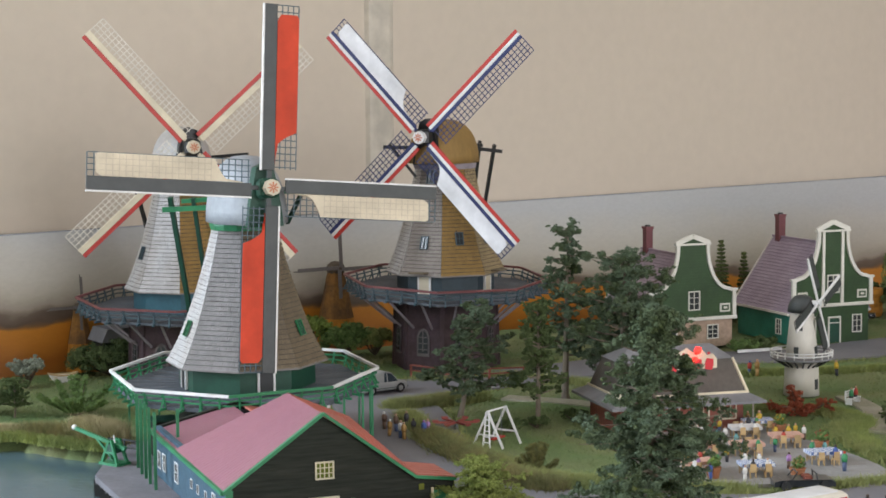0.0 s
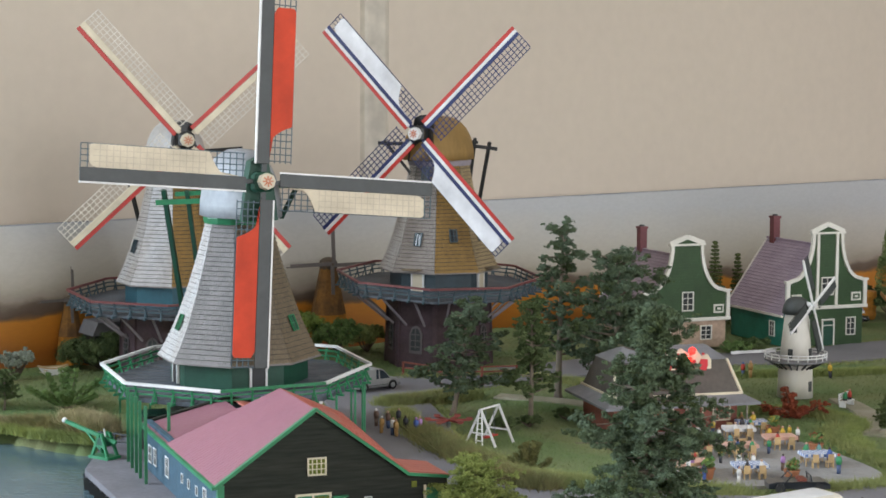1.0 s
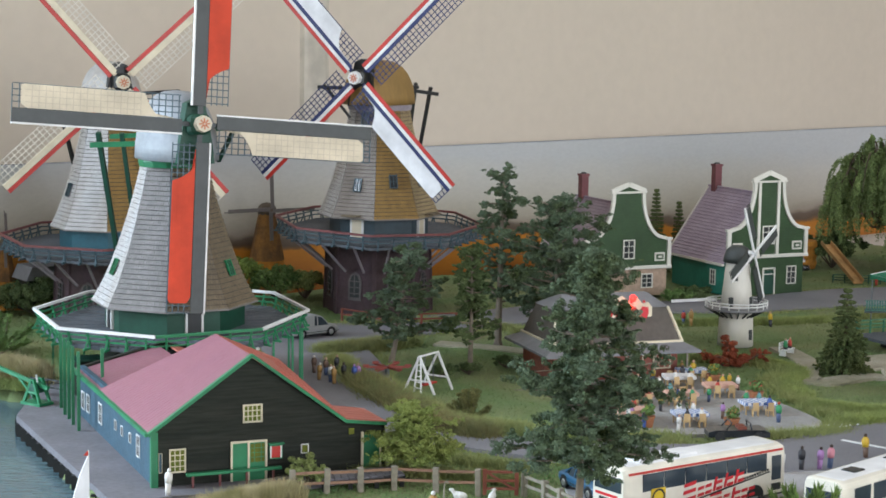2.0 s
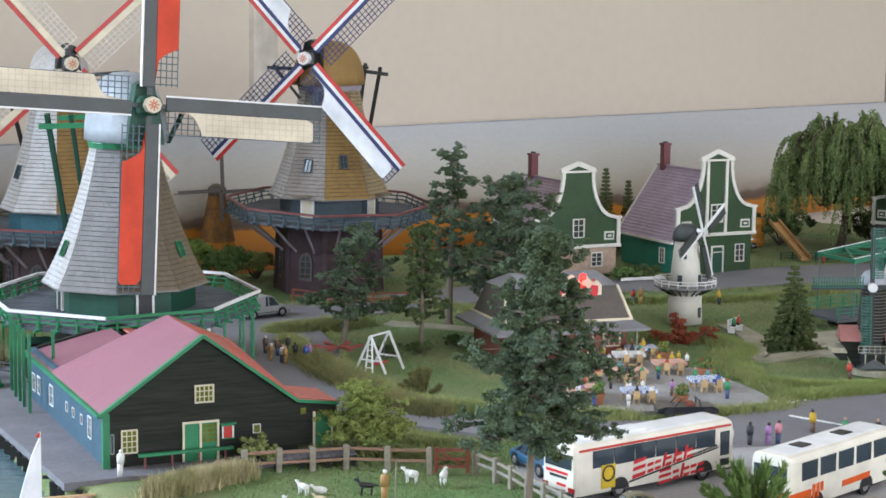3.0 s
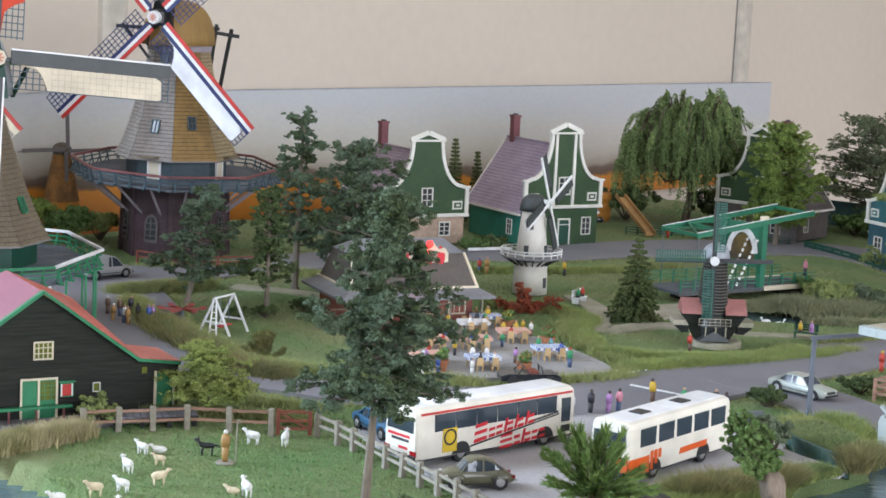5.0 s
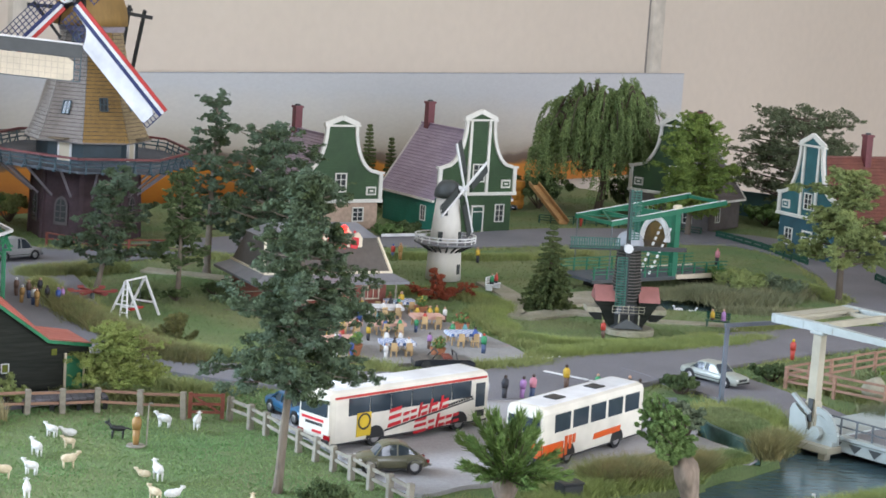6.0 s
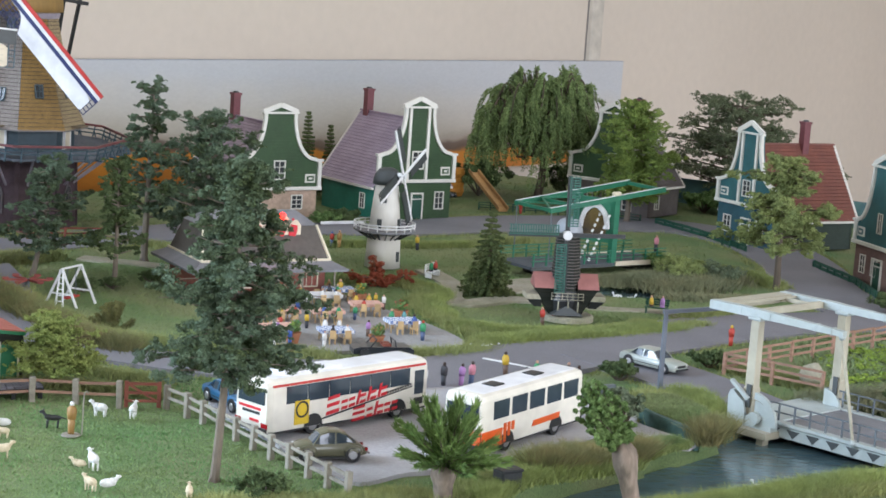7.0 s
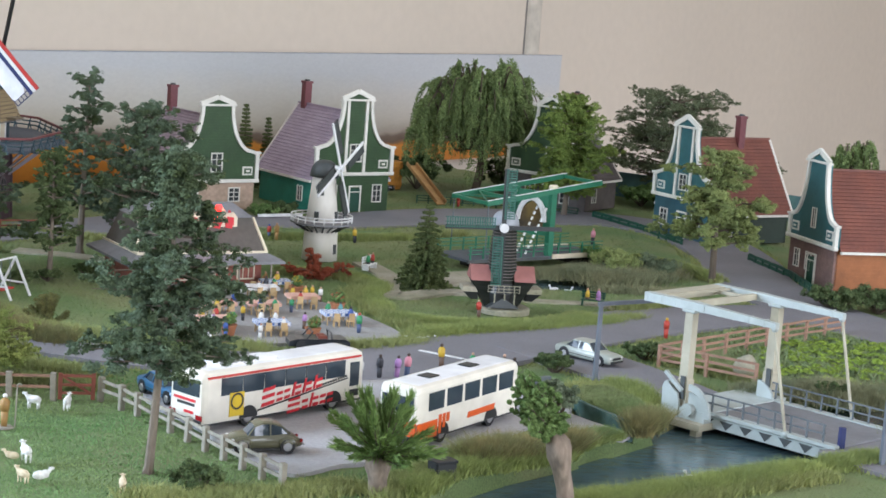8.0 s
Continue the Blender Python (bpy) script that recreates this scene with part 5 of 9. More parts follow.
SHAPES = {
    # body: x, half width, top of the sides, sill; cabin: x, half width at the belt, half width at the roof, belt, roof
    "beetle": ([(0.0, 0.42, 0.62, 0.34), (0.25, 0.55, 0.82, 0.3), (0.8, 0.66, 0.98, 0.28), (1.3, 0.72, 1.05, 0.28), (2.2, 0.76, 1.08, 0.28), (3.2, 0.74, 1.1, 0.28), (3.9, 0.64, 0.98, 0.28), (4.3, 0.52, 0.7, 0.34), (4.45, 0.4, 0.5, 0.38)],
               [(1.25, 0.66, 0.60, 1.0, 1.06), (1.65, 0.68, 0.55, 1.02, 1.55), (2.1, 0.69, 0.54, 1.04, 1.72), (2.7, 0.68, 0.53, 1.05, 1.70), (3.2, 0.64, 0.48, 1.04, 1.52), (3.75, 0.5, 0.4, 0.98, 1.08)], 4.45, 0.42),
    "van": ([(0.0, 0.7, 0.7, 0.34), (0.15, 0.84, 0.92, 0.28), (1.2, 0.9, 1.12, 0.28), (3.0, 0.9, 1.15, 0.28), (4.9, 0.88, 1.15, 0.28), (5.05, 0.84, 1.1, 0.34)],
            [(1.15, 0.84, 0.8, 1.08, 1.12), (1.85, 0.86, 0.72, 1.1, 1.86), (2.4, 0.87, 0.74, 1.12, 2.0), (4.85, 0.86, 0.74, 1.12, 2.0), (5.03, 0.82, 0.7, 1.1, 1.85)], 5.05, 0.4),
    "saloon": ([(0.0, 0.72, 0.72, 0.36), (0.1, 0.82, 0.84, 0.3), (0.8, 0.86, 0.92, 0.28), (1.7, 0.88, 0.97, 0.28), (3.6, 0.88, 1.0, 0.28), (4.8, 0.84, 0.96, 0.3), (5.05, 0.76, 0.84, 0.38)],
               [(1.45, 0.78, 0.76, 0.94, 0.97), (2.05, 0.8, 0.64, 0.96, 1.46), (2.5, 0.8, 0.64, 0.97, 1.52), (3.5, 0.8, 0.63, 0.98, 1.49), (4.15, 0.76, 0.66, 0.97, 1.02)], 5.05, 0.38),
}


def car(x, y, yaw, label, paint, kind="saloon"):
    c = thing("car", label, "car", P(x, y, 0.16, yaw), group="small cars")
    body, cabin, L, wr = SHAPES[kind]
    rings = []
    for px_, hw, top, sill in body:
        prof = [(hw * 0.86, sill), (hw * 0.98, sill + 0.12), (hw, sill + (top - sill) * 0.55), (hw * 0.95, top - 0.07), (hw * 0.8, top - 0.005), (hw * 0.35, top + 0.035)]
        rings.append([(px_, a, b) for a, b in prof] + [(px_, -a, b) for a, b in prof[::-1]])
    part("body", MB().loft(rings), paint, c, smooth=True)
    # glazed cabin, with roof and pillars of its own
    def section(k, grow=0.0):
        px_, hb, hr, b0, b1 = cabin[k]
        zt = b1 - 0.05 + grow
        return [(px_, hb + grow, b0 - 0.04), (px_, hr + grow, zt), (px_, hr * 0.6, zt + 0.05), (px_, -hr * 0.6, zt + 0.05), (px_, -hr - grow, zt), (px_, -hb - grow, b0 - 0.04)]
    n = len(cabin)
    part("cabin_glass", MB().loft([section(k) for k in range(n)]), BGLASS, c, "dark window glass", smooth=False)
    roof = MB()
    lo, hi = 1, n - 2
    roof.loft([[(q[0], q[1] * 1.02, q[2] + d) for d, side in ((-0.05, 1), (0.02, -1)) for q in section(k, 0.015)[1:5][::side]] for k in range(lo, hi + 1)])
    part("roof", roof, paint, c, smooth=False)
    for sy in (0, 5):
        for k, w in ([(1, 0.07), (hi, 0.1)] if kind != "van" else [(1, 0.08), (2, 0.1)]):
            a, b = Vector(section(k, 0.012)[sy]), Vector(section(k, 0.012)[1 if sy == 0 else 4])
            if k == 1:
                a = Vector(section(0, 0.012)[sy])
            if k == hi and kind != "van":
                a = Vector(section(n - 1, 0.012)[sy])
            part("pillar", MB().beam(a, b, w, 0.05), paint, c)
        mid = (cabin[lo][0] + cabin[hi][0]) / 2 + 0.1
        kk = section(2, 0.012)
        part("pillar", MB().beam((mid, kk[sy][1], kk[sy][2]), (mid, kk[1 if sy == 0 else 4][1], kk[1][2]), 0.08, 0.05), paint, c)
    if kind == "van":
        for sy in (-1, 1):
            part("side_panel", MB().prism([(2.75, 1.08), (4.95, 1.08), (4.9, 1.9), (2.75, 1.95)], sy * 0.83 - 0.04, sy * 0.83 + 0.04), paint, c)
    hw = max(q[1] for q in body)
    for sy in (-1, 1):
        for wx in (0.92, L - 0.95):
            wheel(c, wx, sy * (hw - (0.1 if kind != "beetle" else 0.02)), wr, 0.24, sy)
            if kind == "beetle":
                part("fender", MB().ball(wx + 0.03, sy * (hw - 0.06), 0.62, 0.58, 0.2, 0.34), paint, c, smooth=True)
            else:
                arch = [(wx + 0.48 * math.cos(q * math.pi / 8), wr + 0.48 * math.sin(q * math.pi / 8)) for q in range(9)]
                part("wheel_arch", MB().prism([(wx - 0.48, 0.3)] + arch[::-1] + [(wx + 0.48, 0.3)], sy * hw * 0.985 - 0.02, sy * hw * 0.985 + 0.02), BLACK, c)
        if kind == "beetle":
            part("headlight", MB().ball(0.42, sy * (hw - 0.1), 0.74, 0.14, 0.14, 0.14), LAMPW, c, smooth=True)
            part("running_board", MB().box(2.2, sy * 0.82, 0.32, 1.6, 0.16, 0.06), BLACK, c)
        else:
            part("headlight", MB().box(0.06, sy * 0.55, 0.68, 0.12, 0.28, 0.16, bev=0.03), LAMPW, c)
            part("side_trim", MB().box(L / 2, sy * hw, 0.52, L * 0.5, 0.03, 0.05), BLACK, c)
        part("tail_light", MB().box(L - 0.12, sy * 0.5, 0.68, 0.14, 0.2, 0.16), TAIL, c)
    if kind == "saloon":
        part("grille", MB().box(0.0, 0, 0.66, 0.1, 0.8, 0.16), BLACK, c, "black front grille")
    part("front_bumper", MB().box(-0.06, 0, 0.44, 0.14, hw * 1.5, 0.12, bev=0.03), RIM if kind == "beetle" else BLACK, c)
    part("rear_bumper", MB().box(L + 0.05, 0, 0.46, 0.14, hw * 1.5, 0.12, bev=0.03), RIM if kind == "beetle" else BLACK, c)
    return c


car(3.5, 99.1, 12, "olive grey rounded beetle-shaped car", OLIVEC, kind="beetle")
car(31.6, 124.6, 128, "pale green saloon car", SILVER, kind="saloon")
car(-22.7, 165.4, 224, "silver grey delivery van", VANP, kind="van")
car(1.6, 108.6, 118, "blue saloon car half hidden behind a fence", BLUEC, kind="saloon")
car(26.0, 215.5, 170, "small black car parked behind the houses", mat("black_car_paint", (0.015, 0.015, 0.02), 0.25, 0.03, 200, 0.0, coat=0.4), kind="saloon")


# ---- trees, bushes and grass ----
def leafmat(name, a, b, amount=0.28):
    return mat(name, a, 0.8, 0.15, 300, 0.0, col2=b, mix_scale=62, mix=0.8, island=amount, spec=0.25)


LEAF_D = leafmat("dark_blue_green_leaves", (0.055, 0.076, 0.024), (0.125, 0.175, 0.115))
LEAF_K = leafmat("grey_olive_leaves", (0.085, 0.105, 0.048), (0.15, 0.175, 0.10))
LEAF_T = leafmat("light_tipped_fir_needles", (0.06, 0.09, 0.03), (0.13, 0.155, 0.055), 0.4)
LEAF_G = leafmat("mid_green_leaves", (0.09, 0.16, 0.045), (0.16, 0.235, 0.075))
LEAF_Y = leafmat("yellow_green_leaves", (0.20, 0.265, 0.055), (0.13, 0.19, 0.045))
LEAF_O = leafmat("olive_leaves", (0.27, 0.31, 0.105), (0.19, 0.235, 0.085))
LEAF_W = leafmat("willow_leaves", (0.21, 0.28, 0.10), (0.13, 0.185, 0.065), 0.3)
LEAF_F = leafmat("fir_needles", (0.05, 0.08, 0.028), (0.11, 0.145, 0.055))
LEAF_B = leafmat("brown_olive_leaves", (0.15, 0.14, 0.045), (0.10, 0.105, 0.035))
LEAF_L = leafmat("lime_olive_leaves", (0.30, 0.34, 0.095), (0.19, 0.245, 0.065))
LEAF_R = leafmat("rust_red_leaves", (0.30, 0.075, 0.035), (0.19, 0.042, 0.02))
LEAF_J = leafmat("grey_green_leaves", (0.15, 0.18, 0.11), (0.11, 0.145, 0.08))
BARK = mat("grey_bark", (0.20, 0.165, 0.12), 0.85, 0.3, 300, 0.5, col2=(0.13, 0.10, 0.075), mix_scale=60, stretch=(1, 1, 0.3))
BARKD = mat("dark_bark", (0.10, 0.075, 0.05), 0.85, 0.3, 300, 0.5, stretch=(1, 1, 0.3))
BARKP = mat("pinkish_bark", (0.25, 0.19, 0.145), 0.85, 0.45, 260, 0.9, col2=(0.10, 0.078, 0.055), mix_scale=110, mix=0.8, stretch=(1, 1, 0.35))
RNG = np.random.default_rng(7)


def flakes(centres, n, size, spread=None, squash=0.7, up=0.0, long=1.0):
    """Many small bent leaf flakes scattered round the shells of the clumps. centres: rows of x, y, z, radius."""
    c = np.asarray(centres, float)
    w = c[:, 3] ** 2
    k = RNG.choice(len(c), n, p=w / w.sum())
    d = RNG.normal(size=(n, 3))
    d /= np.linalg.norm(d, axis=1, keepdims=True)
    rad = c[k, 3] * RNG.uniform(0.25, 1.08, n) ** 0.6
    d2 = d * np.array([1, 1, squash])
    p = c[k, :3] + d2 * rad[:, None]
    nrm = d + RNG.normal(size=(n, 3)) * 0.38 + np.array([0, 0, up])
    nrm /= np.linalg.norm(nrm, axis=1, keepdims=True)
    t = np.cross(nrm, RNG.normal(size=(n, 3)))
    t /= np.linalg.norm(t, axis=1, keepdims=True)
    b = np.cross(nrm, t)
    s = size * RNG.uniform(0.6, 1.4, n)[:, None]
    v = np.stack([p - t * s * long, p + b * s * 0.6 + nrm * s * 0.2, p + t * s * long, p - b * s * 0.6 + nrm * s * 0.15], 1).reshape(-1, 3)
    mb = MB()
    mb.v = [tuple(q) for q in v.tolist()]
    mb.f = [(4 * i, 4 * i + 1, 4 * i + 2, 4 * i + 3) for i in range(n)]
    mb.mi = [0] * n
    return mb


def needles(lines, n, size, width, splay=0.7, start=0.2):
    """Narrow leaves along shoots, each pointing outwards and onwards. lines: pairs of ends."""
    a = np.array([tuple(p) for p, q in lines], float)
    b = np.array([tuple(q) for p, q in lines], float)
    k = RNG.integers(len(a), size=n)
    f = start + (1 - start) * RNG.uniform(0, 1, n) ** 0.8
    p = a[k] + (b[k] - a[k]) * f[:, None] + RNG.normal(0, width * 0.8, (n, 3))
    d = b[k] - a[k]
    d /= np.linalg.norm(d, axis=1, keepdims=True)
    d = d + RNG.normal(0, splay, (n, 3))
    d /= np.linalg.norm(d, axis=1, keepdims=True)
    t = np.cross(d, RNG.normal(size=(n, 3)))
    t /= np.linalg.norm(t, axis=1, keepdims=True)
    L = (size * RNG.uniform(0.6, 1.3, n))[:, None]
    v = np.stack([p, p + d * L * 0.45 + t * width, p + d * L, p + d * L * 0.45 - t * width], 1).reshape(-1, 3)
    mb = MB()
    mb.v = [tuple(q) for q in v.tolist()]
    mb.f = [(4 * i, 4 * i + 1, 4 * i + 2, 4 * i + 3) for i in range(n)]
    mb.mi = [0] * n
    return mb


def limb(mb, p0, p1, r0, r1, bend=0.3, n=4, sides=6):
    p0, p1 = Vector(p0), Vector(p1)
    off = Vector(RNG.normal(size=3)) * bend
    prev, pr = p0, r0
    for i in range(1, n + 1):
        t = i / n
        q = p0.lerp(p1, t) + off * math.sin(math.pi * t)
        r = r0 + (r1 - r0) * t
        mb.cyl(prev, q, pr, r, sides, caps=(i == n))
        prev, pr = q, r


def crumbs(cs, k=6, squash=0.6):
    """Each clump of foam foliage broken into smaller crumbs."""
    c = np.asarray(cs, float)
    d = RNG.normal(size=(len(c), k, 3))
    d /= np.linalg.norm(d, axis=2, keepdims=True)
    d *= np.array([1, 1, squash])
    rad = c[:, 3][:, None] * RNG.uniform(0.35, 1.05, (len(c), k))
    p = c[:, None, :3] + d * rad[:, :, None]
    r = c[:, 3][:, None] * RNG.uniform(0.18, 0.52, (len(c), k))
    return np.concatenate([p, r[:, :, None]], 2).reshape(-1, 4)


def tree(x, y, height, crown_lo, radius, label, leaf, flake=0.12, n=9000, boughs=26, trunk_r=0.3, lean=(0, 0), profile=None, bark=BARK, group="", cr=(0.35, 0.6), squash=0.6, droop=0.1, nm="tree"):
    """A trunk, boughs that reach out in layers, and small flattened tufts of foliage along them."""
    t = thing(nm, label, nm, P(x, y, 0), group=group)
    mb = MB()
    top = Vector((lean[0], lean[1], height * 0.95))
    limb(mb, (0, 0, -0.2), top, trunk_r, trunk_r * 0.2, bend=0.15, n=8, sides=9)
    for a in range(5):
        q = 2 * math.pi * a / 5
        mb.cyl((math.cos(q) * trunk_r * 1.15, math.sin(q) * trunk_r * 1.15, -0.2), (0, 0, trunk_r * 2.2), trunk_r * 0.35, trunk_r * 0.5, 5)
    cs = [(lean[0], lean[1], height * 0.95, cr[1])]
    profile = profile or (lambda s: math.sin(math.pi * (0.12 + 0.80 * s)) ** 0.8)
    for i in range(boughs):
        s = (i + RNG.uniform(0, 0.9)) / boughs
        z = crown_lo + (height - crown_lo) * s
        L = radius * profile(s) * RNG.choice((0.55, 0.8, 1.0, 1.15)) * RNG.uniform(0.9, 1.08)
        a = i * 2.4 + RNG.uniform(-0.5, 0.5)
        base = Vector((lean[0] * z / height, lean[1] * z / height, z - L * 0.25))
        tip = base + Vector((math.cos(a) * L, math.sin(a) * L, L * (0.35 - droop) + RNG.uniform(-0.4, 0.4)))
        limb(mb, base, tip, trunk_r * 0.3, trunk_r * 0.07, bend=0.12, n=3, sides=5)
        k = max(3, int(L / (0.72 * cr[1])))
        for j in range(k):
            p = base.lerp(tip, 0.26 + 0.78 * (j + RNG.uniform(0, 0.6)) / k)
            twig = Vector(RNG.normal(0, 0.30 * (0.5 + L * 0.2), 3))
            p = p + Vector((twig.x, twig.y, twig.z * 0.6 + 0.12))
            r = RNG.uniform(*cr) * (0.8 + 0.35 * j / k)
            cs.append((p.x, p.y, p.z, r))
            for q in range(3):          # smaller tufts at the rim of each clump
                o = Vector(RNG.normal(0, 1, 3)).normalized() * r * 1.1
                cs.append((p.x + o.x, p.y + o.y, p.z + o.z * 0.5, r * RNG.uniform(0.35, 0.55)))
    part("trunk", mb, bark, t)
    part("crown", flakes(crumbs(cs, 6, 0.5), int(n * 1.7), flake * 0.62, squash=0.62, up=0.5, long=1.25), leaf, t, "irregular layered foliage")
    return t


tree(-0.4, 95.1, 17.0, 6.2, 3.7, "tall tree with pale trunk and dark blue-green flock foliage", LEAF_D, 0.10, 92000, 78, 0.27, (0.9, 0.0), cr=(0.45, 0.9), droop=0.34,
     profile=lambda s: (0.95 + 0.25 * math.sin(3.0 * s) - 0.75 * s ** 2) * (0.85 + 0.2 * math.sin(17 * s)))
tree(-2.4, 158.5, 13.6, 2.6, 4.8, "dense dark green tree on the lawn", LEAF_D, 0.125, 52000, 56, 0.4, cr=(0.55, 1.05), group="park trees")
tree(-7.6, 163, 15.9, 4.2, 3.6, "tall sparse dark green tree with uneven crown", LEAF_D, 0.12, 26000, 34, 0.35, (0.3, 0), cr=(0.45, 0.8), group="park trees", profile=lambda s: (1.0 - 0.6 * s) * (0.55 + 0.45 * abs(math.sin(7.0 * s + 0.4))))
tree(-9.3, 150.4, 10.4, 2.8, 2.6, "slender green tree on the lawn", LEAF_F, 0.115, 26000, 34, 0.24, group="park trees", cr=(0.36, 0.66), profile=lambda s: (1.05 - 0.65 * s) * (0.8 + 0.25 * math.sin(15 * s)))
tree(-16.1, 152.7, 9.9, 2.9, 4.8, "spreading green tree with pale leaning trunk", LEAF_D, 0.115, 32000, 38, 0.26, (1.4, 0.0), group="park trees", cr=(0.36, 0.66), profile=lambda s: (1.1 - 0.85 * s) * (0.75 + 0.3 * math.sin(16 * s)))
tree(50.0, 164.2, 12.4, 4.8, 6.3, "broad olive green tree beside the road", LEAF_O, 0.115, 66000, 50, 0.36, cr=(0.55, 0.95), profile=lambda s: (1.0 - 0.6 * s ** 1.5) * (0.8 + 0.22 * math.sin(16 * s)), bark=BARKD, droop=0.28)
tree(44.2, 204.5, 13.6, 3.0, 4.2, "dense green tree in front of a gabled house", LEAF_Y, 0.13, 66000, 70, 0.35, cr=(0.7, 1.15), profile=lambda s: math.sin(math.pi * (0.2 + 0.72 * s)) ** 0.7)
tree(60.6, 219.5, 14.6, 5.2, 12.2, "wide sparse oak behind the houses", LEAF_K, 0.14, 60000, 58, 0.5, cr=(0.65, 1.2), bark=BARKD, droop=0.22, profile=lambda s: (1.0 - 0.55 * s) * (0.68 + 0.32 * abs(math.sin(8 * s))))
tree(-54.6, 150.5, 3.3, 0.9, 1.5, "small dark tree at the water's edge", LEAF_F, 0.10, 9000, 22, 0.12, cr=(0.3, 0.5), group="shore shrubs")


def willow(x, y, label, top, reach, trunk_h, arches, fall, n, seed=11):
    """Limbs that rise from the trunk's head and arch over, with curved strands hanging along each of them."""
    rw = np.random.default_rng(seed)
    t = thing("willow_tree", label, "willow", P(x, y))
    mb = MB()
    limb(mb, (0, 0, -0.2), (0.3, 0, trunk_h), 0.075 * reach, 0.045 * reach, 0.3, 6, 8)
    lines = []
    for i in range(arches):
        a = 2.4 * i + rw.uniform(-0.4, 0.4)
        r = reach * math.sqrt((i + 0.5) / arches) * rw.uniform(0.8, 1.12)
        d = Vector((math.cos(a), math.sin(a), 0))
        peak = top - (top - trunk_h) * (0.22 * (r / reach) ** 2 + 0.45 * rw.uniform(0, 1) ** 1.6)
        root = Vector((0.2, 0, trunk_h * rw.uniform(0.75, 1.0)))
        ctrl = [root, root.lerp(d * r * 0.55, 0.7) + Vector((0, 0, (peak - root.z) * 0.75)), d * r * 0.8 + Vector((0, 0, peak)), d * r + Vector((0, 0, peak - 0.12 * fall)), d * (r * 1.1) + Vector((0, 0, peak - 0.4 * fall * rw.uniform(0.6, 1.2)))]
        arch = spline(ctrl, 4)
        for k, (p, q) in enumerate(zip(arch[:-1], arch[1:])):
            f = 1 - k / len(arch)
            mb.cyl(p, q, 0.02 * reach * f + 0.03, 0.02 * reach * f + 0.02, 5, caps=False)
        first = len(arch) // 2 - 1
        for g in range(5):
            k = int(rw.integers(first, len(arch)))
            node = arch[k] + Vector(rw.normal(0, 0.045 * reach, 3))
            sweep = d * rw.uniform(-0.1, 0.45) + Vector((rw.normal(0, 0.22), rw.normal(0, 0.22), 0))
            drop = fall * rw.choice((0.25, 0.4, 0.65, 1.0)) * (0.6 + 0.4 * r / reach)
            for q in range(7):
                p = node + Vector(rw.normal(0, 0.022 * reach, 3))
                side = sweep + Vector((rw.normal(0, 0.07), rw.normal(0, 0.07), 0))
                drop_q = drop * rw.uniform(0.55, 1.05)
                last = p
                for u in range(1, 6):
                    w = u / 5
                    nxt = p + side * (min(drop_q, 0.5 * reach) * w ** 0.5) + Vector((0, 0, 0.16 * reach * w * (1 - w) - drop_q * w ** 1.4))
                    lines.append((last, nxt))
                    last = nxt
    part("trunk", mb, BARKD, t)
    part("crown", needles(lines, n, 0.30, 0.062, 0.6, 0.0), LEAF_W, t, "hanging bunches of willow leaves")
    return t


willow(36.5, 221.0, "large weeping willow with hanging green strands", 15.9, 7.3, 7.0, 78, 9.0, 200000)
willow(66.8, 176.5, "small weeping willow behind a gabled house", 13.2, 2.2, 9.5, 14, 3.0, 12000)


def fir(x, y, h, r, label, group=""):
    t = thing("fir_tree", label, "fir", P(x, y), group=group)
    part("trunk", MB().cyl((0, 0, -0.2), (0, 0, h * 0.95), r * 0.12, 0.03, 7), BARKD, t)
    cs = []
    tiers = int(h * 2.1)
    for i in range(tiers):
        s_ = i / tiers
        z, rr = h * (0.08 + 0.9 * s_), r * (1 - s_) ** 0.9 + 0.08
        for k in range(max(5, int(20 * (1 - s_)))):
            a = 2.4 * k + i
            reach = RNG.uniform(0.78, 1.15)
            for q in (0.3, 0.5, 0.68, 0.85, 1.0):
                L = rr * q * reach
                cs.append((L * math.cos(a), L * math.sin(a), z - L * 0.34 + 0.2 * q, 0.16 + 0.05 * r * (1 - q)))
    part("crown", flakes(cs, int(4200 * h), 0.075, squash=0.6, up=0.4, long=1.7), LEAF_T, t, "tiers of dark needled branches")
    return t


fir(21.8, 154.3, 7.4, 2.25, "dark green model fir tree on the lawn")
fir(8.1, 212, 10.2, 1.5, "narrow dark fir behind the houses", "garden firs")
fir(10.8, 214, 8.6, 1.2, "narrow dark fir behind the houses", "garden firs")


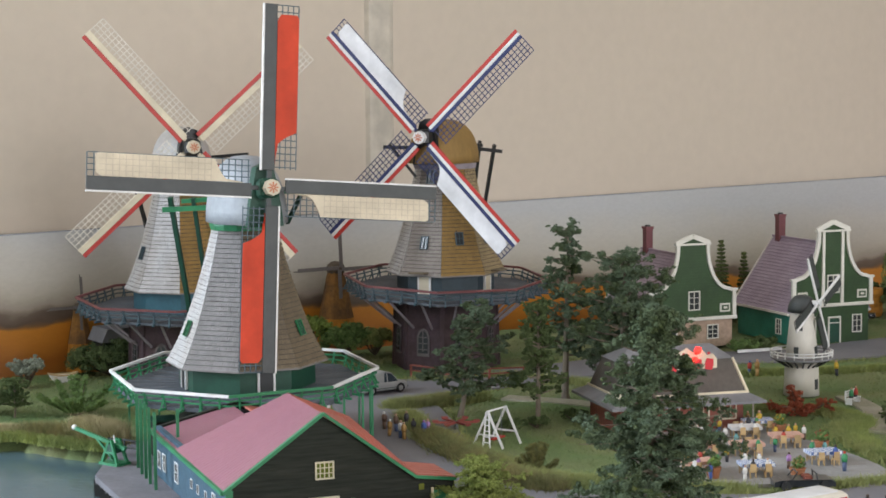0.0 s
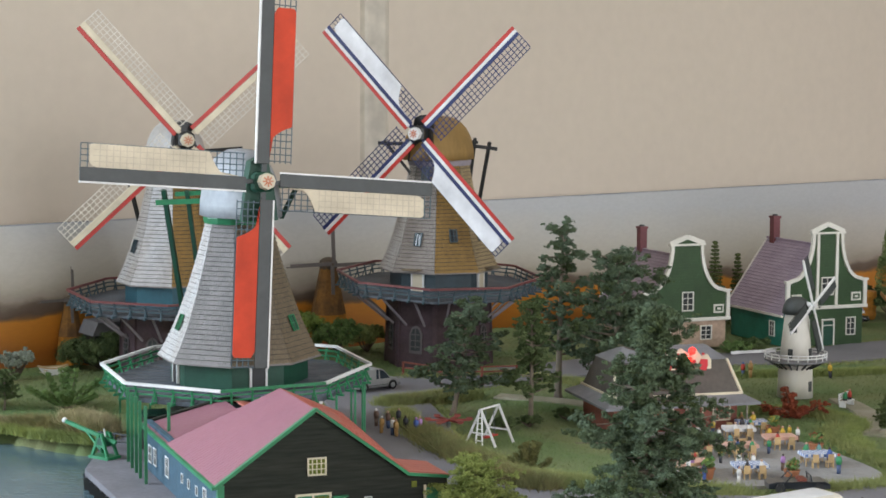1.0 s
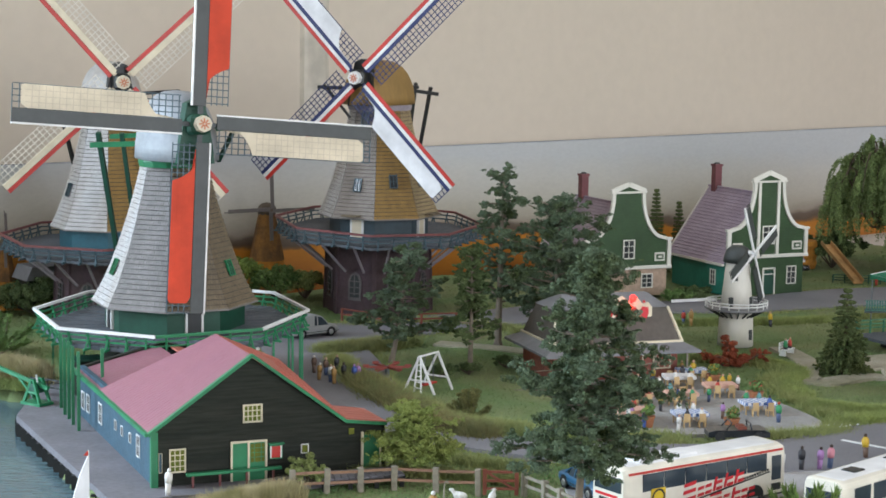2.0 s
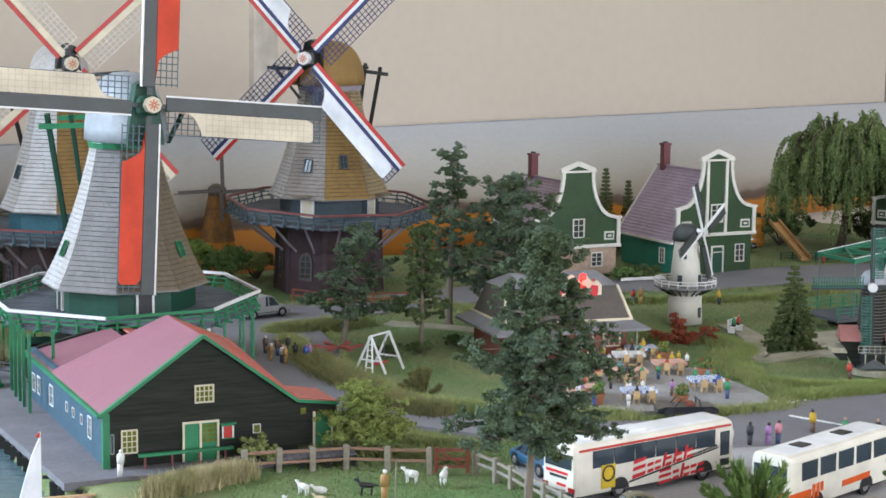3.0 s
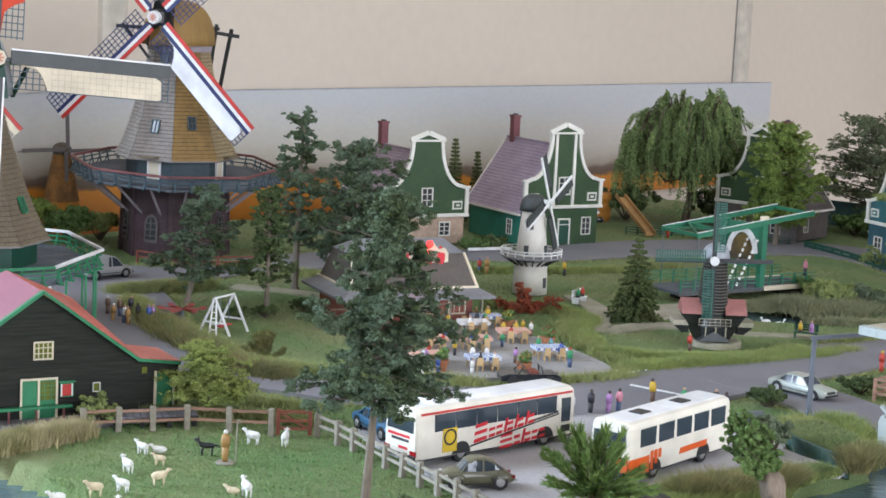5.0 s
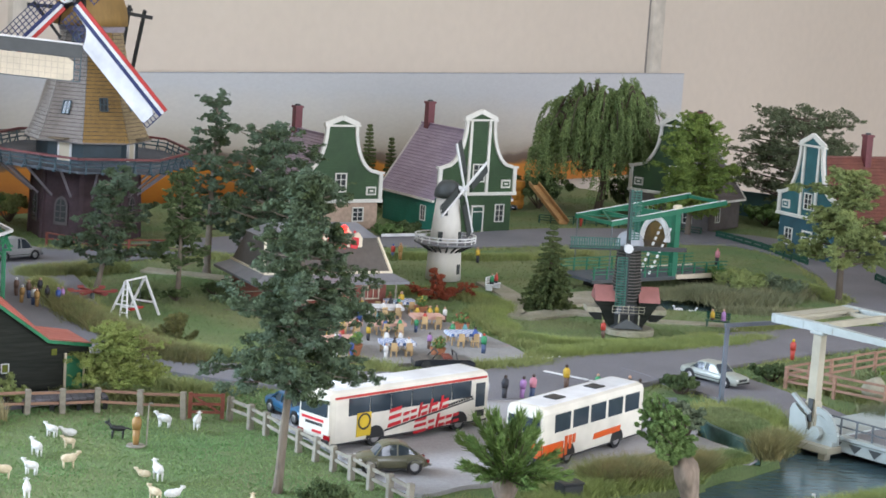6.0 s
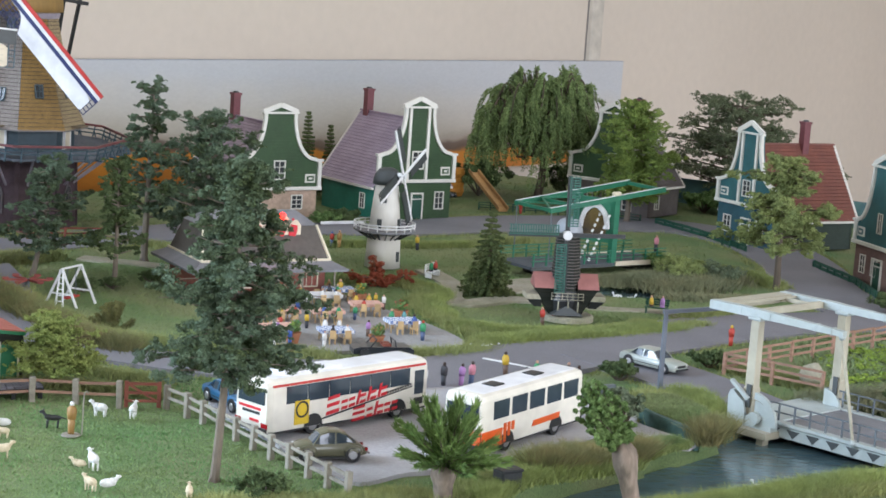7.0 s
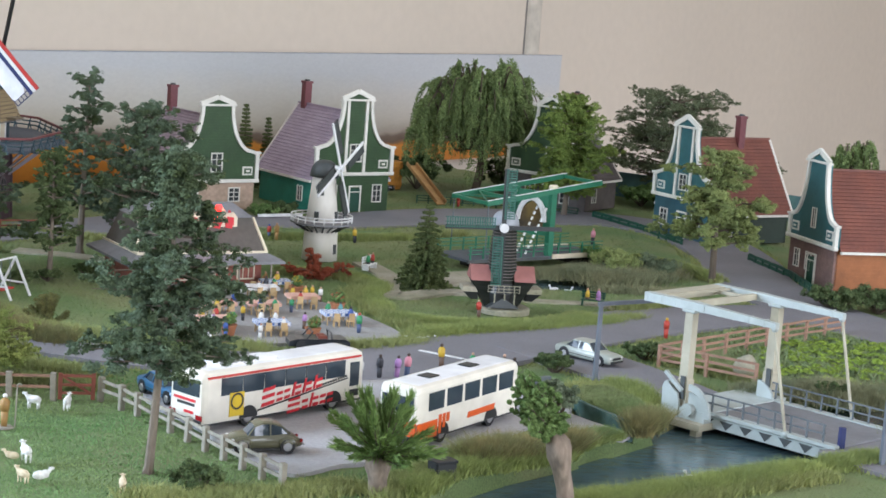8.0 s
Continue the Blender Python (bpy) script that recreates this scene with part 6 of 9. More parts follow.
def bush(x, y, h, r, label, leaf, flake=0.16, n=2600, clumps=10, group="", spiky=False, nm="bush", z=0.0, tall=0.75, fat=0.085):
    t = thing(nm, label, "bush", P(x, y, z), group=group)
    cs, mb, shoots = [], MB(), []
    if spiky:
        for i in range(clumps):
            a = 2.4 * i
            el = RNG.uniform(0.15, 1.3)
            L = r * RNG.uniform(0.75, 1.1)
            tip = Vector((math.cos(a) * math.cos(el) * L, math.sin(a) * math.cos(el) * L, h * 0.25 + math.sin(el) * h * 0.75))
            limb(mb, (0, 0, -0.1), tip, 0.09, 0.03, 0.1, 3, 5)
            shoots.append((Vector((0, 0, 0)), tip))
            for q in range(6):
                s = 0.3 + 0.7 * q / 5
                cs.append((tip.x * s, tip.y * s, tip.z * s, r * fat))
    else:
        for i in range(clumps):
            a, rr = 2.4 * i, r * math.sqrt((i + 0.5) / clumps) * 0.8
            cs.append((rr * math.cos(a), rr * math.sin(a), h * (0.3 + 0.45 * RNG.uniform(0.2, 1) * (1 - 0.5 * (rr / r) ** 2)), r * RNG.uniform(0.3, 0.45)))
            limb(mb, (0, 0, -0.1), cs[-1][:3], 0.1, 0.04, 0.1, 2, 5)
    part("stem", mb, BARKD, t)
    if spiky and fat < 0.1:
        part("crown", needles(shoots, int(n * 1.8), flake * 3.4, flake * 0.5, 0.42, 0.12), leaf, t)
    else:
        part("crown", flakes(cs if spiky else crumbs(cs, 10, 0.7), int(n * 2.0), flake * 0.58, squash=tall, long=1.3), leaf, t)
    return t




def fan_shrub(x, y, label, leaf, arms, n):
    """A short stem from which a few uneven arms of foliage spread. arms: the tip of each and its thickness."""
    t = thing("bush", label, "bush", P(x, y))
    mb, cs = MB(), []
    for ax, ay, az, r in arms:
        tip = Vector((ax, ay, az))
        limb(mb, (0, 0, -0.1), tip, 0.12, 0.04, 0.15, 3, 5)
        for q in range(5):
            p = Vector((0, 0, 0.35)).lerp(tip, 0.35 + 0.16 * q) + Vector(RNG.normal(0, 0.1, 3))
            cs.append((p.x, p.y, p.z, 1.5 * r * RNG.uniform(0.7, 1.15)))
    part("stem", mb, BARKD, t)
    part("crown", flakes(crumbs(cs, 7, 0.7), n, 0.055, squash=0.7, up=0.4, long=1.3), leaf, t)
    return t


fan_shrub(12.6, 155.0, "rust red shrub with spreading arms on the lawn", LEAF_R, ((-2.6, 0.2, 1.15, 0.36), (-1.5, -0.8, 1.0, 0.34), (-0.6, 0.3, 2.5, 0.42), (-0.2, 0.4, 1.7, 0.42), (0.9, -0.6, 1.0, 0.36), (2.0, 0.2, 1.25, 0.3), (2.9, 0.0, 1.4, 0.34), (0.4, -1.2, 0.7, 0.3)), 16000)

tree(-10.6, 114.2, 4.5, 1.7, 2.5, "yellow-green feathery shrub beside the warehouse", LEAF_L, 0.09, 26000, 44, 0.13, cr=(0.45, 0.75), droop=0.36, nm="shrub", bark=BARKD, profile=lambda s: 1.1 - 0.75 * s ** 2)
bush(-16.9, 110.4, 2.3, 1.4, "olive shrub in front of the warehouse", LEAF_O, 0.12, 2600, 9)
bush(-8.1, 130.8, 2.3, 1.75, "dark olive vase-shaped shrub at the road verge", LEAF_B, 0.075, 7500, 15, spiky=True, fat=0.15)
bush(-52.8, 173.0, 3.9, 4.0, "dense dark bush beside the far mill", LEAF_F, 0.15, 12000, 22, group="dark bushes")
bush(-49.4, 151.6, 3.4, 3.4, "spreading juniper with finger-like branches", LEAF_G, 0.09, 11000, 15, spiky=True, fat=0.105)
bush(-58.7, 165.5, 3.9, 1.7, "grey-green small tree on the shore", leafmat("silver_grey_leaves", (0.26, 0.29, 0.23), (0.18, 0.21, 0.16)), 0.14, 4600, 14)
bush(-63.5, 162, 2.6, 2.2, "olive shrub on the shore", LEAF_O, 0.16, 2600, 9)
bush(-57.3, 152.0, 2.4, 1.8, "dark shrub at the water's edge", LEAF_F, 0.16, 3600, 12, group="shore shrubs")
for bx, by, bh, br, lm in ((-35.5, 187, 5.6, 3.0, LEAF_Y), (-31.5, 186, 4.2, 2.8, LEAF_G), (-38.5, 183, 4.5, 2.5, LEAF_O), (-28.6, 187.5, 3.6, 2.2, LEAF_O)):
    bush(bx, by, bh, br, "leafy bush behind the mill gallery", lm, 0.18, 3600, 12, group="bushes behind the mill")
bush(11.3, 192.3, 1.8, 1.9, "low trimmed garden bush beside a house", LEAF_F, 0.14, 2200, 9, group="garden bushes")
bush(9.6, 190.6, 1.6, 1.8, "low trimmed garden bush beside a house", LEAF_G, 0.14, 2200, 9, group="garden bushes")
for bx, by, bh, br in ((60.5, 214.5, 3.0, 3.4), (56.5, 217.5, 2.8, 3.0), (64, 209, 3.0, 3.0), (52, 222, 3.0, 3.0)):
    bush(bx, by, bh, br, "clipped dark green hedge bush behind the street", LEAF_G, 0.2, 3200, 12, group="hedge bushes")
for bx, by, bh, br in ((29.5, 222, 5.0, 3.6), (24.5, 226, 5.5, 3.4), (41, 225, 5, 3.4)):
    bush(bx, by, bh, br, "dark undergrowth below the willow", LEAF_F, 0.22, 3800, 12, group="undergrowth")
bush(41.5, 168.2, 1.6, 1.8, "grey-green reed bush at the pond bank", LEAF_J, 0.12, 3200, 12)
bush(57.6, 152.8, 2.6, 2.6, "dark hedge in front of the boarded house", LEAF_F, 0.16, 3000, 11, group="front hedge")
bush(61.5, 152.0, 2.6, 2.8, "dark hedge in front of the boarded house", LEAF_F, 0.16, 3000, 11, group="front hedge")
bush(65.5, 151.0, 2.8, 2.8, "dark hedge in front of the boarded house", LEAF_F, 0.16, 3000, 11, group="front hedge")
bush(45.0, 118.2, 1.7, 1.2, "small dark shrub beside the bridge", LEAF_F, 0.12, 1500, 8)
for bx, by in ((-9.3, 149.2), (-11.5, 147.5), (-6.3, 152.5)):
    bush(bx, by, 1.0, 1.3, "low dark heath bush under the trees", LEAF_F, 0.12, 1300, 7, group="heath bushes")
bush(2.2, 92.8, 1.2, 1.6, "low dark bush at the foot of the tree", LEAF_F, 0.12, 1800, 8)


bush(41.3, 166.2, 2.6, 2.6, "olive shrub on the pond bank", LEAF_O, 0.12, 2800, 12)
bush(45.2, 165.9, 2.0, 2.4, "low grey-green shrub on the pond bank", LEAF_J, 0.12, 2800, 12)
bush(40.1, 170.4, 2.2, 2.0, "dark green shrub on the pond bank", LEAF_G, 0.12, 2800, 12)
bush(34.7, 128.8, 1.5, 1.5, "dark green shrub at the foot of the fence", LEAF_F, 0.12, 2800, 12)
bush(26.9, 123.3, 1.6, 1.4, "dark green shrub at the road verge", LEAF_F, 0.12, 2800, 12)
LEAF_P = leafmat("fresh_willow_shoots", (0.19, 0.27, 0.075), (0.10, 0.17, 0.045))


def pollard(x, y, trunk_h, r, crown_h, label, leaf, lean, spiky, sway=0.0):
    t = thing("pollard_willow", label, "willow", P(x, y, -0.6), group="pollard willows")
    mb = MB()
    rings = []
    for s, rr in ((0, 1.2), (0.12, 0.95), (0.4, 0.82), (0.62, 0.95), (0.78, 1.22), (0.9, 1.3), (0.99, 1.08), (1.05, 0.7), (1.08, 0.25)):
        rings.append([(lean * s + r * rr * (1 + 0.14 * math.sin(3 * a + 7 * s) + 0.06 * math.sin(7 * a + 13 * s)) * math.cos(a), r * rr * (1 + 0.1 * math.cos(2 * a + 5 * s)) * math.sin(a), trunk_h * s) for a in [2 * math.pi * q / 14 for q in range(14)]])
    mb.loft(rings)
    part("trunk", mb, BARKP, t, "thick knobbly pollarded trunk", smooth=True)
    stems, cs, lines = MB(), [], []
    for i in range(70 if spiky else 26):
        a, el = 2.4 * i, RNG.uniform(0.0 if spiky else 0.25, 1.45)
        L = crown_h * RNG.uniform(0.75, 1.08)
        wide, tall = (0.95, 1.0) if spiky else (0.52, 1.3)
        tip = Vector((lean + sway * (0.35 + 0.65 * math.sin(el)) + math.cos(a) * math.cos(el) * L * wide, math.sin(a) * math.cos(el) * L * wide, trunk_h + math.sin(el) * L * tall))
        base = Vector((lean, 0, trunk_h * 0.98))
        limb(stems, base, tip, 0.07, 0.02, 0.08, 2, 4)
        lines.append((base, tip))
        for q in range(9):
            s = 0.22 + 0.78 * q / 8
            p = base.lerp(tip, s)
            cs.append((p.x, p.y, p.z, 0.11 if spiky else 0.36))
    part("shoot", stems, BARKD, t, kind="stuff")
    crown = needles(lines, 13000, 0.55, 0.035, 0.26, 0.15) if spiky else flakes(crumbs(cs, 3, 0.9), 40000, 0.055, squash=0.9, long=1.6)
    part("crown", crown, leaf, t, "upright leafy shoots")
    return t


pollard(11.3, 92.2, 2.7, 0.55, 3.3, "pollard willow with spiky green shoots", LEAF_P, 0.1, True)
pollard(21.2, 90.6, 4.4, 0.52, 2.7, "pollard willow with leaning trunk and tall leafy head", LEAF_G, -0.9, False, -1.9)
bush(24.4, 110.2, 3.0, 1.5, "blue-green leafy bush behind the pollard willow", LEAF_J, 0.13, 3200, 11)


# grass: short fibres on the lawns, longer ones along the edges
def road_dist(pts):
    """The distance of each point to the nearest road's edge."""
    best = np.full(len(pts), 99.0)
    for line, w, nm in ROADS:
        sp = spline([(x, y, 0) for x, y in line], 6)
        for i, p in enumerate(sp):
            k = min(i / 6, len(line) - 1.001)
            ww = w[int(k)] * (1 - k % 1) + w[int(k) + 1] * (k % 1)
            best = np.minimum(best, np.hypot(pts[:, 0] - p.x, pts[:, 1] - p.y) - ww / 2)
    return best


def in_poly(pts, poly):
    x, y = pts[:, 0], pts[:, 1]
    hit = np.zeros(len(pts), bool)
    for (x0, y0), (x1, y1) in zip(poly, poly[1:] + poly[:1]):
        if y0 != y1:
            hit ^= ((y0 > y) != (y1 > y)) & (x < (x1 - x0) * (y - y0) / (y1 - y0) + x0)
    return hit


PARKING = [(-1.5, 112), (2.5, 103), (6.6, 94.8), (15, 99.8), (22.5, 106.5), (26.8, 113), (22, 120), (3, 120)]
TERRACE = [(-1, 150), (8.5, 151.5), (10.8, 147), (14.3, 142), (17.8, 134), (16, 130), (9, 127.2), (1.5, 127), (-2, 136)]


def free(pts, margin=0.15):
    ok = (road_dist(pts) > margin)
    for poly in (WATER_L, WATER_R, POND, QUAY, PARKING, TERRACE):
        ok &= ~in_poly(pts, poly)
    return ok


def fibres(pts, h, w, lean=0.35, z=None):
    n = len(pts)
    a = RNG.uniform(0, 2 * math.pi, n)
    hh = h * RNG.uniform(0.6, 1.3, n)
    dx, dy = np.cos(a) * w, np.sin(a) * w
    lx, ly = RNG.normal(0, lean, n) * hh, RNG.normal(0, lean, n) * hh
    z0 = np.array([ground_height(x, y) for x, y in pts.tolist()]) - 0.03 if z is None else z
    v = np.stack([np.stack([pts[:, 0] - dx, pts[:, 1] - dy, z0], 1), np.stack([pts[:, 0] + dx, pts[:, 1] + dy, z0], 1), np.stack([pts[:, 0] + lx, pts[:, 1] + ly, z0 + hh], 1)], 1).reshape(-1, 3)
    mb = MB()
    mb.v = [tuple(q) for q in v.tolist()]
    mb.f = [(3 * i, 3 * i + 1, 3 * i + 2) for i in range(n)]
    mb.mi = [0] * n
    return mb


def scatter(n, x0, x1, y0, y1):
    return np.stack([RNG.uniform(x0, x1, n), RNG.uniform(y0, y1, n)], 1)


for nm, n, box_, h in (("lawn_grass", 90000, (-18, 16, 88, 128), 0.13), ("lawn_grass", 80000, (-28, 48, 128, 188), 0.15), ("lawn_grass", 26000, (-75, -20, 140, 190), 0.2), ("lawn_grass", 30000, (14, 70, 84, 160), 0.16), ("lawn_grass", 20000, (-20, 80, 186, 240), 0.2)):
    pts = scatter(n, *box_)
    pts = pts[free(pts)]
    pts = pts[(pts[:, 0] - pts[:, 1] + 236) > 1.5]
    solo(nm, fibres(pts, h, 0.045, 0.6), MEADOW if box_[2] == 88 else GRASSB, "short green static grass of the lawns", "grass", kind="stuff")

# olive edges along the roads
pts = scatter(420000, -75, 75, 88, 205)
d = road_dist(pts)
edge = (d > 0.1) & (d < 0.9 + 1.1 * np.array([noise.noise(Vector((x * 0.12, y * 0.12, 5))) for x, y in pts.tolist()]))
pts = pts[edge]
pts = pts[free(pts, 0.1)]
solo("verge_grass", fibres(pts[:70000], 0.38, 0.04, 0.5), OLIVE, "longer olive grass along the road edges", "grass", kind="stuff")


def strip(line, width, n):
    sp = spline([(x, y, 0) for x, y in line], 8)
    out = []
    for i in range(n):
        k = RNG.uniform(0, len(sp) - 1.001)
        p = sp[int(k)].lerp(sp[int(k) + 1], k % 1)
        out.append((p.x + RNG.normal(0, width * 0.4), p.y + RNG.normal(0, width * 0.4)))
    return np.array(out)


MOSS = mat("mossy_bank_fibre", (0.27, 0.315, 0.085), 0.85, 0.2, 200, 0.0, col2=(0.20, 0.245, 0.075), mix_scale=25, island=0.22)
REED = mat("grey_olive_reed_fibre", (0.235, 0.225, 0.115), 0.85, 0.2, 200, 0.0, col2=(0.15, 0.17, 0.09), mix_scale=25, island=0.3)
REEDB = mat("brown_olive_reed_fibre", (0.245, 0.205, 0.08), 0.85, 0.2, 200, 0.0, col2=(0.15, 0.16, 0.06), mix_scale=60, island=0.3)
# grass banks that curve over the lawns
for line, w, n, h, m in (
        ([(19.0, 133.5), (24, 136.2), (30, 139.0), (35.5, 142.4)], 1.2, 12000, 0.9, MOSS),
        ([(17.8, 139.2), (22, 137.9), (28, 139.4), (34, 143.2)], 0.9, 9000, 0.9, MOSS),
        ([(10, 158.6), (15, 157.2), (17.8, 153), (16.4, 148), (17.2, 143)], 1.0, 8000, 0.8, MOSS),
        ([(-10.5, 128.8), (-4, 127.0), (1, 126.0)], 1.8, 8000, 0.9, MOSS),
        ([(45.5, 176), (49.0, 170.5), (50.2, 165)], 0.8, 4000, 0.8, MOSS),
        ([(9.5, 176), (16, 177.6), (23, 180.6)], 1.0, 5000, 0.8, MOSS),
        ([(-17.9, 144.0), (-16.0, 139.2), (-13.9, 135.2), (-11.4, 131.0), (-9.2, 127.2), (-6.7, 125.6)], 1.2, 11000, 1.5, REEDB),
        ([(-17.6, 143.8), (-15.6, 139.2), (-13.4, 135.4), (-10.8, 131.6), (-8.4, 128.4), (-4.0, 126.6)], 1.6, 12000, 1.3, OLIVE),
        ([(-22.2, 156.2), (-20.3, 157.6), (-18.0, 159.8), (-15.4, 162.2)], 1.2, 9000, 1.3, OLIVE),
        ([(-21.6, 156.4), (-19.4, 158.2), (-16.8, 160.8)], 0.9, 4000, 1.4, REEDB),
        ([(-20.6, 152.0), (-19.4, 148.4), (-18.2, 145.0)], 0.9, 6000, 1.1, OLIVE),
        ([(-70, 140.4), (-60, 140.6), (-54, 141.2), (-50.5, 141.6), (-46.5, 139.2), (-42, 137.4)], 1.0, 12000, 0.9, MOSS),
        ([(-50.5, 143), (-46, 141.4), (-43.5, 139.6)], 1.4, 6000, 1.6, REEDB),
        ([(-10, 129.5), (-4, 127.6), (2, 126.6), (6, 126.5)], 2.2, 5200, 0.9, OLIVE),
        ([(9.5, 126.6), (17.5, 130.3), (19.5, 135), (26, 137.5), (33, 141.5), (38, 144.5)], 1.3, 6500, 0.8, OLIVE),
        ([(18.4, 136.5), (16.5, 143), (15.6, 149), (17, 153), (14, 157), (10, 158)], 1.5, 5200, 0.8, OLIVE),
        ([(17.5, 140), (22, 138.8), (28, 140.3), (33.5, 144.3)], 1.0, 4200, 0.7, OLIVE),
        ([(9.5, 176.5), (16, 178), (23, 181), (30, 187)], 1.4, 4200, 0.8, OLIVE),
        ([(-22, 171), (-14, 174), (-6, 171), (-2, 169)], 1.6, 3400, 0.8, OLIVE),
        ([(46, 175), (49.5, 170), (50.5, 164)], 1.2, 2400, 0.7, OLIVE),
        ([(37.5, 147.5), (41, 150), (45, 153)], 1.3, 2400, 0.7, OLIVE),
        ([(25.5, 113), (28, 118), (29.0, 117)], 1.6, 3600, 0.8, OLIVE),
        ([(24.3, 104.2), (25.6, 105.2), (26.8, 105.9)], 0.4, 4500, 0.8, GRASSB),
        ([(17.0, 98.6), (20.0, 100.4), (23, 103.2)], 1.1, 4200, 1.0, OLIVE),
        ([(11.5, 92), (13.2, 95.0), (15.5, 97.4)], 1.0, 4200, 0.9, OLIVE),
        ([(-1, 90.5), (5, 91.5), (10, 93.5)], 1.3, 3600, 0.8, OLIVE),
        ([(22.8, 91.3), (28, 93.6), (33, 96.0), (38, 98.8)], 0.9, 9500, 0.75, OLIVE),
        ([(-17.4, 108.0), (-19.0, 106.4), (-20.4, 104.6), (-21.8, 102.4)], 0.9, 5200, 1.3, STRAW),
        ([(-46, 141.5), (-44, 139.8), (-42, 139)], 1.0, 3000, 2.2, STRAW),
        ([(-62, 142), (-55, 142.4), (-51, 143)], 1.0, 2600, 1.2, STRAW),
        ([(-14.5, 114.2), (-9, 114.5), (-4, 113.6)], 1.0, 2400, 0.9, OLIVE),
        ([(-16, 120.6), (-10, 119.2), (-4, 117.2)], 1.2, 3400, 0.8, OLIVE),
        ([(37.5, 164), (40, 161.5), (43, 163.5), (46, 168)], 2.6, 8000, 1.5, REED),
        ([(33.5, 162.8), (38.5, 166.5), (42, 170)], 1.8, 4200, 1.0, REED),
        ([(38, 157), (42, 156.5), (47, 158)], 1.4, 3000, 0.8, REED),
        ([(13.2, 92.6), (16.0, 96.6), (19.4, 98.8), (23.2, 101.5)], 0.8, 9000, 1.0, MOSS),
        ([(23.2, 101.9), (25.8, 104.6), (27.4, 106.0)], 0.5, 5000, 0.5, MOSS),
        ([(29.2, 107.6), (30.2, 109.6), (30.6, 111.8)], 0.6, 3600, 1.0, OLIVE),
        ([(17.6, 98.9), (19.2, 99.7), (20.8, 100.5)], 0.9, 4500, 1.9, REEDB),
        ([(17.2, 99.1), (19.0, 99.9), (21.2, 101.0)], 1.1, 5000, 1.5, OLIVE),
        ([(28.7, 106.7), (29.5, 107.8), (30.4, 109.0)], 0.8, 3000, 1.7, REEDB),
        ([(22.9, 101.5), (23.6, 102.1), (24.1, 102.9)], 0.4, 2200, 1.9, REEDB),
        ([(29.5, 113.5), (31, 116), (30.4, 119)], 1.6, 4500, 1.0, MOSS),
        ([(22.4, 91.6), (27, 94.2), (32, 96.6), (37.2, 99.6)], 1.2, 17000, 1.0, MOSS),
        ([(39.0, 101.0), (41, 102.2), (42.5, 102.6)], 1.0, 4500, 0.9, MOSS),
        ([(46.5, 108.5), (50, 110), (56, 113)], 1.4, 5000, 1.2, OLIVE),
        ([(39.5, 118.5), (43, 120.5), (47, 121.5)], 1.6, 6000, 1.2, REED),
        ([(45, 118), (50, 118.5), (54, 121)], 2.4, 6000, 1.5, REED),
        ([(36.5, 128), (40, 124.5), (42.5, 122.5)], 1.4, 4200, 0.9, OLIVE)):
    q = strip(line, w, int(n * 2.2))
    solo("grass_bank", fibres(q, h * (0.85 if m is STRAW else 0.7 if m in (REED, REEDB) else 0.72), 0.04, 0.25 if m is STRAW else 0.5), m, "tufts of long model grass" if m is not STRAW else "dry straw-coloured reeds at the bank", "grass", kind="stuff")
# low green wall that holds a grass mound above the canal path
LINE = [(26.0, 113.4), (26.3, 111.6), (27.0, 109.9), (27.7, 108.3), (28.4, 106.8)]
solo("path", ribbon([(22.6, 113.0), (24.6, 109.6), (26.4, 107.4), (28.0, 106.2)], [3.4, 3.0, 2.2, 1.2], 0.15, 0.4), PARK, "light grey path beside a low green wall", "path", kind="structure")
solo("retaining_wall", ribbon(LINE, [0.34] * 5, 0.82, 1.3), mat("worn_dark_green_wall_paint", (0.02, 0.075, 0.06), 0.6, 0.3, 200, 0.3, col2=(0.10, 0.16, 0.14), mix_scale=55, mix=0.35), "low dark green retaining wall with worn top", "wall", kind="structure")
MOUND = [(x + 0.2, y + 0.06) for x, y in LINE] + [(29.4, 107.8), (30.4, 110.0), (30.4, 113.2), (29.2, 116.4), (27.4, 116.2)]
solo("ground_mound", MB().slab(MOUND, -0.6, 0.66), GRASS, "raised lawn behind a low wall", "ground", kind="structure")
q = scatter(40000, 25.5, 31, 106, 117)
q = q[in_poly(q, MOUND)]
solo("mound_grass", fibres(q, 0.2, 0.04, 0.6, z=np.full(len(q), 0.64)), GRASSB, "short green static grass on the mound", "grass", kind="stuff")
# vegetable field
q = scatter(2600, 44, 58, 121, 139)
q = q[(q[:, 1] - q[:, 0] * 0.75 > 86) & (q[:, 1] - q[:, 0] * 0.75 < 101)]
cs = [(x, y, 0.12 + RNG.uniform(0, 0.12), 0.3) for x, y in q[:300].tolist()]
FIELDP = leafmat("field_plant_leaves", (0.17, 0.23, 0.11), (0.22, 0.27, 0.12), 0.25)
LETT = leafmat("lettuce_leaves", (0.31, 0.41, 0.06), (0.20, 0.30, 0.05), 0.3)
solo("vegetable_patch", flakes(cs, 9000, 0.13, squash=0.35, up=3.0), LETT, "bright green rows of field vegetables", "vegetables", kind="stuff")
q = scatter(9000, 42, 66, 118, 146)
q = q[free(q)]
solo("field_plants", fibres(q, 0.4, 0.08, 0.8), FIELDP, "low green field plants", "plants", kind="stuff")


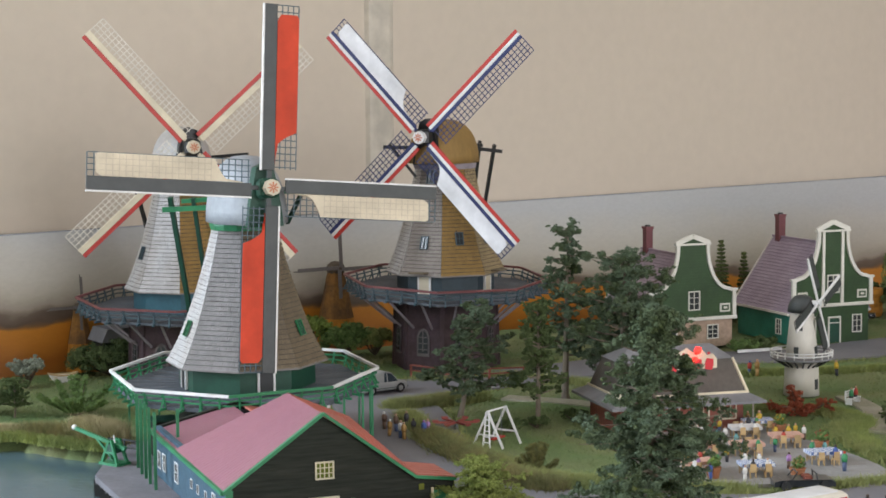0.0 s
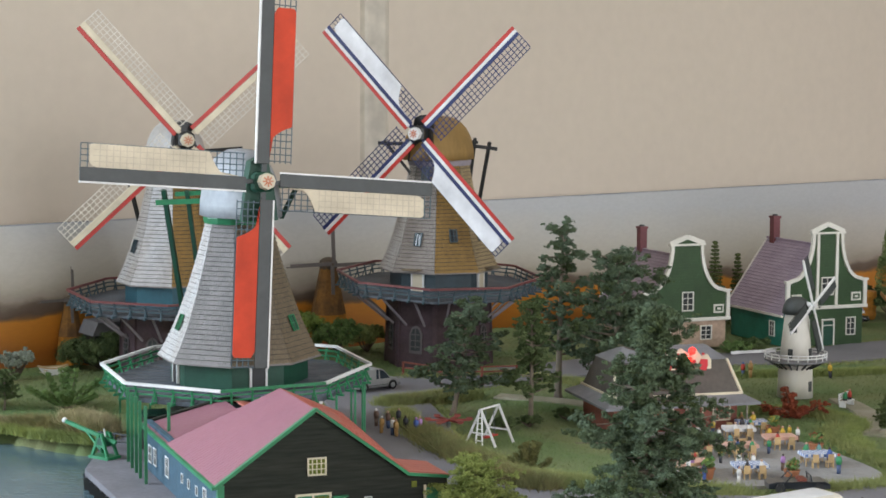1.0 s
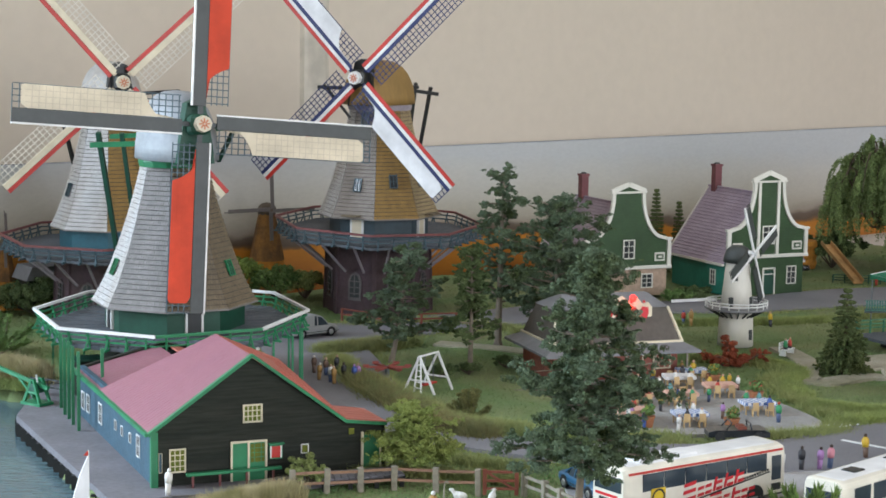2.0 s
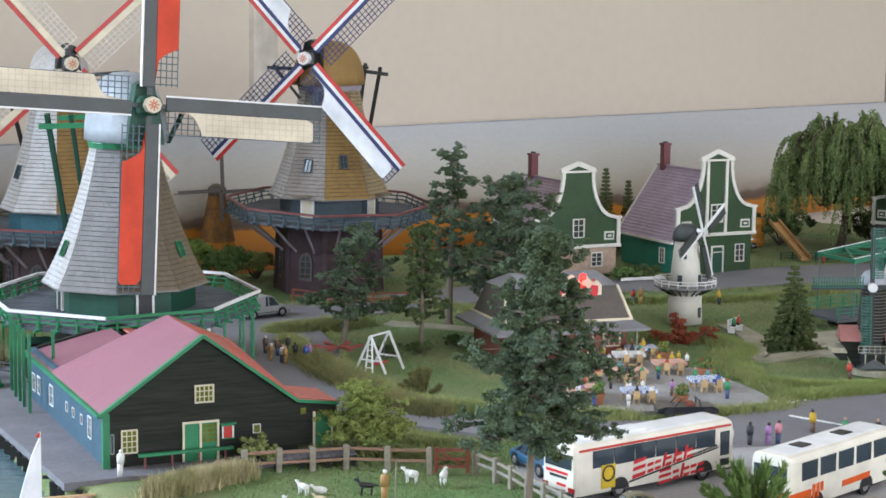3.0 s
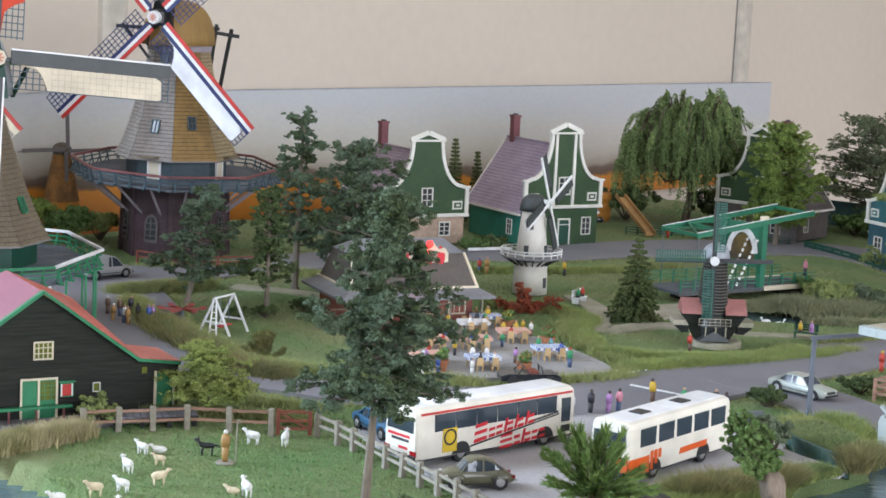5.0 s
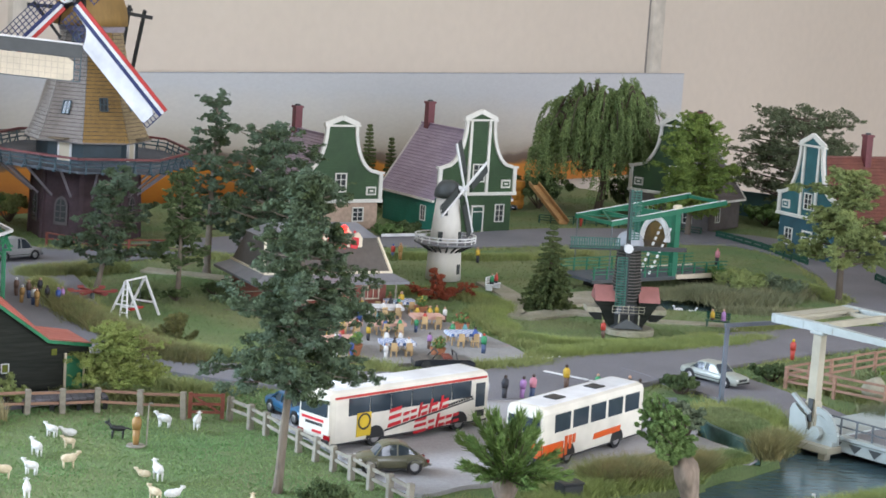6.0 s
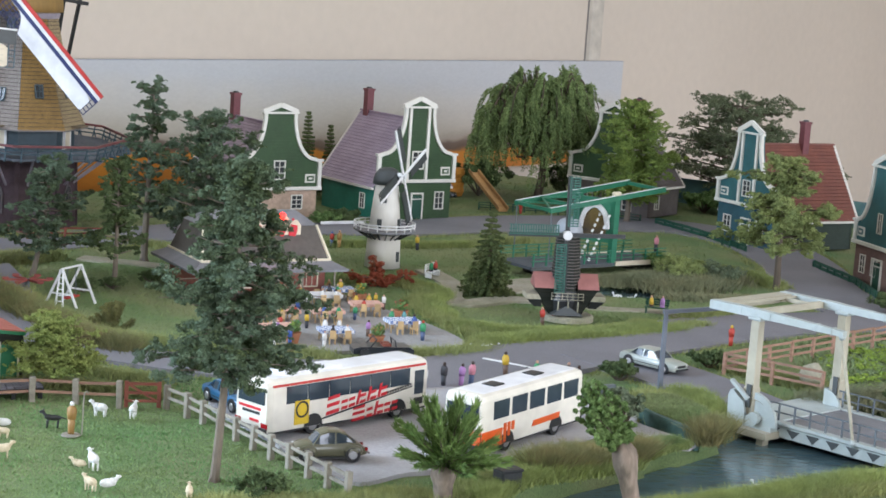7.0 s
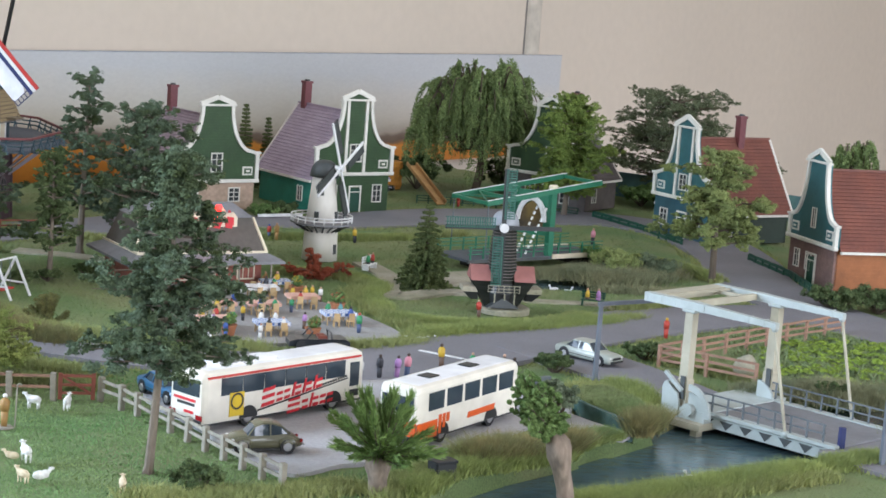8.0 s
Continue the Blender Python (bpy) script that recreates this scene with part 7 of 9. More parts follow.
# ---- buildings and engines in the middle ground ----
ROOFD = mat("brown_felt_roof", (0.095, 0.082, 0.068), 0.7, 0.12, 300, 0.25)
ROOFG = mat("grey_zinc_roof", (0.20, 0.20, 0.21), 0.5, 0.1, 200, 0.15)
MWHITE = mat("off_white_plaster", (0.64, 0.615, 0.55), 0.7, 0.06, 200, 0.15, col2=(0.54, 0.51, 0.43), mix_scale=45, stretch=(1, 1, 0.4))
PINKSH = mat("pink_shed_roof", (0.36, 0.15, 0.13), 0.6, 0.1, 200, 0.2, rows=("X", 0.003))
CONC = mat("pale_green_bridge_paint", (0.40, 0.445, 0.43), 0.5, 0.08, 200, 0.1, col2=(0.33, 0.36, 0.33), mix_scale=40)
CREAMB = mat("cream_bridge_paint", (0.43, 0.395, 0.29), 0.55, 0.06, 200, 0.1)
WOODR = mat("reddish_rail_wood", (0.33, 0.19, 0.125), 0.7, 0.2, 300, 0.3, stretch=(0.3, 1, 1))
WOODG = mat("weathered_post_wood", (0.30, 0.27, 0.21), 0.8, 0.25, 300, 0.4)
WOODT = mat("tan_chair_wood", (0.52, 0.37, 0.19), 0.6, 0.1, 200, 0.1)
GATE = mat("red_brown_gate_paint", (0.22, 0.055, 0.03), 0.55, 0.15, 200, 0.2)
POST = mat("blue_grey_lamp_paint", (0.13, 0.15, 0.18), 0.5, 0.08, 200, 0.05)
STEEL = mat("dark_rail_paint", (0.12, 0.14, 0.15), 0.5, 0.1, 200, 0.05)
LAMP_RED = glow("red_signal_lamp", (1.0, 0.012, 0.008), 9.0)


def cafe():
    h = thing("cafe", "red brick cafe with brown felt roof and grey canopy", "cafe", P(2.6, 147.7, 0.15, 22))
    w, dp = 5.4, 6.5
    part("front_wall", MB().box(0, 0, 1.15, 2 * w, 0.3, 2.3), BRICK, h, "red brick front wall")
    for sx in (-1, 1):
        part("side_wall", MB().box(sx * (w - 0.15), dp / 2 + 0.15, 1.15, 0.3, dp, 2.3), BRICK, h)
    part("back_wall", MB().box(0, dp + 0.2, 1.15, 2 * w, 0.3, 2.3), BRICK, h)
    part("canopy", MB().loft([[(-w - 1.3, -1.9, 2.2), (w + 1.3, -1.9, 2.2), (w + 1.3, dp + 1.4, 2.2), (-w - 1.3, dp + 1.4, 2.2)], [(-w - 1.3, -1.9, 2.4), (w + 1.3, -1.9, 2.4), (w + 1.3, dp + 1.4, 2.4), (-w - 1.3, dp + 1.4, 2.4)],
                              [(-w - 0.1, -0.6, 3.0), (w + 0.1, -0.6, 3.0), (w + 0.1, dp + 0.3, 3.0), (-w - 0.1, dp + 0.3, 3.0)]]), ROOFG, h, "grey sloping canopy")
    part("roof", MB().loft([[(-w - 0.1, -0.65, 2.98), (w + 0.1, -0.65, 2.98), (w + 0.1, dp + 0.35, 2.98), (-w - 0.1, dp + 0.35, 2.98)], [(-w + 0.5, 1.0, 5.6), (w - 0.55, 1.0, 5.6), (w - 0.55, dp - 1.2, 5.6), (-w + 0.5, dp - 1.2, 5.6)]]), ROOFD, h, "steep brown felt roof")
    part("roof_ridge", MB().loft([[(-w + 0.4, 0.9, 5.58), (w - 0.45, 0.9, 5.58), (w - 0.45, dp - 1.1, 5.58), (-w + 0.4, dp - 1.1, 5.58)], [(-w + 1.6, 2.4, 6.6), (w - 1.7, 2.4, 6.6), (w - 1.7, 3.0, 6.6), (-w + 1.6, 3.0, 6.6)]]), ROOFG, h)
    part("eaves_trim", MB().box(0, -0.7, 3.02, 2 * w + 0.4, 0.16, 0.18), CREAM, h, "cream edge strip")
    for sx in (-1, 1):
        part("eaves_trim", MB().beam((sx * (w + 0.12), -0.66, 3.05), (sx * (w - 0.5), 0.98, 5.6), 0.2, 0.16), CREAM, h)
        part("eaves_trim", MB().box(sx * (w + 0.12), dp / 2, 3.02, 0.16, dp + 1.2, 0.16), CREAM, h)
    for xx in (-3.6, -1.0, 1.6, 4.0):
        small_window(h, P(xx, -0.18, 1.35), 1.45, 1.2, CREAM, PANE, (2, 0))
    for xx in (-5.0, -2.3, 0.3, 2.8, 5.6):
        part("canopy_post", MB().box(xx, -1.6, 1.1, 0.12, 0.12, 2.2), WOODG, h)
    sg = part("roof_sign", MB().prism([(-1.9, 0.4), (-1.2, 0.0), (0.4, 0.2), (1.4, -0.2), (2.2, 0.1), (2.75, 0.6), (2.75, 1.3), (2.4, 1.75), (1.9, 1.6), (1.4, 2.15), (0.7, 1.85), (0.1, 2.3), (-0.6, 1.9), (-1.2, 2.1), (-1.9, 1.6)], 0.55, 0.75, P(0, 0, 0) @ Matrix.Translation((0.6, 0, 4.35))), CREAM, h, "cream sign board with red plain shapes")
    for i in range(4):
        xx = -1.1 + i * 1.05
        mb = MB().prism([(0.6 + xx + a, 5.25 + b) for a, b in ((-0.36, -0.4), (0.2, -0.48), (0.36, -0.1), (0.34, 0.42), (-0.2, 0.5), (-0.36, 0.1))], 0.44, 0.56)
        part("sign_shape", mb, LOGO, sg, "red plain shape")
    for xx in (-0.2, 0.9, 2.0):
        part("sign_star", MB().cyl((0.6 + xx, 0.5, 6.15), (0.6 + xx, 0.56, 6.15), 0.13, 0.13, 5), LOGO, sg)
    part("signal_lamp", MB().ball(1.55, 0.3, 6.45, 0.3), LAMP_RED, h, "glowing red signal lamp", smooth=True)
    part("signal_lamp", MB().ball(1.35, 0.3, 5.75, 0.2), LAMP_RED, h, "glowing red signal lamp", smooth=True)
    return h


cafe()
solo("flagpole", MB().cyl((0, 0, 0), (0, 0, 2.0), 0.16, 0.14, 10), WHITE, "grey pole with white lower part at the terrace", "pole", P(3.2, 127.6, 0.1))
part("pole_top", MB().cyl((0, 0, 2.0), (0.1, 0, 6.6), 0.13, 0.1, 8), WOODG, bpy.data.objects["flagpole"])


def tower_mill():
    m = thing("tower_mill", "small white round tower mill with dark cap and white gallery", "windmill", P(13.7, 166.4, 0.05))
    def rg(r, z, n=24):
        return ring(r, z, n)
    part("lower_tower", MB().loft([rg(1.62, -0.1), rg(1.5, 3.0)]), MWHITE, m, smooth=True)
    part("upper_tower", MB().loft([rg(1.48, 3.0), rg(1.28, 5.2), rg(1.05, 7.5)]), MWHITE, m, smooth=True)
    part("gallery_deck", MB().loft([rg(1.45, 2.9), rg(2.85, 3.25), rg(2.85, 3.4), rg(1.4, 3.4)], caps=False), ROOFG, m)
    for i in range(20):
        a = 2 * math.pi * i / 20
        c, s = math.cos(a), math.sin(a)
        part("gallery_bracket", MB().beam((1.5 * c, 1.5 * s, 2.55), (2.6 * c, 2.6 * s, 3.2), 0.12, 0.12), BLACK, m)
        part("rail_post", MB().box(2.78 * c, 2.78 * s, 3.65, 0.08, 0.08, 0.55), WHITE, m)
    for zz in (3.66, 3.92):
        part("gallery_rail", MB().loft([ring(2.84, zz, 24), ring(2.84, zz + 0.09, 24), ring(2.74, zz + 0.09, 24), ring(2.74, zz, 24)], caps=False), WHITE, m)
    for a, z in ((-38, 1.0),):
        q = radians(a)
        part("door", MB().box(0, 0, 0, 0.42, 0.14, 0.9), DGREY, m, m=P(1.55 * math.cos(q), 1.57 * math.sin(q), z, a + 90))
    for a, z in ((-115, 3.95), (-30, 3.95)):
        q = radians(a)
        part("door", MB().box(0, 0, 0, 0.42, 0.14, 0.9), DGREY, m, m=P(1.40 * math.cos(q), 1.40 * math.sin(q), z, a + 90))
    part("window", MB().box(0, 0, 0, 0.35, 0.12, 0.45), DGREY, m, m=P(1.18 * math.cos(radians(-100)), 1.18 * math.sin(radians(-100)), 6.1, -10))
    yaw = 58
    cm = P(0, 0, 7.45, yaw)
    rings = []
    for i in range(7):
        t = i / 6
        k = max(math.cos(t * math.pi / 2) ** 0.7, 0.03)
        rings.append([(1.2 * k * math.cos(a), 1.35 * k * math.sin(a), 1.55 * math.sin(t * math.pi / 2)) for a in [2 * math.pi * q / 18 for q in range(18)]])
    part("cap", MB().loft(rings), DGREY, m, "dark boat-shaped cap", smooth=True, m=cm)
    fx, fy = math.sin(radians(yaw)), -math.cos(radians(yaw))
    hub = part("hub", MB().cyl((0, -0.35, 0), (0, 1.2, 0), 0.24, 0.26, 8), WHITE, m, m=P(fx * 1.5, fy * 1.5, 8.35, yaw))
    for i in range(4):
        mm = Matrix.Rotation(-radians(27 + 90 * i), 4, "Y")
        s = part("sail", MB().box(0, -0.1, 2.4, 0.26, 0.12, 4.6), WHITE, hub, "white sail spar", m=mm)
        lat = MB()
        for k in range(11):
            lat.box(0.5, -0.08, 1.0 + k * 0.36, 0.95, 0.05, 0.05)
        for k in range(3):
            lat.box(0.3 + 0.32 * k, -0.07, 2.8, 0.05, 0.05, 3.7)
        part("lattice", lat, BLACK, s)
        if i in (0, 1, 2, 3):
            part("sailcloth", MB().box(0.5, -0.13, 2.9, 0.8, 0.04, 3.2), DGREY, s, "dark sailcloth")
    return m


tower_mill()


SLATG = mat("teal_slat_paint", (0.02, 0.12, 0.085), 0.5, 0.1, 200, 0.1)


def post_mill():
    m = thing("polder_mill", "dark smock mill with green slatted sails on a round plinth", "windmill", P(26.6, 144.6, 0.1))
    part("plinth", MB().loft([ring(2.1, -0.1, 24), ring(2.1, 0.3, 24), ring(1.9, 0.4, 24)]), SAND, m, "round sandy plinth", m=P(0.4, 0, 0))
    part("base_body", MB().loft([ring(1.35, 0.35, 8, radians(22.5)), ring(1.55, 1.6, 8, radians(22.5)), ring(1.3, 2.4, 8, radians(22.5))]), BLACK, m)
    laps = []
    for k in range(18):
        z0, z1 = 2.4 + 0.25 * k, 2.65 + 0.25 * k
        laps += [ring(1.3 - 0.0175 * k, z0, 8, radians(22.5)), ring(1.2 - 0.0175 * k, z1, 8, radians(22.5))]
    part("tower", MB().loft(laps), TARRED, m, "dark overlapping tower boards")
    for k in range(1, 18):
        z0, r0 = 2.4 + 0.25 * k, 1.3 - 0.0175 * k
        part("lap_edge", MB().loft([ring(r0 + 0.015, z0 - 0.01, 8, radians(22.5)), ring(r0 + 0.015, z0 + 0.055, 8, radians(22.5))]), GREYB, m)
    part("cornice", MB().loft([ring(1.08, 6.78, 8, radians(22.5)), ring(1.08, 6.88, 8, radians(22.5))]), CREAM, m, "pale cornice below the cap")
    part("front_roof", MB().loft([[(-1.3, -1.9, 0.55), (1.3, -1.9, 0.55), (1.3, -1.0, 0.55), (-1.3, -1.0, 0.55)], [(-0.1, -1.6, 1.25), (0.1, -1.6, 1.25), (0.1, -1.0, 1.25), (-0.1, -1.0, 1.25)]]), DGREY, m)
    for sx in (-1, 1):
        part("hull", MB().loft([[(sx * 0.9, -0.9, 0.45), (sx * 1.3, -0.9, 0.45), (sx * 1.3, 0.9, 0.45), (sx * 0.9, 0.9, 0.45)], [(sx * 0.9, -1.1, 2.6), (sx * 2.55, -1.1, 2.6), (sx * 2.55, 1.1, 2.6), (sx * 0.9, 1.1, 2.6)]][::sx]), TARRED, m)
        part("side_boat", MB().loft([[(sx * 1.9, -0.8, 1.0), (sx * 2.5, -0.8, 1.0), (sx * 2.5, 0.8, 1.0), (sx * 1.9, 0.8, 1.0)], [(sx * 2.0, -1.0, 1.6), (sx * 3.15, -1.0, 1.6), (sx * 3.15, 1.0, 1.6), (sx * 2.0, 1.0, 1.6)]][::sx]), BLACK, m)
        part("side_boat_rim", MB().box(sx * 2.6, 0, 1.82, 1.2, 2.0, 0.4), SAND, m, "pale side panel")
        part("shed_roof", MB().loft([[(sx * 0.9, -1.3, 2.6), (sx * 2.6, -1.3, 2.6), (sx * 2.6, 1.3, 2.6), (sx * 0.9, 1.3, 2.6)], [(sx * 0.9, -0.1, 3.7), (sx * 2.6, -0.1, 3.7), (sx * 2.6, 0.1, 3.7), (sx * 0.9, 0.1, 3.7)]][::sx]), PINKSH, m, "pink-red shed roof")
    part("balcony_rail", MB().box(0, -1.65, 2.3, 2.6, 0.05, 0.05).box(0, -1.65, 2.05, 2.6, 0.05, 0.035).box(0, -1.65, 1.8, 2.6, 0.05, 0.035), SAND, m)
    for k in range(7):
        part("balcony_post", MB().box(-1.27 + k * 0.423, -1.65, 2.05, 0.04, 0.05, 0.6), SAND, m)
    for xx in (-0.7, 0.1, 0.9):
        part("front_post", MB().box(xx, -1.6, 1.1, 0.09, 0.1, 1.1), SAND, m)
    rings = []
    for i in range(7):
        t = i / 6
        k = max(math.cos(t * math.pi / 2) ** 0.7, 0.03)
        rings.append([(1.15 * k * math.cos(a), 1.2 * k * math.sin(a), 6.85 + 1.3 * math.sin(t * math.pi / 2)) for a in [2 * math.pi * q / 18 for q in range(18)]])
    part("cap", MB().loft(rings), LEAD, m, smooth=True)
    hub = part("hub", MB().cyl((0, 0, 0), (0, -0.5, 0), 0.36, 0.36, 12), WHITE, m, "white round hub", m=P(-0.4, -1.4, 6.95, 2))
    part("shaft", MB().cyl((0, 0, 0), (0.3, 1.4, 0), 0.3, 0.3, 8), BLACK, hub)
    for i in range(4):
        mm = Matrix.Rotation(-radians(1 + 90 * i), 4, "Y")
        s = part("sail", MB().box(0, -0.12, 2.35, 0.34, 0.16, 4.7), BLACK, hub, "dark sail spar", m=mm)
        sl = MB()
        for k in range(20):
            sl.box(0.4, -0.26, 0.75 + k * 0.2, 0.84, 0.05, 0.085)
        for k in range(3):
            sl.box(0.02 + k * 0.38, -0.22, 2.7, 0.06, 0.05, 4.0)
        if i != 3:
            part("green_slats", sl, SLATG, s, "dark green slats")
    return m


post_mill()


BGREEN = mat("bridge_green_paint", (0.018, 0.15, 0.075), 0.45, 0.1, 200, 0.1, col2=(0.014, 0.12, 0.065))


def drawbridge():
    b = thing("drawbridge", "green wooden drawbridge with white arch and raised balance beams", "drawbridge", P(33.5, 169.0, 0.1, 30))
    L, w = 16.4, 5.0
    part("deck", MB().box(-1.1, 0, 1.0, L, w, 0.25), DECK, b, "planked bridge deck")
    for sy in (-1, 1):
        part("deck_edge", MB().box(3.9, sy * w / 2, 1.05, 6.4, 0.22, 0.42), CREAM, b, "cream deck edge")
        part("deck_edge", MB().box(-4.5, sy * w / 2, 0.95, 9.6, 0.2, 0.3), DGREY, b)
        for xx in [-9 + i * 1.5 for i in range(11)]:
            part("rail_post", MB().box(xx, sy * (w / 2 - 0.1), 1.7, 0.12, 0.12, 1.2), BGREEN, b)
        for zz in (1.6, 1.95, 2.28):
            part("hand_rail", MB().box(-1.1, sy * (w / 2 - 0.1), zz, L, 0.08, 0.08), BGREEN, b)
        part("portal_post", MB().box(0.5 if sy < 0 else -1.0, -2.15 if sy < 0 else 1.35, 4.0, 0.6, 0.6, 6.4), BGREEN, b)
        part("balance_beam", MB().beam((-7.6, sy * 2.5, 6.2), (6.2, sy * 2.5, 7.9), 0.32, 0.44), BGREEN, b, "long green balance beam")
        part("beam_edge", MB().beam((-7.6, sy * 2.5, 6.45), (6.2, sy * 2.5, 8.15), 0.1, 0.05), WHITE, b)
        for k in range(9):
            t0, t1 = k / 9, (k + 0.55) / 9
            p0, p1 = Vector((-0.3, sy * 0.65 - 1.7, 5.6)), Vector((-2.6, sy * 0.65 - 1.7, 1.2))
            part("striped_stay", MB().beam(p0.lerp(p1, t0), p0.lerp(p1, t1), 0.16, 0.16), WHITE, b)
        part("lift_chain", MB().beam((-7.4, sy * 2.5, 6.2), (-7.4, sy * 2.5, 1.2), 0.07, 0.07), STEEL, b)
        part("bank_wall", MB().box(sy * 5.6, 0, 0.0, 0.8, w + 0.4, 2.0), TARRED, b)
    for xx in (-7.4, -4.6, 5.9):
        zz = 6.2 + (xx + 7.6) * 0.123
        part("cross_beam", MB().box(xx, 0, zz, 0.3, 4.7, 0.3), BGREEN, b)
    for (x0, y0), (x1, y1) in (((-7.3, -2.2), (-4.7, 2.2)), ((-7.3, 2.2), (-4.7, -2.2)), ((-4.5, -2.2), (-2.0, 0)), ((-4.5, 2.2), (-2.0, 0))):
        part("brace", MB().beam((x0, y0, 6.3 + (x0 + 7.6) * 0.123), (x1, y1, 6.3 + (x1 + 7.6) * 0.123), 0.15, 0.12), BGREEN, b)
    part("portal_panel", MB().prism([(-2.35, 2.9), (-2.35, 7.0), (1.45, 7.0), (1.45, 2.9)], -0.15, 0.15, Matrix.Rotation(radians(90), 4, "Z")), BGREEN, b, m=P(-0.4, 0, 0, 23))
    mb = MB()
    arch = [(1.35 * math.cos(a) - 0.45, 4.2 + 2.1 * math.sin(a)) for a in [math.pi * q / 10 for q in range(11)]]
    for p, q in zip(arch[:-1], arch[1:]):
        mb.beam((-0.32, p[0], p[1]), (-0.32, q[0], q[1]), 0.4, 0.36, (1, 0, 0))
    mb.box(-0.32, -0.45, 6.45, 0.4, 0.45, 0.6)
    part("arch_moulding", mb, WHITE, b, "white arched moulding", m=P(-0.4, 0, 0, 23))
    part("arch_panel", MB().prism([(-1.65, 3.5), (0.75, 3.5), (0.75, 4.5), (0.45, 5.5), (-0.45, 6.1), (-1.35, 5.5), (-1.65, 4.5)], 0.2, 0.28, Matrix.Rotation(radians(90), 4, "Z")), mat("dark_arch_panel", (0.06, 0.045, 0.03), 0.5, 0.3, 200, 0.1, col2=(0.2, 0.13, 0.02)), b, m=P(-0.4, 0, 0, 23))
    part("pivot_cap", MB().box(0.4, -2.3, 7.5, 0.9, 0.5, 0.5, bev=0.12), CREAM, b)
    return b


drawbridge()


def bascule_bridge():
    b = thing("bascule_bridge", "pale painted bascule bridge with two tall posts over the canal", "bridge", pose(0.3347, 1.1348, 0.0016, 0, 0, -53.1))
    # local x runs along the deck towards the far bank, local y across it
    w = 7.45
    for yy, sx in ((0, 0.0), (w, 1.4)):
        part("tower_post", MB().loft([[(sx + a * k, yy + b_ * k, zz) for a, b_ in ((-0.42, -0.4), (0.42, -0.4), (0.42, 0.4), (-0.42, 0.4))] for zz, k in ((-0.8, 0.95), (1.9, 0.92), (2.0, 0.78), (6.5, 0.72))]), CREAMB, b, "tall cream bridge post")
        part("post_cap", MB().box(sx, yy, 6.45, 1.0, 0.9, 0.22, bev=0.04), CONC, b)
        part("post_recess", MB().box(sx + 0.1, yy - 0.44, 1.45, 0.34, 0.1, 1.5), DGREY, b)
        part("balance_beam", MB().loft([[(-3.75, yy - 0.3, 6.45), (-3.75, yy + 0.3, 6.45), (-3.75, yy + 0.3, 7.02), (-3.75, yy - 0.3, 7.02)], [(0, yy - 0.3, 6.5), (0, yy + 0.3, 6.5), (0, yy + 0.3, 7.05), (0, yy - 0.3, 7.05)], [(6.56, yy - 0.2, 6.5), (6.56, yy + 0.2, 6.5), (6.56, yy + 0.2, 6.85), (6.56, yy - 0.2, 6.85)]]), CONC, b, "tapered balance beam")
        for k in range(9):
            part("beam_rib", MB().box(-3.5 + k * 1.15, yy, 6.77 - 0.01 * k, 0.06, 0.64 if k < 5 else 0.5, 0.5), CONC, b)
        part("hanger_joint", MB().ball(6.4, yy, 6.45, 0.22), CONC, b, smooth=True)
        part("hanger_rod", MB().cyl((6.4, yy, 6.5), (7.9, yy, 0.2), 0.1, 0.1, 8), CREAMB, b)
        part("hanger_joint", MB().ball(7.9, yy, 0.1, 0.24), CONC, b, smooth=True)
        # quarter-round hinge plates behind the post, with a slanting lever on them
        cheek = [(-1.35, -0.2), (-1.4, 1.3), (-1.25, 1.65), (-1.0, 1.7), (-0.7, 1.4), (-0.2, 1.1), (0.0, 0.4), (0.0, -0.5)]
        for off in (-0.62, -0.3) if yy == 0 else ():
            part("hinge_cheek", MB().prism([(a + 0.12 * (off < -0.5), c_) for a, c_ in cheek], yy + off - 0.1, yy + off + 0.06), CONC, b, "pale hinge plate")
        if yy == 0:
            part("lever", MB().beam((-1.15, yy - 0.66, 2.3), (0.25, yy - 0.66, 1.3), 0.26, 0.22), CONC, b)
        # curved guard and drum in front of it
        mb = MB()
        arc = [(0.95 + 1.5 * math.cos(a), -0.1 + 1.75 * math.sin(a)) for a in [math.pi * (0.0 + 0.52 * q / 9) for q in range(10)]]
        for p, q in zip(arc[:-1], arc[1:]):
            mb.beam((p[0], yy - 0.7, p[1]), (q[0], yy - 0.7, q[1]), 0.42, 0.2, (0, 1, 0))
        if yy == 0:
            part("curved_guard", mb, CONC, b)
        part("guard_plate", MB().prism([(0.75, 0.0)] + [(0.75 + 1.3 * math.cos(a), 0.1 + 1.2 * math.sin(a)) for a in [math.pi * 0.5 * q / 8 for q in range(9)]], yy - 0.55, yy - 0.35), CONC, b)
        if yy == 0:
            part("hinge_drum", MB().cyl((0.95, yy - 0.95, 0.2), (0.95, yy - 0.2, 0.2), 0.42, 0.42, 16), CONC, b)
    part("counterweight", MB().box(-3.25, w / 2, 6.75, 1.0, w - 0.62, 0.48), CREAMB, b, "box counterweight between the beams")
    part("cross_beam", MB().box(-0.3, w / 2, 6.75, 0.35, w - 0.62, 0.4), CREAMB, b)
    part("cross_beam", MB().box(-2.4, w / 2, 6.9, 0.14, w - 0.62, 0.16), CREAMB, b)
    part("brace", MB().beam((-2.9, w - 1.5, 6.8), (-0.4, w - 1.5, 6.8), 0.2, 0.26), CREAMB, b)
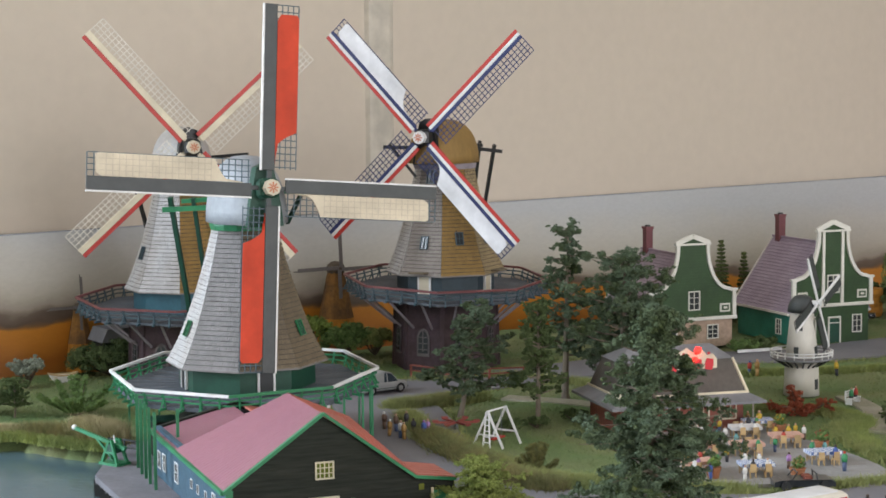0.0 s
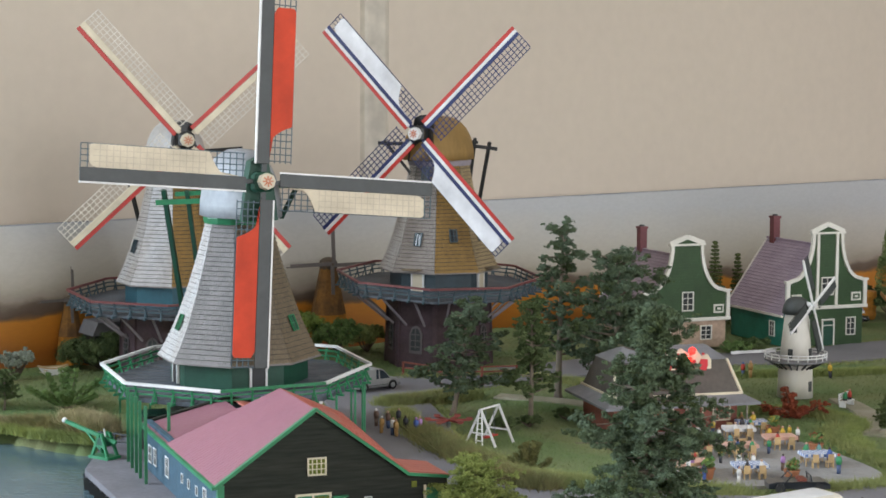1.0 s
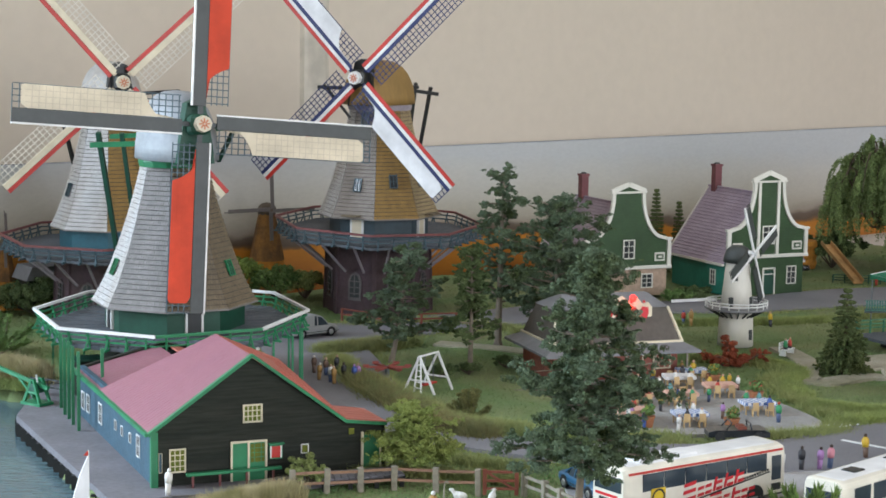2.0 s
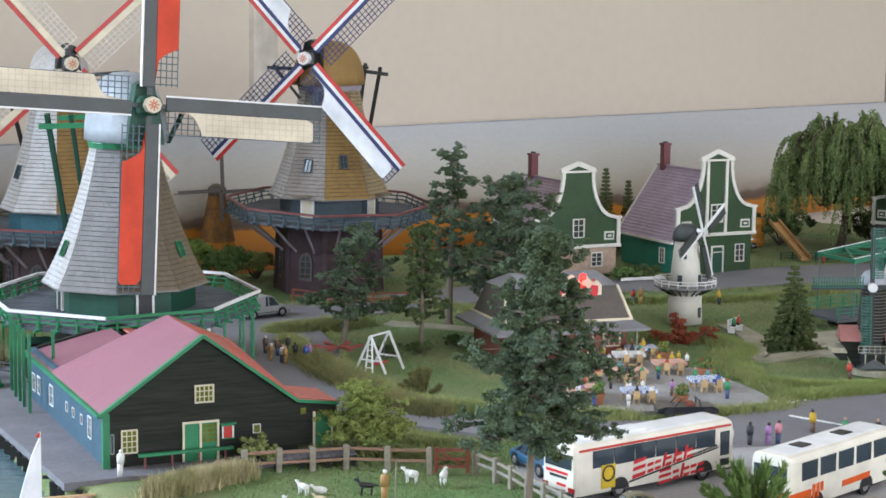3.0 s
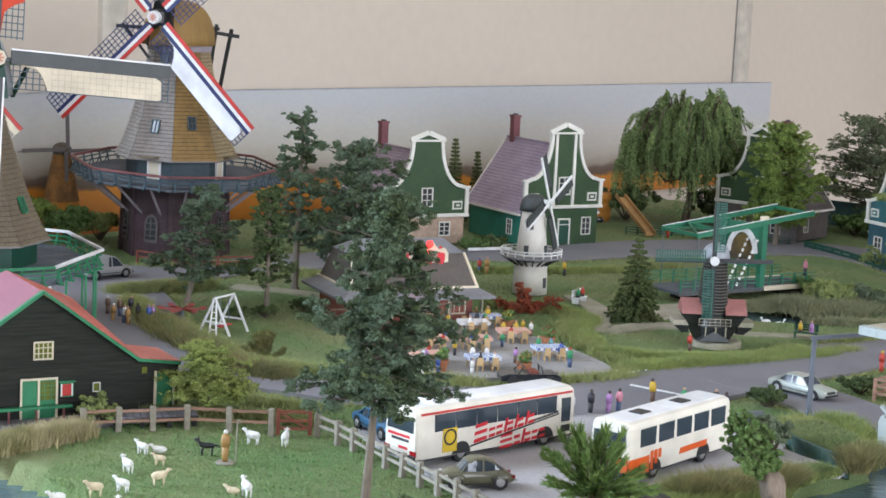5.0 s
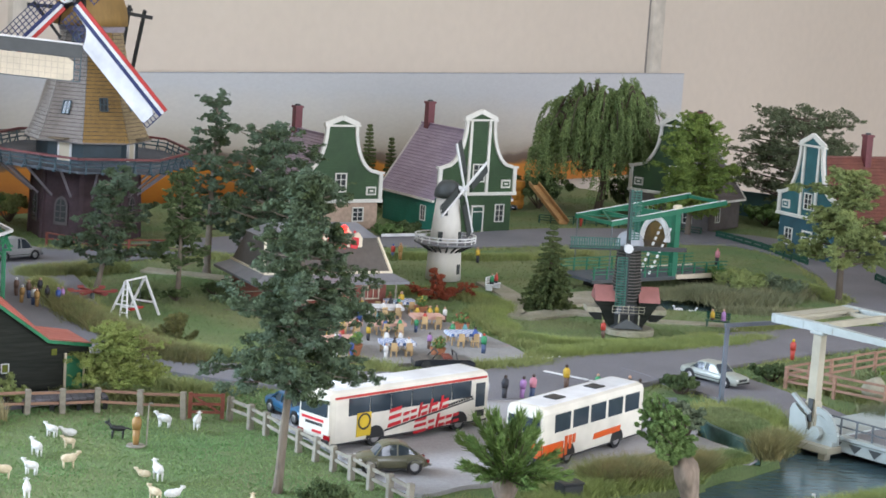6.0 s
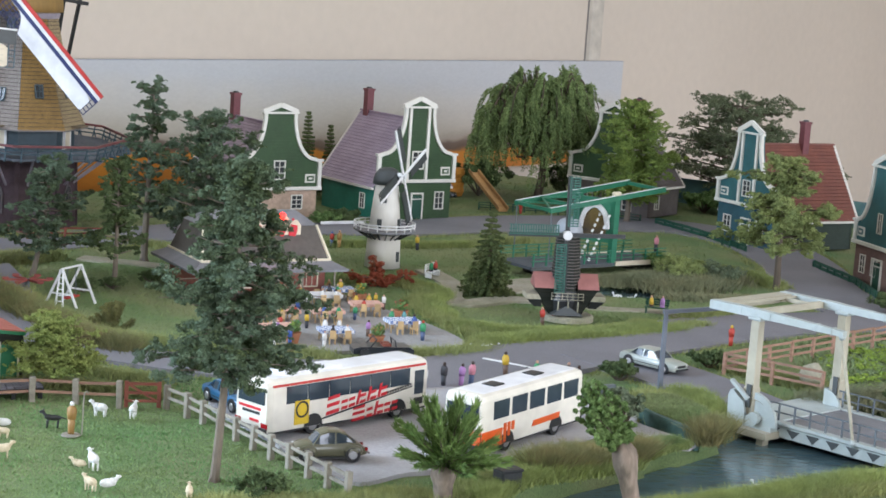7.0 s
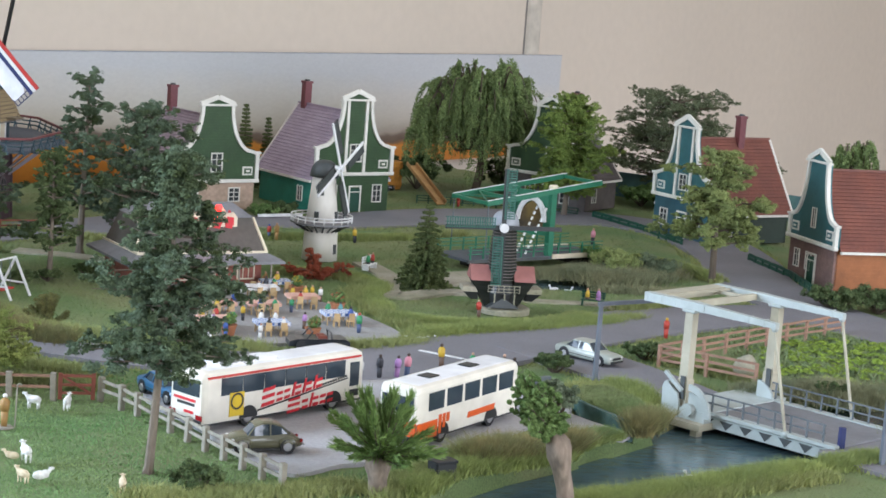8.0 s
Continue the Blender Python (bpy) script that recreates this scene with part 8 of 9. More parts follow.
    part("deck", MB().box(5.9, w / 2, 0.0, 11.4, w - 1.0, 0.24), ROOFG, b, "grey bridge roadway")
    for yy in (0.25, w - 0.25):
        part("deck_kerb", MB().box(5.9, yy, 0.1, 11.4, 0.6, 0.22), CONC, b)
        part("deck_girder", MB().box(5.9, yy, -0.45, 11.4, 0.25, 0.7), CONC, b)
        # dark triangles on the solid girder stand for the shade in its openings
        for k in range(7):
            part("girder_shade", MB().prism([(1.4 + k * 1.5, -0.2), (2.4 + k * 1.5, -0.2), (1.9 + k * 1.5, -0.72)], yy - 0.16, yy + 0.16), DGREY, b)
        for k in range(9):
            part("rail_post", MB().box(0.9 + k * 1.2, yy, 0.75, 0.1, 0.1, 1.2), STEEL, b)
        for zz in (0.75, 1.3):
            part("hand_rail", MB().box(5.7, yy, zz, 9.8, 0.09, 0.09), STEEL, b)
    part("abutment", MB().box(0.6, w / 2 + 0.1, -0.12, 3.2, w + 1.5, 0.7), CONC, b, "concrete abutment block")
    part("abutment_slab", MB().box(0.5, w / 2, -0.68, 3.7, w + 2.6, 0.42), CREAMB, b)
    for yy in (-0.7, 2.4, 5.4, 8.2):
        part("pier_leg", MB().box(1.7, yy, -1.5, 0.5, 0.6, 1.3), CREAMB, b)
    part("pier", MB().box(12.0, w / 2, -1.2, 1.6, w + 1.2, 2.2), CONC, b)
    return b


bascule_bridge()
mb = MB().slab([(39.0, 102.8), (46.3, 107.3), (58, 97), (50, 88)], -0.3, 0.16)
solo("road", mb, ASPHALT, "grey road beyond the bridge", "road", kind="structure")
solo("road_gate_post", MB().box(0, 0, 0.7, 0.35, 0.35, 1.4), NAVY, "short dark blue post at the bridge end", "post", P(40.9, 104.6, 0.1))


# ---- fences ----
def fence(points, label, post_mat, rail_mat, h, step, rails, group, post_w=0.3, rail_h=0.2):
    f = thing("fence", label, "fence", P(0, 0, 0), group=group)
    for (x0, y0), (x1, y1) in zip(points[:-1], points[1:]):
        n = max(1, int(math.hypot(x1 - x0, y1 - y0) / step))
        a = math.degrees(math.atan2(y1 - y0, x1 - x0))
        for i in range(n + 1):
            t = i / n
            part("post", MB().box(0, 0, h / 2 - 0.15, post_w, post_w, h + 0.3, bev=0.04), post_mat, f, m=P(x0 + (x1 - x0) * t, y0 + (y1 - y0) * t, 0, a + RNG.uniform(-5, 5), RNG.uniform(-2, 2), RNG.uniform(-2, 2)))
        for r in rails:
            for i in range(n):
                t0, t1 = i / n, (i + 1) / n
                z0, z1 = h * r + RNG.uniform(-0.04, 0.04), h * r + RNG.uniform(-0.04, 0.04)
                part("rail", MB().beam((x0 + (x1 - x0) * t0, y0 + (y1 - y0) * t0, z0), (x0 + (x1 - x0) * t1, y0 + (y1 - y0) * t1, z1), 0.1, rail_h), rail_mat, f)
    return f


fence([(-17.5, 108.7), (-11.5, 110.6), (-6.3, 110.5)], "rustic pasture fence with brown rails", WOODG, WOODR, 1.5, 1.9, (0.4, 0.85), "pasture fences", 0.36, 0.16)
fence([(-3.5, 110.7), (-2.2, 108.8), (6.5, 93.0)], "weathered grey post and rail fence along the coach park", WOODG, WOODG, 1.35, 1.85, (0.42, 0.82), "pasture fences", 0.34, 0.18)
fence([(35.2, 126.6), (43.9, 133.7), (54.7, 142.3)], "reddish board fence beside the field", WOODR, WOODR, 1.6, 2.6, (0.35, 0.65, 0.95), "field fences", 0.24, 0.17)
fence([(35.2, 126.6), (40.8, 121.6)], "reddish board fence beside the field", WOODR, WOODR, 1.6, 2.6, (0.35, 0.65, 0.95), "field fences", 0.24, 0.17)
fence([(47.5, 204.0), (50.7, 196), (53.0, 186.0)], "low green street fence", DGREEN, DGREEN, 0.75, 1.6, (0.45, 0.95), "street fences", 0.24, 0.3)
fence([(57.8, 178.0), (58.9, 168), (58.0, 156)], "low green street fence", DGREEN, DGREEN, 0.75, 1.6, (0.45, 0.95), "street fences", 0.24, 0.3)
fence([(28, 209.5), (41, 208.2), (46, 205.5)], "low dark green railing along the street", DGREEN, DGREEN, 0.85, 1.2, (0.3, 0.6, 0.95), "street fences", 0.16, 0.1)
fence([(-23, 173.5), (-18.5, 170.8), (-12, 173.0)], "low brown rail fence at the mill", GATE, GATE, 1.2, 2.4, (0.55, 0.95), "mill fence", 0.22, 0.14)
gate = thing("field_gate", "closed red-brown wooden field gate", "gate", P(-5.9, 110.3, 0.0, 5))
part("gate_frame", MB().box(0, 0, 0.75, 0.24, 0.2, 1.6).box(1.95, 0, 0.75, 0.24, 0.2, 1.6), GATE, gate)
for zz in (0.35, 0.85, 1.4):
    part("gate_rail", MB().box(0.97, -0.04, zz, 1.95, 0.12, 0.16), GATE, gate)
part("gate_brace", MB().beam((0.1, -0.1, 1.4), (1.9, -0.1, 0.3), 0.12, 0.14, (0, 1, 0)), GATE, gate)
# low planked bank beside the canal
solo("bank_boards", MB().beam((26.2, 113.0, 0.1), (29.6, 109.0, 0.1), 0.25, 1.1), DGREEN, "dark green boards along the canal bank", "boards")
solo("sandbag", MB().loft([ring(0.5, 0, 12), ring(0.95, 0.5, 12), ring(0.8, 1.2, 12), ring(0.35, 1.6, 12), ring(0.1, 1.75, 12)]), SAND, "pale tan sack leaning beside the field fence", "sack", P(40.6, 124.0, 0, 0, 0, 18), smooth=True)
solo("garden_edging", MB().beam((9.0, 189.0, 0.4), (13.6, 191.2, 0.4), 0.12, 0.3), WHITE, "low white garden edging", "edging")


# ---- figures: plain peg shapes ----
def peg(x, y, h, body, top, label, sit=False, z=0.12, nm="model_figure"):
    """A plain turned peg in two or three colours."""
    mb = MB()
    h = h * RNG.uniform(0.84, 0.98)
    r = h * 0.115
    low = [(r * 0.75, 0), (r * 0.85, h * 0.2), (r * 0.95, h * 0.42)] if not sit else [(r * 1.2, 0), (r * 1.2, h * 0.12)]
    up = [(r * 1.05, h * 0.43), (r * 1.2, h * 0.6), (r * 1.15, h * 0.72), (r * 0.55, h * 0.8)] if not sit else [(r * 1.25, h * 0.13), (r * 1.15, h * 0.4), (r * 0.5, h * 0.55)]
    mb.cur = 2
    mb.loft([ring(a, b, 8) for a, b in low])
    mb.cur = 0
    mb.loft([ring(a, b, 8) for a, b in up])
    mb.cur = 1
    mb.ball(0, 0, up[-1][1] + r * 0.5, r * 0.6, n=8, k=5)
    legs = (FIG["denim"], FIG["black"], FIG["brown"], body)[int(RNG.integers(4))]
    if top is FIG["white"]:
        legs = body
    return solo(nm, mb, [body, top, legs], label, "figurine", P(x, y, z, 0, RNG.uniform(-3, 3), RNG.uniform(-3, 3)), group="plain model figures", smooth=True)


FIG = {n: mat("figure_" + n, c, 0.55, 0.05, 200, 0.0) for n, c in dict(red=(0.45, 0.05, 0.03), blue=(0.05, 0.10, 0.32), yellow=(0.55, 0.36, 0.03), green=(0.04, 0.25, 0.10), white=(0.72, 0.70, 0.66), black=(0.03, 0.03, 0.035), purple=(0.38, 0.2, 0.42), skin=(0.5, 0.3, 0.2),
                                                              ochre=(0.35, 0.2, 0.06), teal=(0.12, 0.3, 0.3), pink=(0.62, 0.25, 0.3), darkhair=(0.05, 0.03, 0.02), denim=(0.06, 0.09, 0.17), brown=(0.12, 0.07, 0.045)).items()}
for x, y, c, tp in ((-20.9, 143.6, "ochre", "white"), (-20.6, 145.5, "brown", "skin"), (-19.9, 142.8, "white", "skin"), (-20.0, 147.0, "black", "skin"), (-19.5, 142.3, "ochre", "skin"), (-18.9, 143.8, "black", "darkhair"), (-18.0, 142.9, "blue", "purple"), (-17.8, 143.8, "purple", "skin"), (-21.7, 146.4, "brown", "white"),
                     (15.4, 118.9, "purple", "darkhair"), (16.1, 119.2, "pink", "darkhair"), (14.2, 118.6, "black", "darkhair"), (12.8, 117.6, "white", "skin"), (18.9, 122.6, "yellow", "darkhair"), (20.8, 121.2, "green", "skin"), (22.8, 120.4, "black", "skin"), (23.4, 119.4, "black", "darkhair"),
                     (17.8, 176.0, "yellow", "skin"), (9.5, 175.6, "red", "blue"), (10.2, 175.2, "ochre", "skin"), (24.4, 141.0, "red", "skin"), (14.2, 133.0, "green", "red"), (38.3, 136.4, "red", "yellow"), (5.3, 140.5, "blue", "teal"), (8.9, 148.3, "yellow", "skin"), (32.4, 206.6, "red", "skin")):
    peg(x, y, 1.85, FIG[c], FIG[tp], "standing plain model figure in painted %s" % c)
peg(41.0, 175.4, 1.9, FIG["pink"], FIG["skin"], "standing plain model figure in painted pink", z=1.2)
peg(-24.7, 106.5, 2.05, FIG["white"], FIG["white"], "white painted plain figure on the quay", z=0.25)
peg(-8.5, 103.0, 2.2, FIG["ochre"], FIG["white"], "ochre painted plain figure in the pasture", z=0.12)
solo("stone_slab", MB().loft([ring(0.55, 0, 16), ring(0.5, 0.08, 16)]), WOODG, "flat round slab under the ochre figure", "slab", P(-8.5, 103.0, 0.02))
solo("figure_staff", MB().tube([(0, 0, 0), (0.06, 0, 2.1), (0.08, 0, 2.4), (0.2, 0, 2.5), (0.3, 0, 2.38)], 0.05), WOODG, "thin wooden staff beside the ochre figure", "staff", P(-7.9, 102.9, 0.1))


def animal_shape(x, y, yaw, s, col, label, lie=False, nm="sheep_figurine", slim=False):
    """A small four-legged figurine: body, neck, head, ears, tail and legs."""
    mb = MB()
    zz = 0.45 if lie else 0.82
    bw, bh = (0.2, 0.24) if slim else (0.34, 0.36)
    mb.ball(-0.12, 0, zz, 0.62, bw, bh, 12, 7)
    mb.ball(0.28, 0, zz + 0.06, 0.34, bw * 0.92, bh * 0.95, 10, 6)
    mb.cyl((0.42, 0, zz + 0.1), (0.7, 0, zz + 0.42), bw * 0.6, 0.14, 8)
    mb.ball(0.78, 0, zz + 0.46, 0.24, 0.13, 0.14, 8, 5)
    for sy in (-1, 1):
        if slim:
            mb.cyl((0.68, sy * 0.08, zz + 0.55), (0.64, sy * 0.1, zz + 0.8), 0.07, 0.01, 5)
        else:
            mb.ball(0.66, sy * 0.18, zz + 0.5, 0.06, 0.12, 0.05, 6, 4)
    if slim:
        mb.cyl((-0.7, 0, zz + 0.05), (-1.15, 0, zz - 0.12), 0.08, 0.03, 6)
    if not lie:
        for px_, py_ in ((-0.5, -0.16), (-0.46, 0.16), (0.3, -0.15), (0.36, 0.15)):
            mb.cyl((px_ + 0.03, py_, 0), (px_, py_, 0.62), 0.055, 0.1, 6)
    mb.v = [(a * s, b * s, c * s) for a, b, c in mb.v]
    return solo(nm, mb, col, label, "figurine", P(x, y, 0.02, yaw), group="pasture figurines", smooth=True)


WOOL = mat("white_wool_paint", (0.70, 0.69, 0.66), 0.8, 0.15, 500, 0.5, col2=(0.55, 0.53, 0.48), mix_scale=160)
WOOLC = mat("cream_wool_paint", (0.62, 0.53, 0.36), 0.8, 0.15, 500, 0.5, col2=(0.48, 0.38, 0.24), mix_scale=160)
for x, y, a, c, sc, lie in ((-13.37, 104.2, 150, 0, 0.6, False), (-12.4, 104.3, 190, 0, 0.62, True), (-13.65, 100.1, 130, 0, 0.68, False), (-12.1, 101.9, 175, 1, 0.52, False), (-11.6, 97.9, 20, 1, 0.66, False), (-13.4, 96.3, 160, 0, 0.62, False), (-14.7, 95.2, 200, 1, 0.66, False),
                             (-13.0, 92.0, 100, 0, 0.66, False), (-7.5, 96.5, 170, 1, 0.56, True), (-6.75, 96.3, 115, 0, 0.74, False), (-7.25, 107.5, 165, 0, 0.68, False), (-5.3, 107.5, 80, 0, 0.68, False), (-5.7, 92.9, 20, 0, 0.66, True), (-6.6, 92.4, 140, 1, 0.6, False),
                             (-16.3, 93.0, 210, 0, 0.66, False), (-1.6, 91.4, 92, 1, 0.6, False)):
    animal_shape(x, y, a, sc, WOOLC if c else WOOL, "cream painted sheep figurine on the pasture" if c else "white painted sheep figurine on the pasture", lie)
animal_shape(-9.7, 104.5, 185, 0.72, BLACK, "black painted dog figurine on the pasture", nm="dog_figurine", slim=True)
for x, y, z, a, in ((34.2, 159.6, -0.75, 200), (35.2, 158.8, -0.75, 10), (30.9, 101.4, -1.22, 170)):
    mb = MB().ball(0, 0, 0.16, 0.5, 0.26, 0.2).ball(0.5, 0, 0.52, 0.12, 0.08, 0.09).cyl((0.36, 0, 0.2), (0.46, 0, 0.52), 0.07, 0.05, 6)
    solo("swan_figurine", mb, WHITE, "white swan figurine on the resin water", "figurine", P(x, y, z, a), group="swan figurines", smooth=True)


# ---- terrace furniture ----
CLOTHS = {"pink": mat("salmon_tablecloth", (0.70, 0.42, 0.32), 0.7, 0.05, 200, 0.1), "white": mat("white_tablecloth", (0.78, 0.77, 0.75), 0.7, 0.05, 200, 0.1)}
chk = mat("blue_checked_tablecloth", (0.62, 0.66, 0.74), 0.7, 0.03, 200, 0.0)
ck = chk.node_tree.nodes.new("ShaderNodeTexChecker")
ck.inputs["Scale"].default_value = 420
ck.inputs[1].default_value, ck.inputs[2].default_value = (0.75, 0.76, 0.78, 1), (0.12, 0.2, 0.42, 1)
tc_ = chk.node_tree.nodes["Texture Coordinate"]
chk.node_tree.links.new(tc_.outputs["Object"], ck.inputs[0])
chk.node_tree.links.new(ck.outputs[0], chk.node_tree.nodes["Principled BSDF"].inputs["Base Color"])
CLOTHS["blue"] = chk


def table(x, y, yaw, cloth, w=2.3, d=1.4):
    t = thing("cafe_table", "small cafe table on the paved terrace", "table", P(x, y, 0.15, yaw), group="terrace tables")
    part("tabletop", MB().box(0, 0, 0.86, w, d, 0.07), WOODT, t)
    for sx in (-1, 1):
        for sy in (-1, 1):
            part("leg", MB().box(sx * (w / 2 - 0.12), sy * (d / 2 - 0.1), 0.42, 0.09, 0.09, 0.84), WOODT, t)
    mb = MB().box(0, 0, 0.915, w + 0.16, d + 0.16, 0.04)
    for sy in (-1, 1):
        mb.box(0, sy * (d / 2 + 0.08), 0.79, w + 0.16, 0.03, 0.22)
    for sx in (-1, 1):
        mb.box(sx * (w / 2 + 0.08), 0, 0.79, 0.03, d + 0.16, 0.22)
    solo("tablecloth", mb, CLOTHS[cloth], "%s tablecloth draped over a cafe table" % {"pink": "salmon pink", "white": "white", "blue": "blue and white checked"}[cloth], "tablecloth", P(x, y, 0.16, yaw), group="tablecloths")


CHAIR = []
WOODC = mat("honey_chair_wood", (0.52, 0.36, 0.17), 0.6, 0.1, 300, 0.2, rand=0.25)


def chair(x, y, yaw):
    if CHAIR:
        return copy_thing(CHAIR[0], P(x, y, 0.15, yaw))
    c = thing("cafe_chair", "light wooden cafe chair on the terrace", "chair", P(x, y, 0.15, yaw), group="terrace chairs")
    part("seat", MB().box(0, 0, 0.46, 0.5, 0.5, 0.08), WOODC, c)
    part("backrest", MB().box(0, 0.23, 0.76, 0.46, 0.07, 0.56, bev=0.02), WOODC, c)
    for sx in (-1, 1):
        for sy in (-1, 1):
            part("leg", MB().box(sx * 0.2, sy * 0.2, 0.22, 0.07, 0.07, 0.44), WOODC, c)
    CHAIR.append(c)
    return c


SEATED = ["yellow", "blue", "white", "red", "green", "black", "purple", "teal", "white", "yellow", "ochre", "white"]
k_ = 0
for tx, ty, ta, cl in ((4.0, 137.8, 18, "pink"), (7.7, 131.4, 12, "blue"), (12.9, 136.0, 14, "blue"), (10.6, 142.2, 12, "pink"), (7.6, 145.2, 10, "white"), (7.4, 138.6, 12, "pink"), (3.6, 131.8, 20, "pink"), (3.4, 143.4, 14, "white"), (8.8, 148.0, 16, "blue")):
    table(tx, ty, ta, cl)
    for i, (dx, dy, da) in enumerate(((-0.5, -1.1, 180), (0.6, -1.1, 180), (-0.5, 1.1, 0), (0.55, 1.1, 0))):
        q = radians(ta)
        cx, cy = tx + dx * math.cos(q) - dy * math.sin(q), ty + dx * math.sin(q) + dy * math.cos(q)
        chair(cx, cy, ta + da + RNG.uniform(-12, 12))
        if (k_ * 7 + i * 3) % 5 < 4:
            c = SEATED[(k_ * 5 + i * 3) % 12]
            peg(cx, cy, 1.55, FIG[c], FIG["darkhair" if (k_ + i) % 2 else "skin"], "seated plain model figure in painted %s" % c, sit=True, z=0.68)
    k_ += 1
for x, y, c, tp in ((2.2, 144.6, "blue", "yellow"), (3.0, 146.2, "teal", "skin"), (5.6, 146.6, "yellow", "skin"), (6.0, 143.4, "white", "skin"), (5.4, 141.2, "white", "darkhair"), (2.6, 140.4, "red", "white"), (5.8, 135.6, "yellow", "skin"),
                    (9.6, 139.6, "green", "skin"), (12.2, 144.4, "white", "skin"), (11.6, 145.4, "yellow", "skin"), (10.2, 133.6, "purple", "darkhair"), (5.0, 133.4, "green", "skin"), (4.4, 129.4, "blue", "darkhair"), (6.8, 128.9, "white", "skin"), (3.4, 128.8, "purple", "skin")):
    peg(x, y, 1.4, FIG[c], FIG[tp], "plain model figure in painted %s on the terrace" % c, z=0.15)
TERRA = mat("terracotta", (0.36, 0.14, 0.06), 0.75, 0.1, 200, 0.1)
for x, y, col in ((4.6, 130.0, "green"), (10.6, 130.2, "ochre"), (13.2, 140.2, "red"), (10.4, 146.6, "yellow")):
    pl = thing("flower_pot", "terracotta flower pot with green plants", "flower pot", P(x, y, 0.15), group="terrace flower pots")
    part("pot", MB().loft([ring(0.4, 0, 12), ring(0.55, 0.7, 12), ring(0.6, 0.72, 12), ring(0.6, 0.82, 12), ring(0.45, 0.8, 12)]), TERRA, pl)
    part("plant", flakes([(0, 0, 1.1, 0.5), (0.2, 0.1, 1.4, 0.35)], 260, 0.12), LEAF_G, pl)
    part("blossom", flakes([(0, 0, 1.3, 0.5)], 40, 0.09), FIG[col] if col != "green" else LEAF_Y, pl)
oc = thing("open_car", "black open car with folded roof beside the terrace", "car", P(8.6, 126.6, 0.16, 8))
BLK = mat("black_gloss_paint", (0.02, 0.025, 0.03), 0.3, 0.03, 200, 0.0, coat=0.3)
part("body", MB().loft([[(0, y_ * 0.9, 0.3), (0.0, y_ * 0.9, 0.65), (0.5, y_, 0.8), (3.9, y_, 0.82), (4.3, y_ * 0.9, 0.6), (4.3, y_ * 0.9, 0.3)] for y_ in (-0.85, -0.6, 0.6, 0.85)]), BLK, oc)
part("screen_frame", MB().tube([(1.2, -0.75, 0.8), (1.6, -0.7, 1.3), (1.6, 0.7, 1.3), (1.2, 0.75, 0.8)], 0.05), BLK, oc)
part("roof_hoop", MB().tube([(3.0, -0.75, 0.8), (2.9, -0.7, 1.25), (2.9, 0.7, 1.25), (3.0, 0.75, 0.8)], 0.05), BLK, oc)
for sy in (-1, 1):
    part("seat", MB().box(2.4, sy * 0.35, 0.85, 0.6, 0.5, 0.3, bev=0.05), GATE, oc, "brown seat")
    for wx in (0.8, 3.5):
        part("wheel", MB().cyl((wx, sy * 0.7, 0.36), (wx, sy * 0.9, 0.36), 0.36, 0.36, 14), BLACK, oc)


# ---- playground, benches, lamps, small gear ----
s = thing("swing", "white A-frame playground swing with red seat", "swing", P(-12.0, 141.6, 0, 62))
for xx in (-1.3, 1.3):
    part("a_frame", MB().beam((xx, -1.4, 0), (xx, 0, 2.85), 0.15, 0.15).beam((xx, 1.4, 0), (xx, 0, 2.85), 0.15, 0.15).beam((xx, -0.95, 0.95), (xx, 0.95, 0.95), 0.12, 0.12), WHITE, s)
for yy in (-0.32, 0.32):
    part("ladder_side", MB().beam((-1.55, yy, 0), (-1.35, yy * 0.4, 2.8), 0.12, 0.12), WHITE, s)
for i in range(5):
    part("ladder_rung", MB().beam((-1.52 + 0.03 * i, -0.3 + 0.035 * i, 0.4 + 0.45 * i), (-1.52 + 0.03 * i, 0.3 - 0.035 * i, 0.4 + 0.45 * i), 0.08, 0.08), WHITE, s)
part("top_bar", MB().beam((-1.4, 0, 2.85), (1.4, 0, 2.85), 0.12, 0.12), WHITE, s)
part("seat", MB().box(0, 0, 0.55, 1.7, 0.5, 0.1), RED, s, "red swing seat")
for xx in (-0.7, 0.7):
    part("rope", MB().cyl((xx, 0, 0.58), (xx * 0.8, 0, 2.8), 0.03, 0.03, 5), STEEL, s)
DULLRED = mat("faded_red_paint", (0.34, 0.075, 0.06), 0.6, 0.1, 200, 0.1)
s = thing("merry_go_round", "red playground roundabout with low seats", "roundabout", P(-15.8, 146.8, 0.05, 10))
for i in range(3):
    a = math.pi * i / 3
    part("arm", MB().beam((-1.8 * math.cos(a), -1.8 * math.sin(a), 0.7), (1.8 * math.cos(a), 1.8 * math.sin(a), 0.7), 0.2, 0.16), DULLRED, s)
for i in range(6):
    a = math.pi * i / 3
    part("seat", MB().box(1.7 * math.cos(a), 1.7 * math.sin(a), 0.8, 0.5, 0.5, 0.16), DULLRED, s)
part("pivot", MB().cyl((0, 0, 0), (0, 0, 0.8), 0.2, 0.15, 8), STEEL, s)
